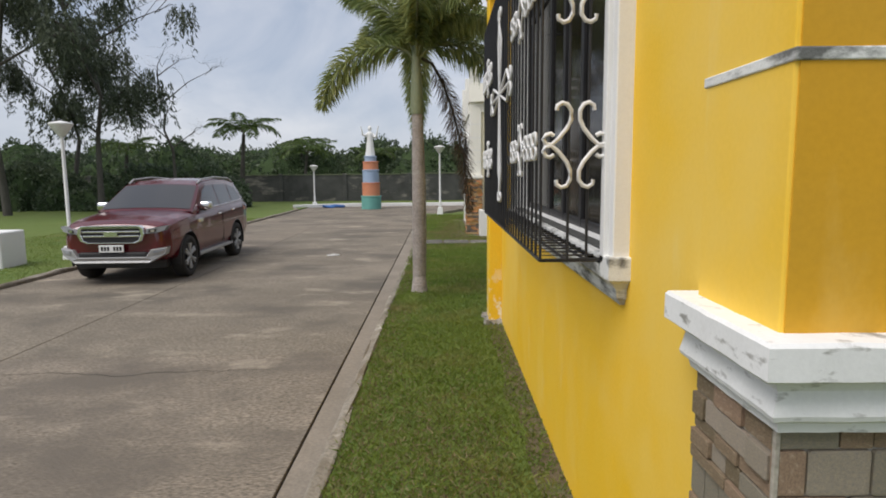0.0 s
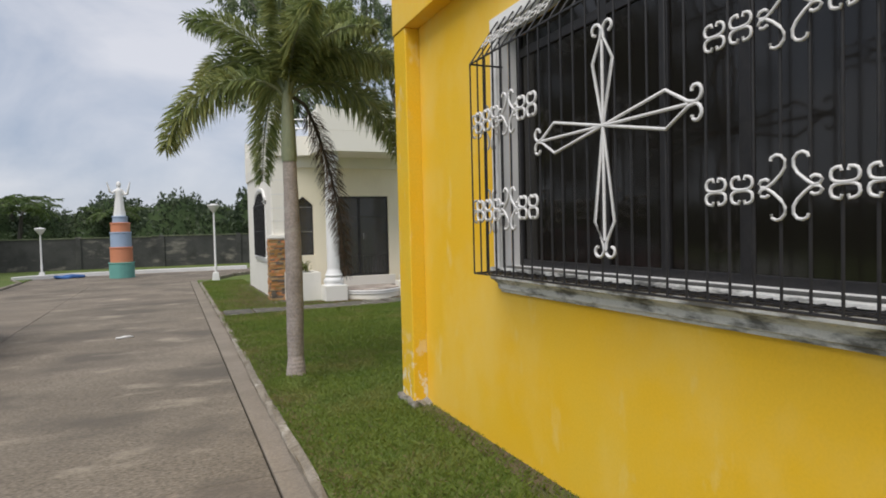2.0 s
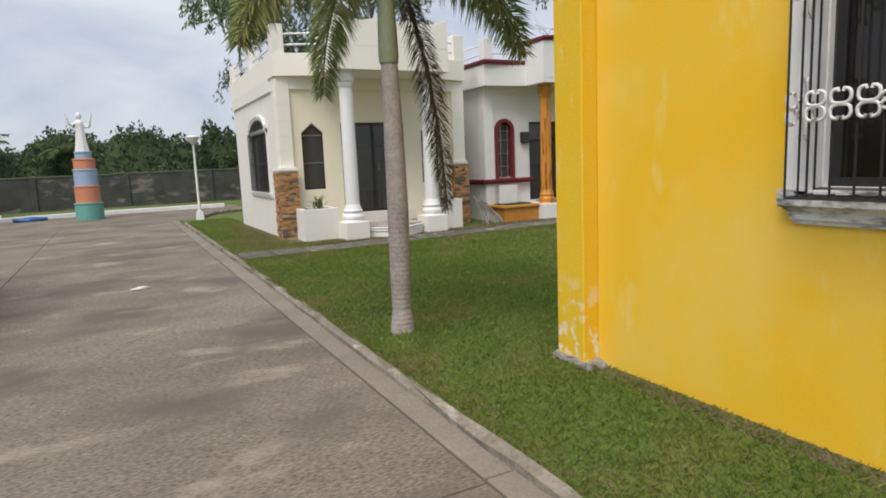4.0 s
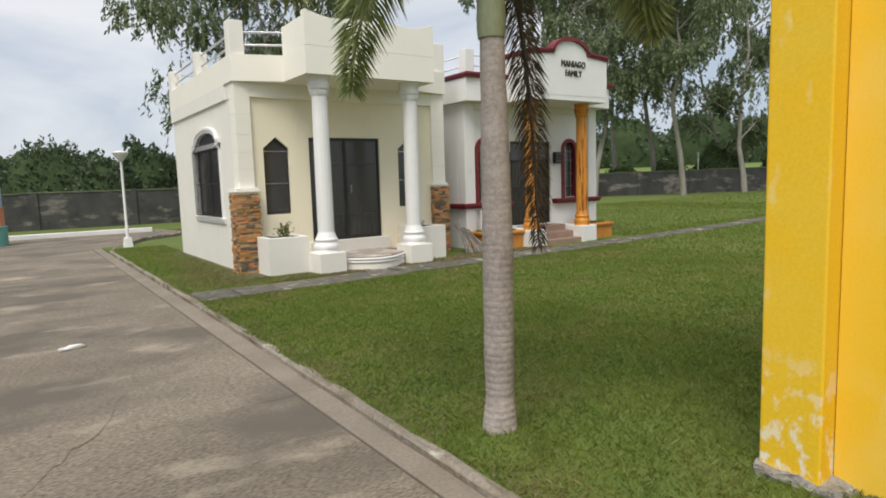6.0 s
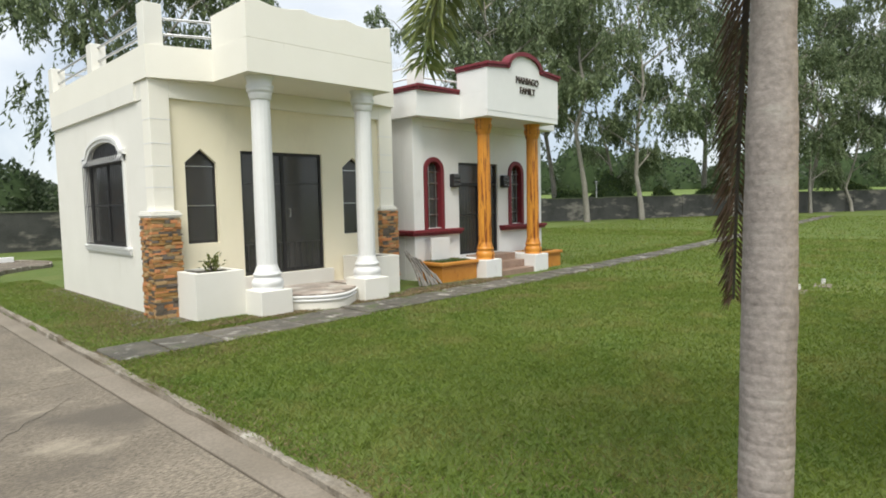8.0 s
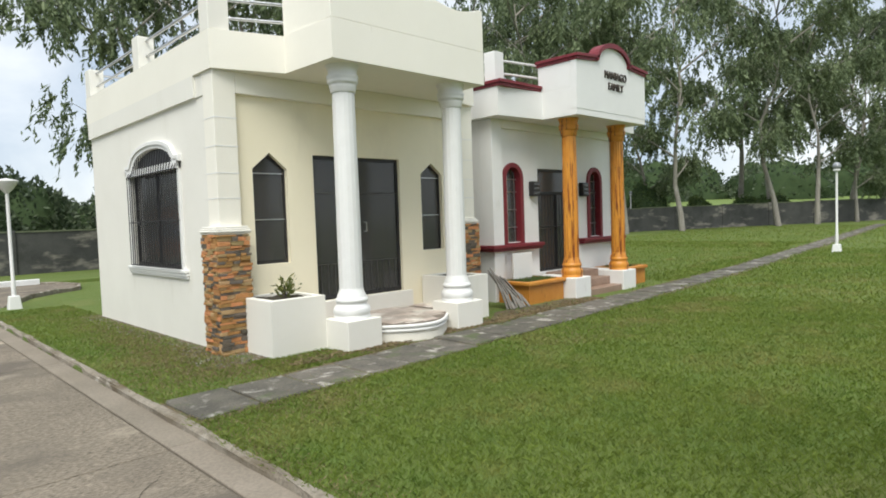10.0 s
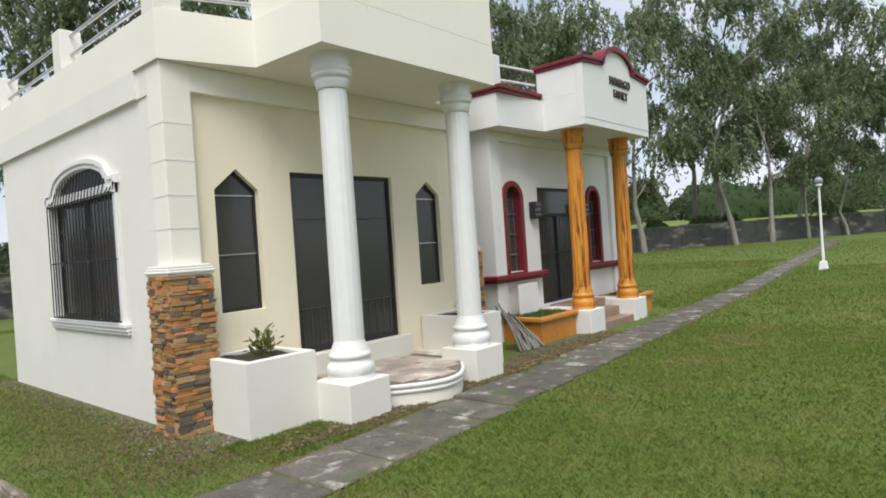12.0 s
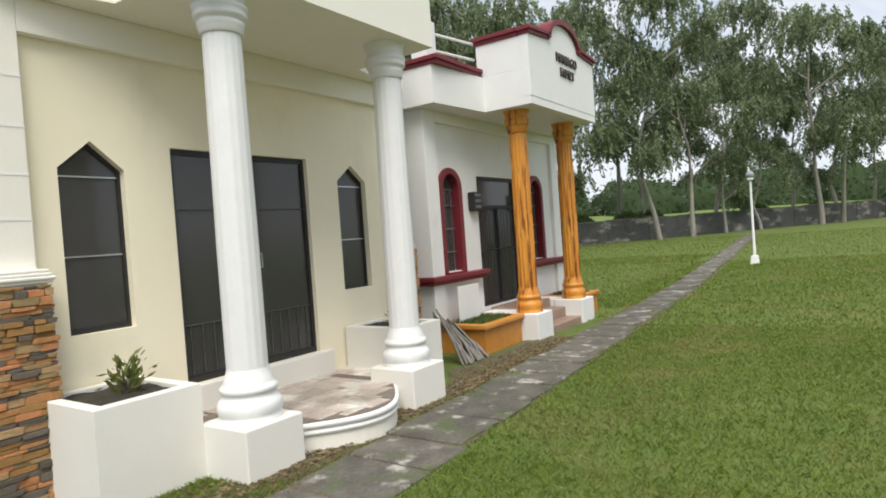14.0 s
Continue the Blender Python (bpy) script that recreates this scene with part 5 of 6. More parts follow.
# ---- perimeter walls ----
def perimeter(name, pts, h, step, label):
    root = None
    (xa, ya), (xb, yb) = pts
    L = math.hypot(xb - xa, yb - ya)
    ang = math.degrees(math.atan2(yb - ya, xb - xa))
    z = lambda s: min(lawn_height(xa + (xb - xa) * s / L, 0), 1.2)
    bm = bmesh.new()
    n = max(1, int(L / 6))
    for i in range(n):
        s0, s1 = L * i / n, L * (i + 1) / n
        box(bm, s0, s1, -0.08, 0.08, z((s0 + s1) / 2) - 0.3, z((s0 + s1) / 2) + h)
    root = part(name, bm, BLOCKWALL)
    root.matrix_basis = pose(xa, ya, 0, 0, 0, ang)
    tagged(root, label, "wall", kind="structure")
    k = 0.0
    while k <= L:
        part("post", boxed(k - 0.13, k + 0.13, -0.14, 0.14, z(k) - 0.3, z(k) + h + 0.08, 0.02), BLOCKWALL, root)
        k += step
    bm = bmesh.new()
    for i in range(n):
        s0, s1 = L * i / n, L * (i + 1) / n
        box(bm, s0, s1, -0.11, 0.11, z((s0 + s1) / 2) + h, z((s0 + s1) / 2) + h + 0.06)
    part("coping", bm, CAPSTONE, root, "mossy coping")


perimeter("wall_north", [(-70, 40), (22, 38)], 1.62, 4.0, "dark weathered concrete-block boundary wall")
perimeter("wall_east", [(22, 42), (104, -17)], 1.55, 3.6, "dark weathered concrete-block boundary wall with posts")


# ---- lamp posts ----
def lamp_post(at, globe=False, h=2.75):
    p = thing("garden_lamp", "white lamp post on a concrete foot with " + ("a round globe" if globe else "a flat dished shade"), "lamp post", at, group="garden lamps")
    bm = bmesh.new()
    box(bm, -0.13, 0.13, -0.13, 0.13, -0.05, 0.28, 0.02)
    for v in bm.verts:
        if v.co.z > 0.15:
            v.co.x, v.co.y = v.co.x * 0.75, v.co.y * 0.75
    part("foot", bm, WHITE, p, "white concrete foot")
    part("pole", lathe(bmesh.new(), [(0.045, 0.26), (0.045, 0.6), (0.036, 0.62), (0.034, h - 0.24)], (0, 0, 0), 12), WHITEMETAL, p, smooth=True)
    if globe:
        part("collar", lathe(bmesh.new(), [(0.05, h - 0.24), (0.09, h - 0.22), (0.10, h - 0.17), (0.06, h - 0.15)], (0, 0, 0), 14), WHITEMETAL, p, smooth=True)
        part("globe", lathe(bmesh.new(), [(0.02, h - 0.18)] + [(0.125 * math.sin(math.pi * k / 10), h - 0.06 - 0.125 * math.cos(math.pi * k / 10)) for k in range(1, 10)] + [(0.02, h + 0.065)], (0, 0, 0), 16), LAMPGLASS, p, "frosted globe", smooth=True)
    else:
        part("shade", lathe(bmesh.new(), [(0.04, h - 0.26), (0.08, h - 0.22), (0.17, h - 0.10), (0.22, h - 0.02), (0.23, h), (0.20, h + 0.02), (0.05, h + 0.05), (0.02, h + 0.06)], (0, 0, 0), 20), WHITEMETAL, p, "flared white shade", smooth=True)
    return p


for at in ((-7.70, 12.6, 0.04), (-0.10, 25.5, 0.05), (4.8, 36.5, 0.05)):
    lamp_post(at)
lamp_post((-6.70, 32.5, 0.0), h=2.15)
lamp_post((20.35, 14.97, 0.13), True, 2.85)
lamp_post((40.5, 33.4, 0.30), True, 2.9)


# ---- statue on its painted pedestal ----
def statue():
    p = thing("statue_pedestal", "round stepped pedestal painted teal, salmon and pale blue", "pedestal", (-3.50, 30.5, 0.0))
    z = 0.0
    for r, h, m, l in ((0.485, 0.66, TEAL, "teal tier"), (0.43, 0.64, SALMON, "salmon tier"), (0.40, 0.63, PALEBLUE, "pale blue tier"), (0.37, 0.39, SALMON, "salmon tier"), (0.29, 0.27, PALEBLUE, "pale blue tier")):
        part("tier", lathe(bmesh.new(), [(r, 0.0), (r, h - 0.06), (r + 0.02, h - 0.05), (r + 0.02, h - 0.01), (r, h)], (0, 0, z), 28), m, p, l, smooth=False)
        z += h
    bm = bmesh.new()
    lathe(bm, [(0.25, 0), (0.245, 0.08), (0.20, 0.35), (0.175, 0.62), (0.150, 0.80), (0.165, 0.98), (0.175, 1.07), (0.13, 1.14), (0.055, 1.18), (0.05, 1.21), (0.085, 1.24), (0.10, 1.32), (0.085, 1.40), (0.04, 1.45), (0.01, 1.46)], (0, 0, 0), 28, 7, 0.12)
    for v in bm.verts:
        v.co.y *= 0.72
    tube(bm, [(-0.13, 0, 1.07), (-0.24, -0.03, 0.97), (-0.33, -0.06, 1.02), (-0.37, -0.07, 1.20), (-0.43, -0.08, 1.42)], [0.055, 0.060, 0.055, 0.038, 0.024], 9)
    tube(bm, [(0.13, 0, 1.07), (0.22, -0.03, 0.90), (0.31, -0.06, 0.92), (0.36, -0.07, 1.14), (0.43, -0.08, 1.44)], [0.055, 0.060, 0.055, 0.038, 0.022], 9)
    ob = part("statue", bm, WHITE, None, "", smooth=True)
    ob.matrix_basis = pose(-3.50, 30.5, z)
    tagged(ob, "white robed statue with raised arms on the painted pedestal", "statue")


statue()
tarp = bmesh.new()
box(tarp, -0.55, 0.55, -0.28, 0.28, 0, 0.10, 0.03)
bmesh.ops.subdivide_edges(tarp, edges=tarp.edges[:], cuts=4, use_grid_fill=True)
for v in tarp.verts:
    v.co += 0.08 * noise.noise_vector(v.co * 3)
o = part("tarpaulin", tarp, BLUETARP)
o.matrix_basis = pose(-5.6, 31.9, 0.02, 0, 0, 12)
tagged(o, "crumpled blue tarpaulin lying by the white kerb", "tarpaulin")
o = part("white_block", boxed(-11.0, -8.18, 11.25, 11.95, 0.0, 0.72, 0.03), WHITE)
tagged(o, "low white-painted concrete tomb on the grass", "tomb")


def marker(x, y, rz):
    m = thing("grave_marker", "flat pale stone grave marker set in the lawn", "grave marker", (x, y, lawn_height(x, y)), rz, group="grave markers")
    part("slab", boxed(-0.22, 0.22, -0.14, 0.14, -0.02, 0.012, 0.006), GUTTER, m)
    part("vase", lathe(bmesh.new(), [(0.03, 0.01), (0.04, 0.05), (0.03, 0.09), (0.04, 0.10)], (0.2, 0, 0), 12), WHITE, m, smooth=True)


marker(8.75, 10.52, 8)
marker(9.72, 10.36, 12)


def scrap():
    bm = box(bmesh.new(), -0.13, 0.13, -0.05, 0.05, 0.0, 0.03, 0.008, 1)
    bmesh.ops.subdivide_edges(bm, edges=bm.edges[:], cuts=3, use_grid_fill=True)
    for v in bm.verts:
        v.co += 0.03 * noise.noise_vector(v.co * 17)
        v.co.z = max(v.co.z, 0.0)
    ob = part("paper_scrap", bm, WHITE)
    ob.matrix_basis = pose(-2.36, 13.0, 0.007, 0, 0, 20)
    tagged(ob, "small crumpled white scrap lying on the concrete road", "litter")


scrap()


# ---- parked car ----
def car():
    c = thing("parked_suv", "maroon sport utility vehicle parked on the concrete road, chrome grille", "car", (-5.27, 9.70, 0.0), 1.8)
    c.scale = (0.96, 0.97, 0.915)
    # lower body: key sections along the car from its nose (y = 0) to its tail, drawn out finely
    ky = (0.0, 0.06, 0.2, 0.5, 0.9, 1.3, 1.5, 2.5, 3.5, 4.3, 4.65, 4.8, 4.85)
    kw = (0.70, 0.80, 0.87, 0.92, 0.938, 0.932, 0.925, 0.925, 0.928, 0.915, 0.88, 0.83, 0.78)
    ks = (0.48, 0.44, 0.40, 0.37, 0.35, 0.35, 0.35, 0.35, 0.35, 0.37, 0.42, 0.48, 0.54)
    kb = (0.92, 1.00, 1.05, 1.10, 1.14, 1.17, 1.165, 1.18, 1.22, 1.24, 1.22, 1.17, 1.10)
    kt = (0.96, 1.06, 1.12, 1.175, 1.22, 1.25, 1.22, 1.22, 1.25, 1.26, 1.24, 1.19, 1.12)
    fx = (0.0, 0.80, 0.95, 0.995, 1.0, 0.985, 0.955, 0.90, 0.72, 0.45, 0.0)
    bm = bmesh.new()
    rows = []
    for y in np.concatenate([np.linspace(0, 0.3, 10), np.linspace(0.35, 4.5, 90), np.linspace(4.55, 4.85, 8)]):
        w, z0, zs, zt = (float(np.interp(y, ky, k)) for k in (kw, ks, kb, kt))
        fz = (z0, z0, z0 + 0.06, z0 + 0.20, (z0 + zs) / 2 + 0.06, zs - 0.12, zs - 0.03, zs + 0.015, zt - 0.018, zt, zt + 0.012)
        q = np.linspace(0, 10, 41)
        half = list(zip(np.interp(q, range(11), fx) * w, np.interp(q, range(11), fz)))
        rows.append([bm.verts.new((x, y, z)) for x, z in half] + [bm.verts.new((-x, y, z)) for x, z in half[-2:0:-1]])
    n = len(rows[0])
    for p, q in zip(rows, rows[1:]):
        for i in range(n):
            bm.faces.new((p[i], q[i], q[(i + 1) % n], p[(i + 1) % n]))
    bm.faces.new(rows[0])
    bm.faces.new(rows[-1][::-1])
    # wheel arches cut out of the sides
    inside = set()
    for v in bm.verts:
        for yw in (0.86, 3.70):
            d = math.hypot(v.co.y - yw, v.co.z - 0.40)
            if abs(v.co.x) > 0.52 and d < 0.455:
                inside.add(v)
    bmesh.ops.delete(bm, geom=[f for f in bm.faces if all(v in inside for v in f.verts)], context="FACES")
    for v in [v for v in bm.verts if v in inside and v.link_faces]:
        yw = 0.86 if v.co.y < 2.2 else 3.70
        d = math.hypot(v.co.y - yw, v.co.z - 0.40)
        if v.co.z < 0.46:
            v.co.y = yw + math.copysign(0.455, v.co.y - yw)
        else:
            v.co.y, v.co.z = yw + (v.co.y - yw) * 0.455 / d, 0.40 + (v.co.z - 0.40) * 0.455 / d
    bmesh.ops.recalc_face_normals(bm, faces=bm.faces)
    part("body", bm, CARPAINT, c, "glossy maroon body", smooth=True)
    # cabin: painted shell with dark glass set on it
    cy, cz = (1.20, 2.02, 2.35, 3.0, 3.8, 4.25, 4.66), (1.215, 1.70, 1.785, 1.82, 1.80, 1.73, 1.235)
    roof_z = lambda y: float(np.interp(y, cy, cz))
    side_x = lambda z: 0.865 - (z - 1.20) * 0.30
    top_z = lambda y, f: roof_z(y) + 0.022 - 0.030 * f * f
    bm = bmesh.new()
    rows = []
    for y in np.linspace(1.20, 4.66, 60):
        zr = roof_z(y)
        hw = side_x(zr - 0.05) - 0.035
        half = [(side_x(1.16), 1.16), (side_x(max(1.17, zr - 0.05)), max(1.17, zr - 0.05)), (hw, top_z(y, 1.0)), (hw * 0.7, top_z(y, 0.7)), (hw * 0.35, top_z(y, 0.35)), (0, top_z(y, 0))]
        rows.append([bm.verts.new((x, y, z)) for x, z in half] + [bm.verts.new((-x, y, z)) for x, z in half[-2::-1]])
    for p, q in zip(rows, rows[1:]):
        for i in range(10):
            bm.faces.new((p[i], q[i], q[i + 1], p[i + 1]))
    bmesh.ops.recalc_face_normals(bm, faces=bm.faces)
    part("cabin", bm, CARPAINT, c, "maroon roof and pillars", smooth=True)
    for y0, y1, label in ((1.26, 2.00, "grey reflecting windscreen"), (4.29, 4.60, "")):
        bm = bmesh.new()
        rows = []
        for y in np.linspace(y0, y1, 10):
            hw = side_x(roof_z(y) - 0.05) - 0.055
            rows.append([bm.verts.new((hw * f, y, top_z(y, f) + 0.010)) for f in np.linspace(-1, 1, 9)])
        for p, q in zip(rows, rows[1:]):
            for i in range(8):
                bm.faces.new((p[i], p[i + 1], q[i + 1], q[i]))
        part("windscreen" if y0 < 2 else "rear_window", bm, CARGLASS, c, label, smooth=True)
    for s in (1, -1):
        for pane in ([(1.62, 1.235), (2.74, 1.265), (2.74, 1.69), (2.34, 1.68), (2.06, 1.57)], [(2.81, 1.268), (3.60, 1.29), (3.60, 1.69), (2.81, 1.695)], [(3.67, 1.292), (4.34, 1.33), (4.16, 1.60), (3.67, 1.685)]):
            bm = bmesh.new()
            a = [bm.verts.new((s * (side_x(z) + 0.007), y, z)) for y, z in pane]
            b = [bm.verts.new((s * (side_x(z) - 0.004), y, z)) for y, z in pane]
            for i in range(len(a)):
                bm.faces.new((a[i], a[(i + 1) % len(a)], b[(i + 1) % len(a)], b[i]))
            bm.faces.new(a)
            bm.faces.new(b[::-1])
            bmesh.ops.recalc_face_normals(bm, faces=bm.faces)
            part("side_window", bm, CARGLASS, c, "dark tinted side window")
        for yw in (0.86, 3.70):
            bm = bmesh.new()
            arc = [(yw + 0.450 * math.cos(radians(-12 + 204 * k / 20)), 0.40 + 0.450 * math.sin(radians(-12 + 204 * k / 20))) for k in range(21)]
            o, i_ = [bm.verts.new((s * 0.915, y, z)) for y, z in arc], [bm.verts.new((s * 0.52, y, z)) for y, z in arc]
            for k in range(20):
                bm.faces.new((o[k], o[k + 1], i_[k + 1], i_[k]))
            bm.faces.new(i_)
            part("wheel_well", bm, BLACKPLASTIC, c, "", smooth=True)
    for s in (1, -1):
        part("window_trim", tube(bmesh.new(), [(s * 0.872, 1.55, 1.215), (s * 0.868, 3.0, 1.255), (s * 0.852, 4.36, 1.31)], 0.010, 5), CHROME, c, smooth=True)
        part("roof_rail", tube(bmesh.new(), [(s * 0.66, 2.10, 1.73), (s * 0.665, 2.30, 1.815), (s * 0.66, 3.1, 1.855), (s * 0.66, 4.0, 1.825), (s * 0.67, 4.25, 1.745), (s * 0.74, 4.52, 1.42)], 0.020, 6), SILVER, c, "silver roof rail", smooth=True)
        part("running_board", boxed(s * 0.86 - 0.07, s * 0.86 + 0.07, 1.35, 3.35, 0.33, 0.40, 0.02), SILVER, c, "silver running board")
        m = part("mirror", box(bmesh.new(), s * 0.965 - 0.115, s * 0.965 + 0.115, 1.60, 1.74, 1.22, 1.38, 0.05, 3), CHROME, c, "chrome door mirror", smooth=True)
        part("mirror_arm", boxed(s * 0.90 - 0.06, s * 0.90 + 0.06, 1.65, 1.71, 1.19, 1.24, 0.01), BLACKPLASTIC, m)
        lens = [(0.555, 0.905), (0.70, 0.915), (0.82, 0.95), (0.875, 1.035), (0.80, 1.030), (0.66, 1.000), (0.565, 0.985)]
        hl = part("headlight", bent(lens, s, -0.070, 0.14), LAMPGLASS, c, "clear swept-back headlight")
        part("lamp_bezel", bent([(0.60, 0.925), (0.70, 0.930), (0.72, 0.985), (0.61, 0.975)], s, -0.077, 0.05), BLACKPLASTIC, hl)
        part("lamp_bulb", bent([(0.63, 0.935), (0.685, 0.938), (0.69, 0.975), (0.635, 0.970)], s, -0.083, 0.03), CHROME, hl)
        part("door_handle", boxed(s * 0.915 - 0.02, s * 0.915 + 0.02, 2.50, 2.68, 1.06, 1.10, 0.012), CHROME, c)
        part("door_handle", boxed(s * 0.915 - 0.02, s * 0.915 + 0.02, 3.40, 3.58, 1.09, 1.13, 0.012), CHROME, c)
        part("fender_vent", boxed(s * 0.918 - 0.02, s * 0.918 + 0.02, 1.36, 1.58, 0.98, 1.06, 0.012), CHROME, c)
        part("door_seam", boxed(s * 0.921 - 0.006, s * 0.921 + 0.006, 2.77, 2.782, 0.45, 1.14, 0.0), BLACKPLASTIC, c)
        part("tail_light", boxed(s * 0.80 - 0.08, s * 0.80 + 0.08, 4.52, 4.70, 0.98, 1.16, 0.03), CARPAINT, c)
        for y in (0.86, 3.70):
            part("wheel_arch", lathe_side(s * 0.915, y, 0.40, 0.468, 0.446, 0.03), BLACKPLASTIC, c, "black wheel-arch lining", smooth=True)
    # nose: grille, bumper, plate, lamps
    hexa = lambda k: [(-0.40 * k, 0.895 - 0.155 * k), (0.40 * k, 0.895 - 0.155 * k), (0.50 * k, 0.895 - 0.11 * k), (0.545 * k, 0.90), (0.53 * k, 0.895 + 0.11 * k), (0.47 * k, 0.895 + 0.155 * k), (-0.47 * k, 0.895 + 0.155 * k), (-0.53 * k, 0.895 + 0.11 * k), (-0.545 * k, 0.90), (-0.50 * k, 0.895 - 0.11 * k)]
    part("grille_surround", cut("grille_surround", hexa(1.0), [hexa(0.88)], 0.09, south(-0.085, 0.09), 0.012), CHROME, c, "chrome grille surround")
    g = part("grille", cut("grille", hexa(0.90), [], 0.05, south(-0.045, 0.05)), BLACKPLASTIC, c, "black grille with chrome bars")
    for z, h, w in ((0.850, 0.034, 0.455), (0.925, 0.034, 0.465)):
        part("grille_bar", boxed(-w, w, -0.078, -0.04, z, z + h, 0.010), CHROME, g, "chrome bar")
    part("badge", lathe_y(0.0, -0.092, 0.905, 0.115, 0.048), CHROME, g, smooth=True)
    guard = [(-0.87, 0.66), (-0.63, 0.63), (-0.55, 0.505), (0.55, 0.505), (0.63, 0.63), (0.87, 0.66), (0.84, 0.54), (0.66, 0.43), (0.60, 0.395), (-0.60, 0.395), (-0.66, 0.43), (-0.84, 0.54)]
    me = cut("bumper", guard, [], 0.14, south(-0.115, 0.14), 0.014)
    for v in me.vertices:
        v.co.y += 0.14 * max(0.0, abs(v.co.x) - 0.50) ** 1.5 / 0.25
    part("bumper", me, SILVER, c, "silver lower bumper guard")
    part("bumper_intake", boxed(-0.55, 0.55, -0.075, 0.1, 0.50, 0.585, 0.02), BLACKPLASTIC, c)
    for s in (1, -1):
        fog = bent([(0.67, 0.565), (0.80, 0.590), (0.83, 0.635), (0.68, 0.615)], s, -0.125, 0.10)
        part("fog_lamp", fog, LAMPGLASS, c)
    pl = part("number_plate", boxed(-0.20, 0.20, -0.098, -0.078, 0.590, 0.715, 0.006), PLATE, c, "white number plate")
    for k in range(7):
        if k != 3:
            part("plate_mark", boxed(-0.165 + 0.05 * k, -0.13 + 0.05 * k, -0.101, -0.097, 0.620, 0.690, 0.0), BLACKPLASTIC, pl)
    part("underbody", boxed(-0.74, 0.74, 0.25, 4.5, 0.26, 0.44, 0.02), BLACKPLASTIC, c)
    # wheels
    for s in (1, -1):
        for y in (0.86, 3.70):
            t = part("wheel", wheel_ring([(0.20, -0.11), (0.33, -0.12), (0.38, -0.095), (0.396, -0.05), (0.396, 0.05), (0.38, 0.095), (0.33, 0.115), (0.265, 0.095), (0.25, 0.02)], 32), RUBBER, c, "black tyre", smooth=True)
            t.matrix_basis = pose(s * 0.82, y, 0.395, 0, 90 if s > 0 else -90, 0)
            rim = bmesh.new()
            lathe(rim, [(0.03, 0.06), (0.07, 0.085), (0.075, 0.10), (0.02, 0.105)], (0, 0, 0), 16)
            for k in range(6):
                a = 2 * math.pi * k / 6
                for da in (-0.13, 0.13):
                    tube(rim, [(0.05 * math.cos(a), 0.05 * math.sin(a), 0.09), (0.24 * math.cos(a + da), 0.24 * math.sin(a + da), 0.095)], [0.022, 0.026], 5)
            part("rim", rim, SILVER, t, "silver six-spoke alloy rim", smooth=True)
            part("rim_well", lathe(bmesh.new(), [(0.24, 0.0), (0.24, 0.02), (0.05, 0.03)], (0, 0, 0), 24), BLACKPLASTIC, t)


def bent(outline, s, y, depth):
    """A lamp on the nose: an outline in (x, z) on side s that sweeps back with the wing."""
    bm = bmesh.new()
    back = lambda x: 0.14 * max(0.0, x - 0.50) ** 1.5 / 0.25
    a = [bm.verts.new((s * x, y + back(x), z)) for x, z in outline]
    b = [bm.verts.new((s * x, y + depth + back(x), z)) for x, z in outline]
    n = len(a)
    for i in range(n):
        bm.faces.new((a[i], a[(i + 1) % n], b[(i + 1) % n], b[i]))
    bm.faces.new(a)
    bm.faces.new(b[::-1])
    bmesh.ops.recalc_face_normals(bm, faces=bm.faces)
    return bm


def wheel_ring(prof, n):
    bm = bmesh.new()
    rows = [[bm.verts.new((r * math.cos(2 * math.pi * i / n), r * math.sin(2 * math.pi * i / n), z)) for i in range(n)] for r, z in prof]
    for p, q in zip(rows, rows[1:]):
        for i in range(n):
            bm.faces.new((p[i], p[(i + 1) % n], q[(i + 1) % n], q[i]))
    return bm


def lathe_side(x, y, z, r1, r0, w):
    """A half ring round a wheel, flat against the car's side."""
    bm = bmesh.new()
    rows = []
    for k in range(17):
        a = math.radians(-15 + 210 * k / 16)
        rows.append([bm.verts.new((x + dx, y + r * math.cos(a), z + r * math.sin(a))) for dx, r in ((-w / 2, r0), (w / 2, r0), (w / 2, r1), (-w / 2, r1))])
    for p, q in zip(rows, rows[1:]):
        for i in range(4):
            bm.faces.new((p[i], p[(i + 1) % 4], q[(i + 1) % 4], q[i]))
    return bm


def lathe_y(x, y, z, rx, rz):
    bm = bmesh.new()
    a = [bm.verts.new((x + rx * math.cos(2 * math.pi * i / 20), y, z + rz * math.sin(2 * math.pi * i / 20))) for i in range(20)]
    b = [bm.verts.new((v.co.x, y + 0.03, v.co.z)) for v in a]
    for i in range(20):
        bm.faces.new((a[i], a[(i + 1) % 20], b[(i + 1) % 20], b[i]))
    bm.faces.new(a)
    return bm


car()


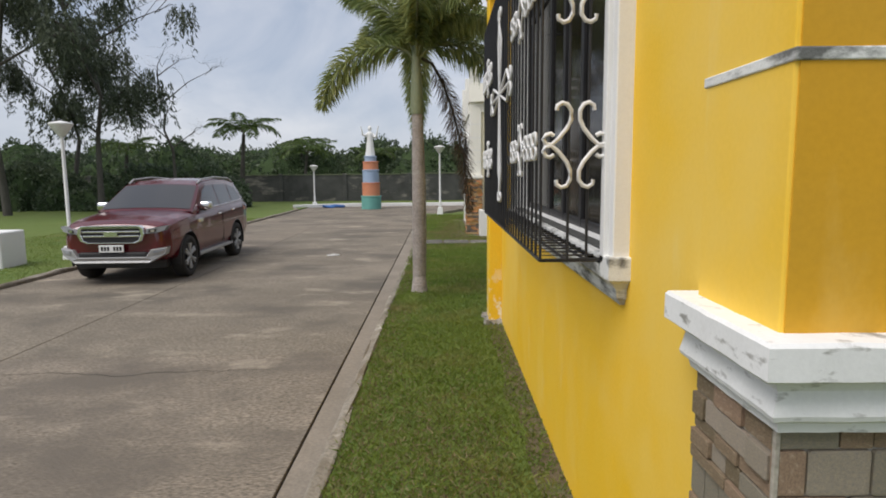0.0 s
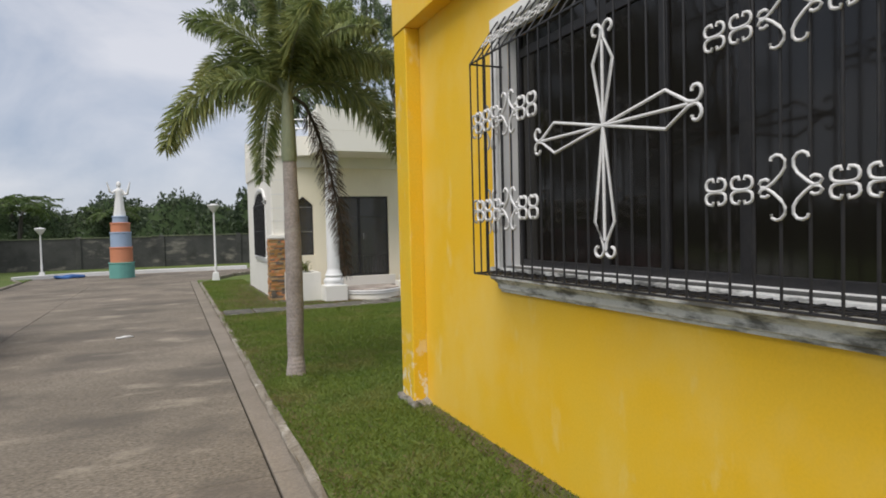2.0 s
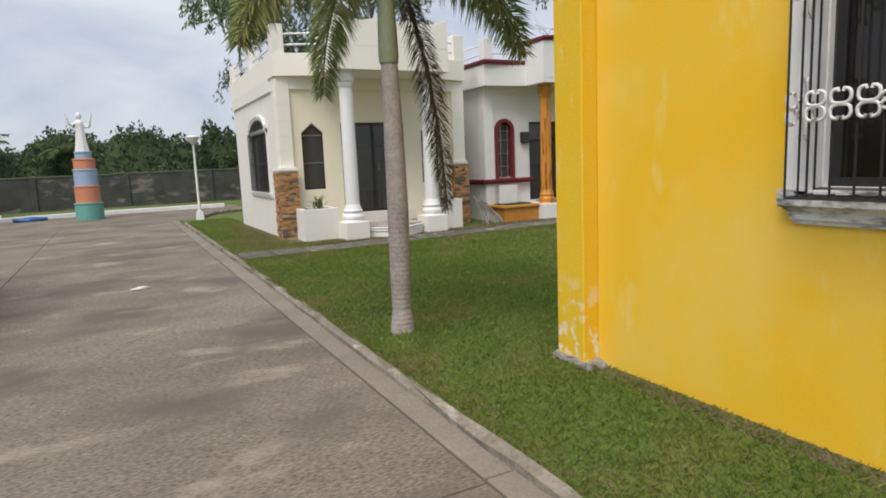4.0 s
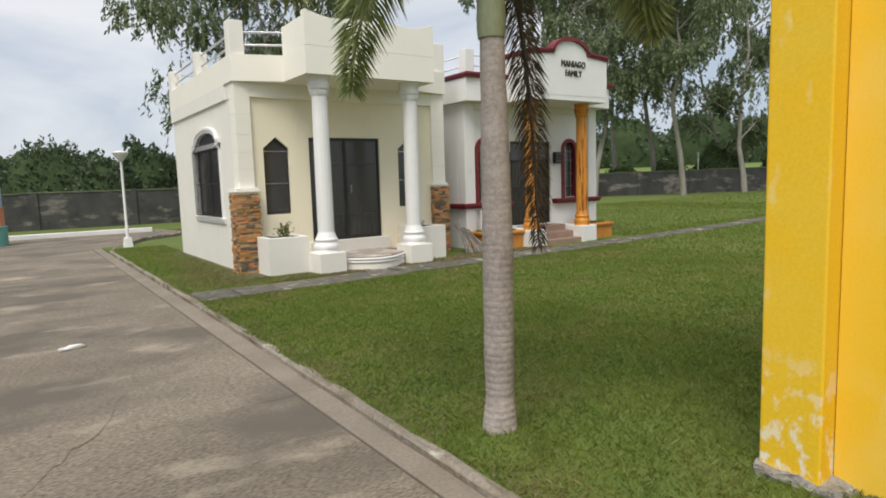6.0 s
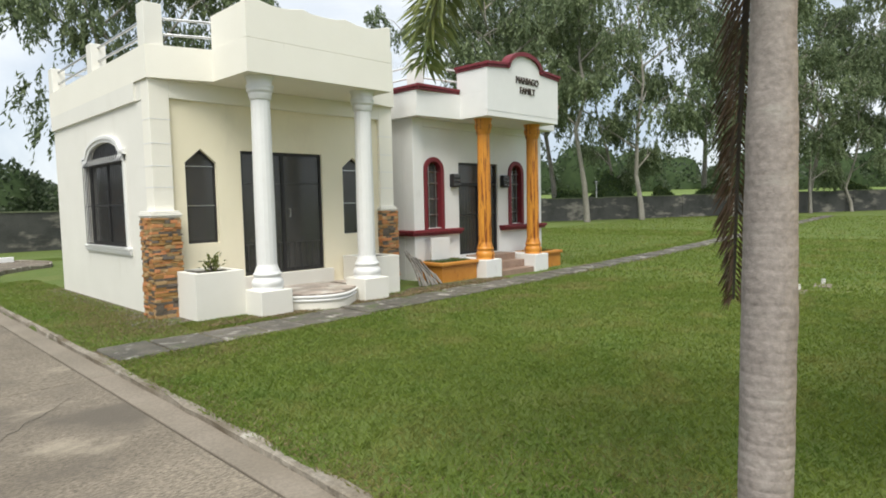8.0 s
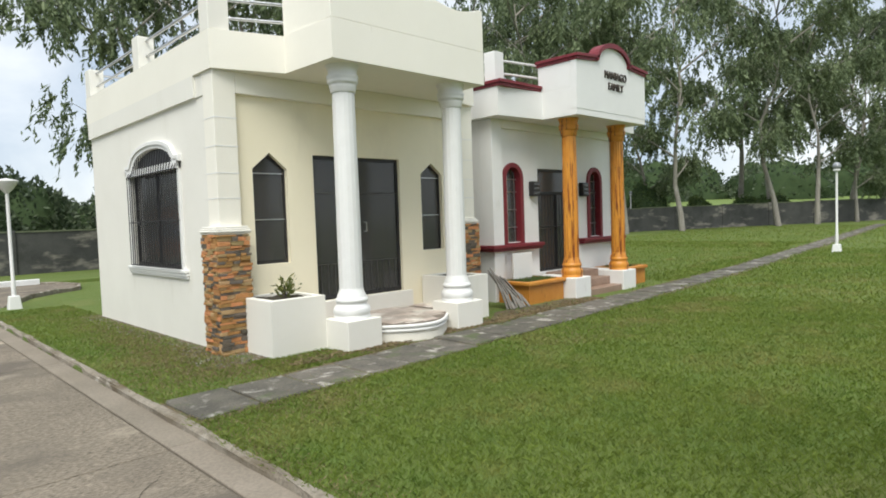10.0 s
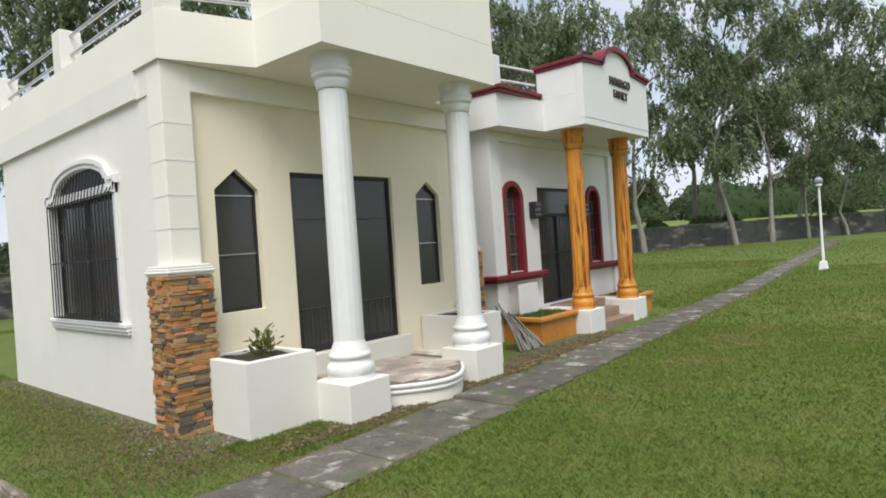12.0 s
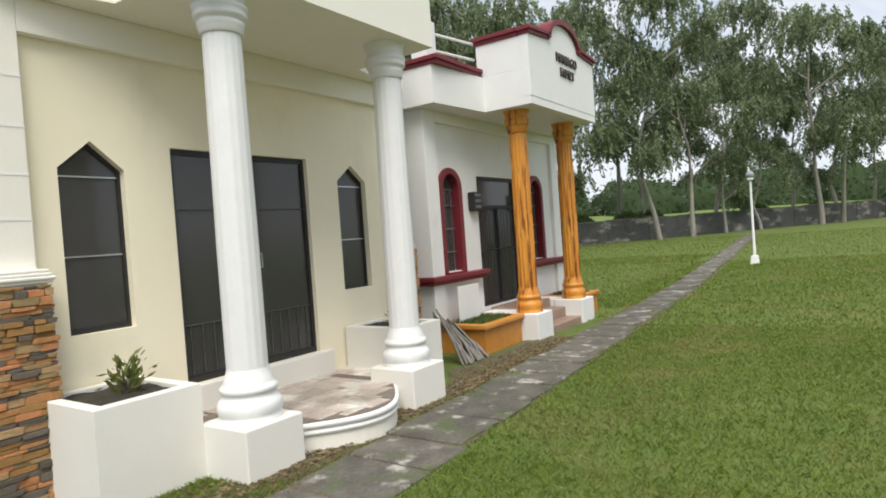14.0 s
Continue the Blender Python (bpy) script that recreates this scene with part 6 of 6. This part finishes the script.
# ---- palms ----
def frond(length, droop, seed, leaflet=0.36, rows=84, bushy=True, width=0.024, rise=60, bend=0.75, splay=0.85):
    """A feather palm leaf along +x that arches over: midrib mesh and leaflet mesh."""
    rng = np.random.default_rng(seed)
    ts = np.linspace(0, 1, 14)
    ang = np.radians(rise) - np.radians(droop) * ts ** bend
    seg = length / 13
    pts = [np.zeros(3)]
    for a in ang[:-1]:
        pts.append(pts[-1] + seg * np.array([math.cos(a), 0, math.sin(a)]))
    rib = tube(bmesh.new(), [tuple(p) for p in pts], [0.020 * (1 - 0.85 * t) + 0.003 for t in ts], 5)
    pts = np.array(pts)
    V = []
    for i in range(rows):
        t = 0.12 + 0.88 * i / rows
        k = min(12, int(t * 13))
        f = t * 13 - k
        p = pts[k] * (1 - f) + pts[k + 1] * f
        d = pts[k + 1] - pts[k]
        d /= np.linalg.norm(d)
        up = np.cross(d, [0, 1, 0]) * -1
        ll = leaflet * (0.45 + 0.55 * math.sin(math.pi * min(1, t * 0.95 + 0.08))) * rng.uniform(0.85, 1.1)
        for side in (1, -1):
            for lift in ((1.15, 0.55, 0.0, -0.5, -1.0) if bushy else (0.1,)):
                dirn = np.array([0, side, 0]) * splay + d * 0.55 + up * (lift + rng.normal(0, 0.15))
                dirn /= np.linalg.norm(dirn)
                mid = p + dirn * ll * 0.55 + np.array([0, 0, -0.03 * ll])
                tip = p + dirn * ll + np.array([0, 0, -0.30 * ll])
                wv = np.cross(dirn, rng.normal(size=3))
                wv = wv / (np.linalg.norm(wv) + 1e-9) * width / 2
                V.append([p, mid + wv, tip, mid - wv])
    return finish(rib, "midrib"), quads("leaflets", np.array(V))


def foxtail_palm():
    p = thing("foxtail_palm", "ringed grey palm trunk with green crownshaft and drooping feathery fronds", "palm", (-0.365, 8.16, 0.165))
    prof = []
    z = -0.12
    while z < 2.36:
        k = z / 2.36
        r = 0.083 + 0.016 * math.sin(math.pi * min(1, max(0, k)) ** 0.8) - 0.012 * k + (0.024 * max(0, 1 - z / 0.16) if z < 0.16 else 0)
        prof += [(r, z), (r, z + 0.028), (r - 0.0008, z + 0.033), (r - 0.0008, z + 0.038)]
        z += 0.042
    t = lathe(bmesh.new(), prof, (0, 0, 0), 22)
    for v in t.verts:
        v.co.x += 0.012 * math.sin(v.co.z * 1.3)
        v.co += 0.004 * noise.noise_vector(v.co * 6)
    part("trunk", t, PALMTRUNK, p, "ringed grey-brown trunk", smooth=True)
    part("crownshaft", lathe(bmesh.new(), [(0.080, 2.34), (0.086, 2.40), (0.080, 2.65), (0.064, 2.95), (0.046, 3.15)], (0, 0, 0), 16), CROWNSHAFT, p, "smooth green crownshaft", smooth=True)
    # azimuth (degrees from +x), droop, length
    for i, (az, droop, ln, rise, bend) in enumerate(((92, 140, 2.34, 58, 0.62), (182, 132, 1.65, 52, 0.60), (350, 132, 1.65, 52, 0.60), (275, 85, 1.35, 76, 0.9), (310, 95, 1.4, 74, 0.9), (25, 100, 1.5, 72, 0.8), (130, 105, 1.5, 68, 0.8), (155, 80, 1.45, 78, 0.9), (0, 60, 1.3, 84, 1.0), (250, 45, 1.2, 88, 1.0), (330, 110, 1.5, 66, 0.75))):
        rib, leaf = frond(ln, droop, 30 + i, rise=rise, bend=bend, leaflet=0.33, rows=60)
        f = part("frond", leaf, FROND, p, "arching green frond")
        f.matrix_basis = pose(0.03 * math.cos(radians(az)), 0.03 * math.sin(radians(az)), 3.02 + 0.008 * i, 0, 0, az)
        part("midrib", rib, CROWNSHAFT, f, smooth=True)
    rib, leaf = frond(2.25, 66, 60, leaflet=0.21, rise=-20, bend=0.24, splay=0.50, rows=72, width=0.012)
    f = part("frond", leaf, FROND_DRY, p, "withered frond hanging straight down")
    f.matrix_basis = pose(0.06, 0.03, 3.06, 0, 0, 28)
    part("midrib", rib, BARK_DARK, f, smooth=True)


foxtail_palm()


def mound():
    """A low hump of turf round the foot of the palm."""
    bm = bmesh.new()
    rows = [[bm.verts.new((q * 0.33 * math.cos(a), q * 0.42 * math.sin(a), 0.13 * (1 - q * q) ** 2 + 0.012 * noise.noise(Vector((q * 5, a, 0))))) for a in [2 * math.pi * i / 24 for i in range(24)]] for q in (0.05, 0.25, 0.5, 0.75, 1.0)]
    for p, q in zip(rows, rows[1:]):
        for i in range(24):
            bm.faces.new((p[i], q[i], q[(i + 1) % 24], p[(i + 1) % 24]))
    ob = part("turf_mound", bm, GROUND, None, "", smooth=True)
    ob.matrix_basis = pose(-0.365, 8.16, 0.045)
    tagged(ob, "low turf hump round the foot of the palm", "turf", kind="stuff")
    rng = np.random.default_rng(55)
    n = 3800
    q, a = np.sqrt(rng.uniform(0.0, 1, n)), rng.uniform(0, 6.283, n)
    P = np.column_stack([0.33 * q * np.cos(a), 0.42 * q * np.sin(a), 0.13 * (1 - q * q) ** 2 + 0.012])
    D = np.column_stack([rng.normal(0, 0.6, (n, 2)), np.ones(n)])
    part("grass_blades", quads("grass_blades", leaf_quads(P, D, 0.045, 0.006, rng)), GRASS, ob)


mound()


def coconut(at, h, seed, scale=1.0):
    p = thing("coconut_palm", "distant coconut palm with arching fronds beyond the wall", "palm", at, group="far palms")
    rng = random.Random(seed)
    part("trunk", tube(bmesh.new(), [(0, 0, -0.2), (0.15, 0.1, h * 0.5), (0.3, 0.1, h)], [0.16, 0.13, 0.10], 8), BARK_DARK, p, smooth=True)
    for i in range(13):
        rib, leaf = frond(2.4 * scale, rng.uniform(60, 130), seed * 50 + i, leaflet=0.65, rows=34, bushy=False, width=0.07)
        f = part("frond", leaf, LEAF_MID, p)
        f.matrix_basis = pose(0.3, 0.1, h, 0, 0, 360 * i / 13 + rng.uniform(-12, 12))
        part("midrib", rib, BARK_DARK, f)
    return p


for k, (x, y, h) in enumerate(((-11.7, 36, 4.0), (-9.6, 43, 3.0), (-11.0, 48, 3.6), (-5.2, 47, 2.8), (1.5, 46, 2.6), (-21, 41, 3.2))):
    coconut((x, y, 0.05), h, k + 1)


# ---- broad trees ----
def tree_meshes(seed, h, spread, leaf_l, leaf_w, n_leaf, bare=False, low=0.35, droop=1.0, full=0.70, clump=(0.17, 0.34)):
    """Trunk with forked limbs, and a crown of loose leaves hung round the limb ends."""
    rng = np.random.default_rng(seed)
    bm = bmesh.new()
    tips = []
    lean = rng.normal(0, 0.03 * h, 2)
    fork = h * rng.uniform(low, low + 0.12)
    top = np.array([lean[0], lean[1], fork])
    r0 = 0.0105 * h + 0.02
    tube(bm, [(0, 0, -0.3), (lean[0] * 0.2, lean[1] * 0.3, fork * 0.4), tuple(top)], [r0 * 1.25, r0 * 0.95, r0 * 0.75], 9)
    leader = [top]
    for k in range(4):
        leader.append(leader[-1] + np.array([rng.normal(0, 0.035 * h), rng.normal(0, 0.035 * h), (h - fork) / 4]))
    tube(bm, [tuple(q) for q in leader], [r0 * 0.75 * (1 - 0.21 * k) for k in range(5)], 7)
    tips.append(leader[-1])
    n_limb = 9
    for i in range(n_limb):
        f = (i + 0.3) / n_limb
        k = min(3, int(f * 4))
        q = leader[k] + (leader[k + 1] - leader[k]) * (f * 4 - k)
        az = i * 2.4 + rng.uniform(-0.4, 0.4)
        ln = spread * (0.45 + 0.65 * math.sin(math.pi * (0.2 + 0.7 * (1 - f)))) * rng.uniform(0.75, 1.2)
        p1 = q + ln * 0.5 * np.array([math.cos(az), math.sin(az), 0.75])
        p2 = p1 + ln * 0.55 * np.array([math.cos(az + 0.3), math.sin(az + 0.3), 0.55])
        tube(bm, [tuple(q), tuple(p1), tuple(p2)], [r0 * 0.42, r0 * 0.24, r0 * 0.08], 5)
        tips.append(p2)
        for j in range(4):
            s = q + (p2 - q) * rng.uniform(0.3, 0.9)
            e = s + ln * rng.uniform(0.25, 0.5) * np.array([math.cos(az + rng.uniform(-1.5, 1.5)), math.sin(az + rng.uniform(-1.5, 1.5)), rng.uniform(-0.1, 0.9)])
            tube(bm, [tuple(s), tuple((s + e) / 2 + [0, 0, 0.08 * ln]), tuple(e)], [r0 * 0.16, r0 * 0.1, r0 * 0.035], 4)
            tips.append(e)
    if bare:
        for t in list(tips):
            for j in range(4):
                e = np.array(t) + spread * rng.uniform(0.12, 0.30) * np.array([rng.normal(0, 0.7), rng.normal(0, 0.7), rng.uniform(0.0, 1.0)])
                tube(bm, [tuple(t), tuple((np.array(t) + e) / 2 + rng.normal(0, 0.04, 3)), tuple(e)], [r0 * 0.05, r0 * 0.035, r0 * 0.02], 3)
    trunk = finish(bm, "tree_trunk")
    if bare:
        return trunk, None
    C, D = [], []
    tips = [t for t in tips if rng.random() < full]
    sprays = max(4, n_leaf // (len(tips) * 24))
    for t in tips:
        size = spread * rng.uniform(*clump)
        for m in range(sprays):
            u = rng.normal(size=3)
            u /= np.linalg.norm(u)
            start = t + u * size * rng.uniform(0.25, 1.0) * np.array([1.0, 1.0, 0.62])
            fall = size * rng.uniform(0.5, 1.15) * droop
            k = rng.uniform(0, 1, (24, 1))
            out = np.array([u[0], u[1], 0.0]) * size * 0.30
            C.append(start + out * k + np.array([0, 0, -1.0]) * fall * k ** 1.3 + rng.normal(0, 0.055 * spread / 2.9, (24, 3)))
            D.append(np.stack([rng.normal(0, 0.45, 24) + u[0] * 0.4, rng.normal(0, 0.45, 24) + u[1] * 0.4, -0.35 - rng.uniform(0, 0.9, 24)], 1))
    return trunk, quads("tree_crown", leaf_quads(np.concatenate(C), np.concatenate(D), leaf_l, leaf_w, rng))


EUCS = [tree_meshes(s, 12.0, 2.9, 0.26, 0.080, 16000, low=lo, full=0.88, clump=(0.24, 0.48)) for s, lo in ((101, 0.20), (102, 0.30), (103, 0.16), (104, 0.26), (105, 0.18))]
BIGS = [tree_meshes(s, 10.0, 3.0, 0.25, 0.062, 17000, low=0.24, droop=1.7, full=0.72, clump=(0.18, 0.38)) for s in (111, 112)]
BARE = tree_meshes(121, 8.5, 2.6, 0, 0, 0, bare=True, low=0.32)


def tree(kind, at, size, rz, label, bark=BARK, leaf=LEAF_EUC, group="boundary trees"):
    p = thing("tree", label, "tree", at, rz, group=group)
    p.scale = (size, size, size)
    trunk, crown = kind
    o = part("trunk", trunk, bark, p, smooth=True)
    if crown:
        part("crown", crown, leaf, p)
    return p


EL = "tall slender tree with pale trunk and hanging grey-green leaves"
rt = random.Random(17)
# row before the east wall
for k in range(26):
    f = k / 25
    back = 1 if k % 3 == 1 else 0
    x, y = 30 + 62 * f + 4.5 * back, 34 - 44.6 * f + 6.5 * back
    tree(EUCS[(k * 3) % 5], (x + rt.uniform(-1.5, 1.5), y + rt.uniform(-1.5, 1.0), lawn_height(x, y)), rt.uniform(0.82, 1.42) + 0.30 * back, rt.uniform(0, 360), EL)
# a second, taller row beyond them
for k in range(6):
    f = k / 5
    x, y = 40 + 58 * f, 38 - 42 * f
    tree(EUCS[(k * 2 + 1) % 5], (x + rt.uniform(-2, 2), y + rt.uniform(-1.5, 1.5), lawn_height(x, y)), rt.uniform(1.25, 1.7), rt.uniform(0, 360), EL)
# taller trees behind the mausoleums
for (x, y, s, k) in ((5.2, 34.5, 1.15, 0), (10.0, 35.5, 1.25, 1), (8.0, 33.0, 1.0, 2), (28, 36, 1.25, 2)):
    tree(EUCS[k], (x, y, lawn_height(x, y)), s, rt.uniform(0, 360), EL)
# dark trees beyond the far side of the road
for (x, y, s, k) in ((-15.7, 28.5, 1.12, 0), (-19.0, 27.0, 1.25, 1), (-25.0, 30.0, 1.2, 0), (-20.5, 34.5, 1.1, 1)):
    tree(BIGS[k], (x, y, 0.05), s, rt.uniform(0, 360), "large dark tree with drooping foliage on the lawn", BARK_DARK, LEAF_GREY, "roadside trees")
tree(BARE, (-13.1, 30.5, 0.05), 0.80, 40, "nearly leafless grey tree beside the road", BARK_DARK)
tree(BARE, (20.5, 29.5, lawn_height(20.5, 29.5)), 0.95, 150, "leafless pale tree behind the mausoleums", BARK)


# ---- woods beyond the walls ----
def woods(name, centres, label, material, leaf, seed, per=700):
    rng = np.random.default_rng(seed)
    C, D = [], []
    core = bmesh.new()
    for x, y, z, r, h in centres:
        u = rng.normal(size=(per, 3))
        u /= np.linalg.norm(u, axis=1, keepdims=True)
        u[:, 2] = np.abs(u[:, 2])
        wob = 1 + 0.12 * np.sin(3.1 * u[:, :1] * r + x) * np.cos(2.3 * u[:, 1:2] * r + y) + 0.06 * np.sin(9 * u[:, 2:] + 5 * u[:, :1])
        C.append(np.array([x, y, z]) + u * wob * rng.uniform(0.93, 1.01, (per, 1)) * np.array([r, r, h]))
        D.append(u + rng.normal(0, 0.7, (per, 3)))
        # Dark ball added under the leaf shell, painted as the shade between leaves.
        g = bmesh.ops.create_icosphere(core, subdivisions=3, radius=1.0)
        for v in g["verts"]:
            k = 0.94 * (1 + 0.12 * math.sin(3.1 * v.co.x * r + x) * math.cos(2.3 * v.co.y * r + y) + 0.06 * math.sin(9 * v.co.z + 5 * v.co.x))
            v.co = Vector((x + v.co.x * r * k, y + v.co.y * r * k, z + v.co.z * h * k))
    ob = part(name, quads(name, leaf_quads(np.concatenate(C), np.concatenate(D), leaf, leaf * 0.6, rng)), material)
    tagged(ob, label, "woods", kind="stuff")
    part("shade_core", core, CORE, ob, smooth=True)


rw = random.Random(31)
north = [(-66 + 2.7 * k + rw.uniform(-1, 1), 46 + rw.uniform(-2, 5), -0.4, rw.uniform(2.6, 3.9), rw.uniform(3.5, 4.7)) for k in range(34)]
north += [(-60 + 4.2 * k, 56 + rw.uniform(0, 8), -0.5, rw.uniform(3.5, 5), rw.uniform(4.2, 5.4)) for k in range(24)]
woods("woods", north, "dark green woods behind the boundary wall", LEAF_DARK, 0.30, 5, 2800)
west_side = [(-26 - rw.uniform(0, 10), 8 + 3.2 * k, -0.4, rw.uniform(2.5, 4), rw.uniform(2.6, 4.0)) for k in range(11)]
# Dark shrubs added to cover wall and grass where tree shade falls.
near_wall = [(-33 + 1.75 * k + rw.uniform(-0.5, 0.5), 32.5 + rw.uniform(-1.5, 1.5), -0.3, rw.uniform(1.4, 2.3), rw.uniform(1.8, 3.2)) for k in range(13)]
woods("shrubbery", near_wall, "dark leafy shrubs before the boundary wall, added for the shade under the trees", LEAF_DARK, 0.24, 9, 1800)
woods("woods", west_side, "dark green shrubs past the far lawn", LEAF_DARK, 0.26, 6, 2000)
nx, ny = 0.584, 0.812
east = []
for k in range(30):
    f = k / 29
    d = rw.uniform(3, 9)
    tall = k % 3 == 0
    east.append((22 + 88 * f + nx * d, 42 - 63 * f + ny * d, 0.2, rw.uniform(1.2, 2.2), (rw.uniform(2.6, 3.6) if f < 0.3 else rw.uniform(1.8, 2.6)) if tall else (rw.uniform(1.9, 2.6) if f < 0.3 else rw.uniform(0.9, 1.5))))
woods("hedge", east, "green bushes behind the boundary wall", LEAF_MID, 0.20, 7, 1800)
far = []
for k in range(40):
    f = k / 39
    d = rw.uniform(55, 80)
    far.append((5 + 140 * f + nx * d, 52 - 100 * f + ny * d, 2.5, rw.uniform(5, 8), rw.uniform(5.5, 9.5)))
woods("woods", far, "dark green tree line on the horizon", LEAF_DARK, 0.9, 8, 500)
bm = bmesh.new()
g = [bm.verts.new(v) for v in ((25, 44, 0.6), (115, -18, 0.9), (190, 40, 5.0), (80, 120, 5.0))]
bm.faces.new(g)
tagged(part("far_field", bm, FIELD), "pale green rising field beyond the wall", "field", kind="structure")


# ---- grass ----
def grass():
    rng = np.random.default_rng(77)
    P = []
    for x0, x1, y0, y1, n in ((-0.715, 0.60, -0.5, 7.0, 46000), (-0.715, 3.0, 7.0, 14.7, 115000), (3.0, 9.0, 8.0, 15.2, 100000), (-0.66, 0.8, 15.3, 25.0, 28000), (0.7, 1.9, 15.5, 16.3, 9000), (1.9, 7.0, 15.5, 16.4, 16000), (9.0, 22.0, 6.0, 17.0, 60000), (5.0, 22, 15.9, 17.2, 6000), (10.9, 26, 17.2, 28.0, 40000), (-11.5, -7.0, 7.0, 24.0, 45000), (22.0, 44.0, 2.0, 28.0, 34000), (3.0, 9.0, 5.5, 8.0, 22000), (9.0, 22.0, -2.0, 6.0, 30000)):
        P.append(np.stack([rng.uniform(x0, x1, n), rng.uniform(y0, y1, n)], 1))
    P = np.concatenate(P)
    yl = 15.0 + 0.055 * np.minimum(P[:, 0], 8) + 0.045 * np.maximum(0, P[:, 0] - 8) + 0.04 * np.maximum(0, P[:, 0] - 15)
    keep = (np.abs(P[:, 1] - yl) > 0.35 + 0.08 * rng.normal(size=len(P))) | (P[:, 0] < -0.6)
    keep &= ~((P[:, 1] > 17.0) & (P[:, 1] < 22.4) & (P[:, 0] > 0.70) & (P[:, 0] < 10.8))
    keep &= ~((P[:, 1] > 16.2) & (P[:, 1] < 17.1) & (P[:, 0] > 0.95) & (P[:, 0] < 10.6))
    keep &= ~((P[:, 1] > 15.7) & (P[:, 1] < 16.3) & (P[:, 0] > 1.72) & (P[:, 0] < 4.3))
    keep &= ~((P[:, 1] > 15.6) & (P[:, 1] < 17.0) & (P[:, 0] > 1.9) & (P[:, 0] < 10.8) & (rng.uniform(size=len(P)) < 0.75))
    P = P[keep]
    n = len(P)
    bank = np.clip((P[:, 0] + 0.65) / 0.9, 0, 1) * np.clip((14.5 - P[:, 1]) / 4.0, 0, 1)
    base = np.column_stack([P, 0.04 + 0.035 * bank * bank * (3 - 2 * bank) + 0.009 * np.maximum(0, P[:, 0] - 9)])
    far = 1 + 0.5 * (P[:, 0] > 9)
    h = rng.uniform(0.018, 0.048, n) * far
    a = rng.uniform(0, 6.283, n)
    w = rng.uniform(0.0020, 0.0042, n) * (1 + 0.6 * (P[:, 0] > 3) + 1.6 * (P[:, 0] > 9) + 3 * (P[:, 0] > 22))
    side = np.column_stack([np.cos(a), np.sin(a), np.zeros(n)]) * w[:, None]
    lean = rng.normal(0, 0.6, (n, 2)) * h[:, None]
    tip = base + np.column_stack([lean, h])
    mid = base + np.column_stack([lean * 0.35, h * 0.6])
    ob = part("grass", quads("grass", np.stack([base - side, base + side, tip, mid - side * 0.6], 1)), GRASS)
    tagged(ob, "short mown green grass with a few dry blades", "grass", kind="stuff")


grass()


def dry_grass():
    """Patches of withered blades by the wall feet and the path."""
    rng = np.random.default_rng(91)
    P = []
    for x, y, sx, sy, n in ((0.25, 17.6, 0.30, 1.1, 5200), (0.3, 20.4, 0.25, 1.6, 3600), (0.6, 16.2, 0.45, 0.30, 2600), (0.2, 14.4, 0.45, 0.35, 1800), (0.1, 2.2, 0.28, 1.4, 7000), (-0.35, 3.0, 0.25, 1.6, 3200), (-0.2, 16.6, 0.3, 0.8, 1600), (-0.62, 4.5, 0.10, 3.0, 3000), (-0.58, 11.0, 0.12, 3.0, 3400), (7.5, 10.4, 0.7, 0.25, 900), (5.2, 14.2, 1.6, 0.35, 1800), (0.15, 9.4, 0.5, 0.5, 900), (1.35, 15.98, 0.30, 0.10, 900), (2.0, 15.58, 0.35, 0.07, 700), (3.2, 15.50, 0.6, 0.06, 700), (5.0, 15.75, 0.7, 0.12, 900)):
        P.append(np.column_stack([rng.normal(x, sx, n), rng.normal(y, sy, n)]))
    P = np.concatenate(P)
    P = P[(P[:, 0] > -0.70) & ~((P[:, 0] > 0.36) & (P[:, 1] < 7.0)) & ~((P[:, 0] > 0.66) & (P[:, 1] > 16.2)) & ~((P[:, 0] > 1.72) & (P[:, 0] < 4.22) & (P[:, 1] > 15.72))]
    n = len(P)
    base = np.column_stack([P, [lawn_height(x, y) - 0.002 for x, y in P]])
    d = np.column_stack([rng.normal(0, 1, (n, 2)), rng.uniform(0.3, 1.4, n)])
    ob = part("dry_grass", quads("dry_grass", leaf_quads(base + np.array([0, 0, 0.012]), d, 0.060, 0.0065, rng)), LITTER)
    tagged(ob, "patches of withered straw-coloured grass in the lawn", "dry grass", kind="stuff")


dry_grass()
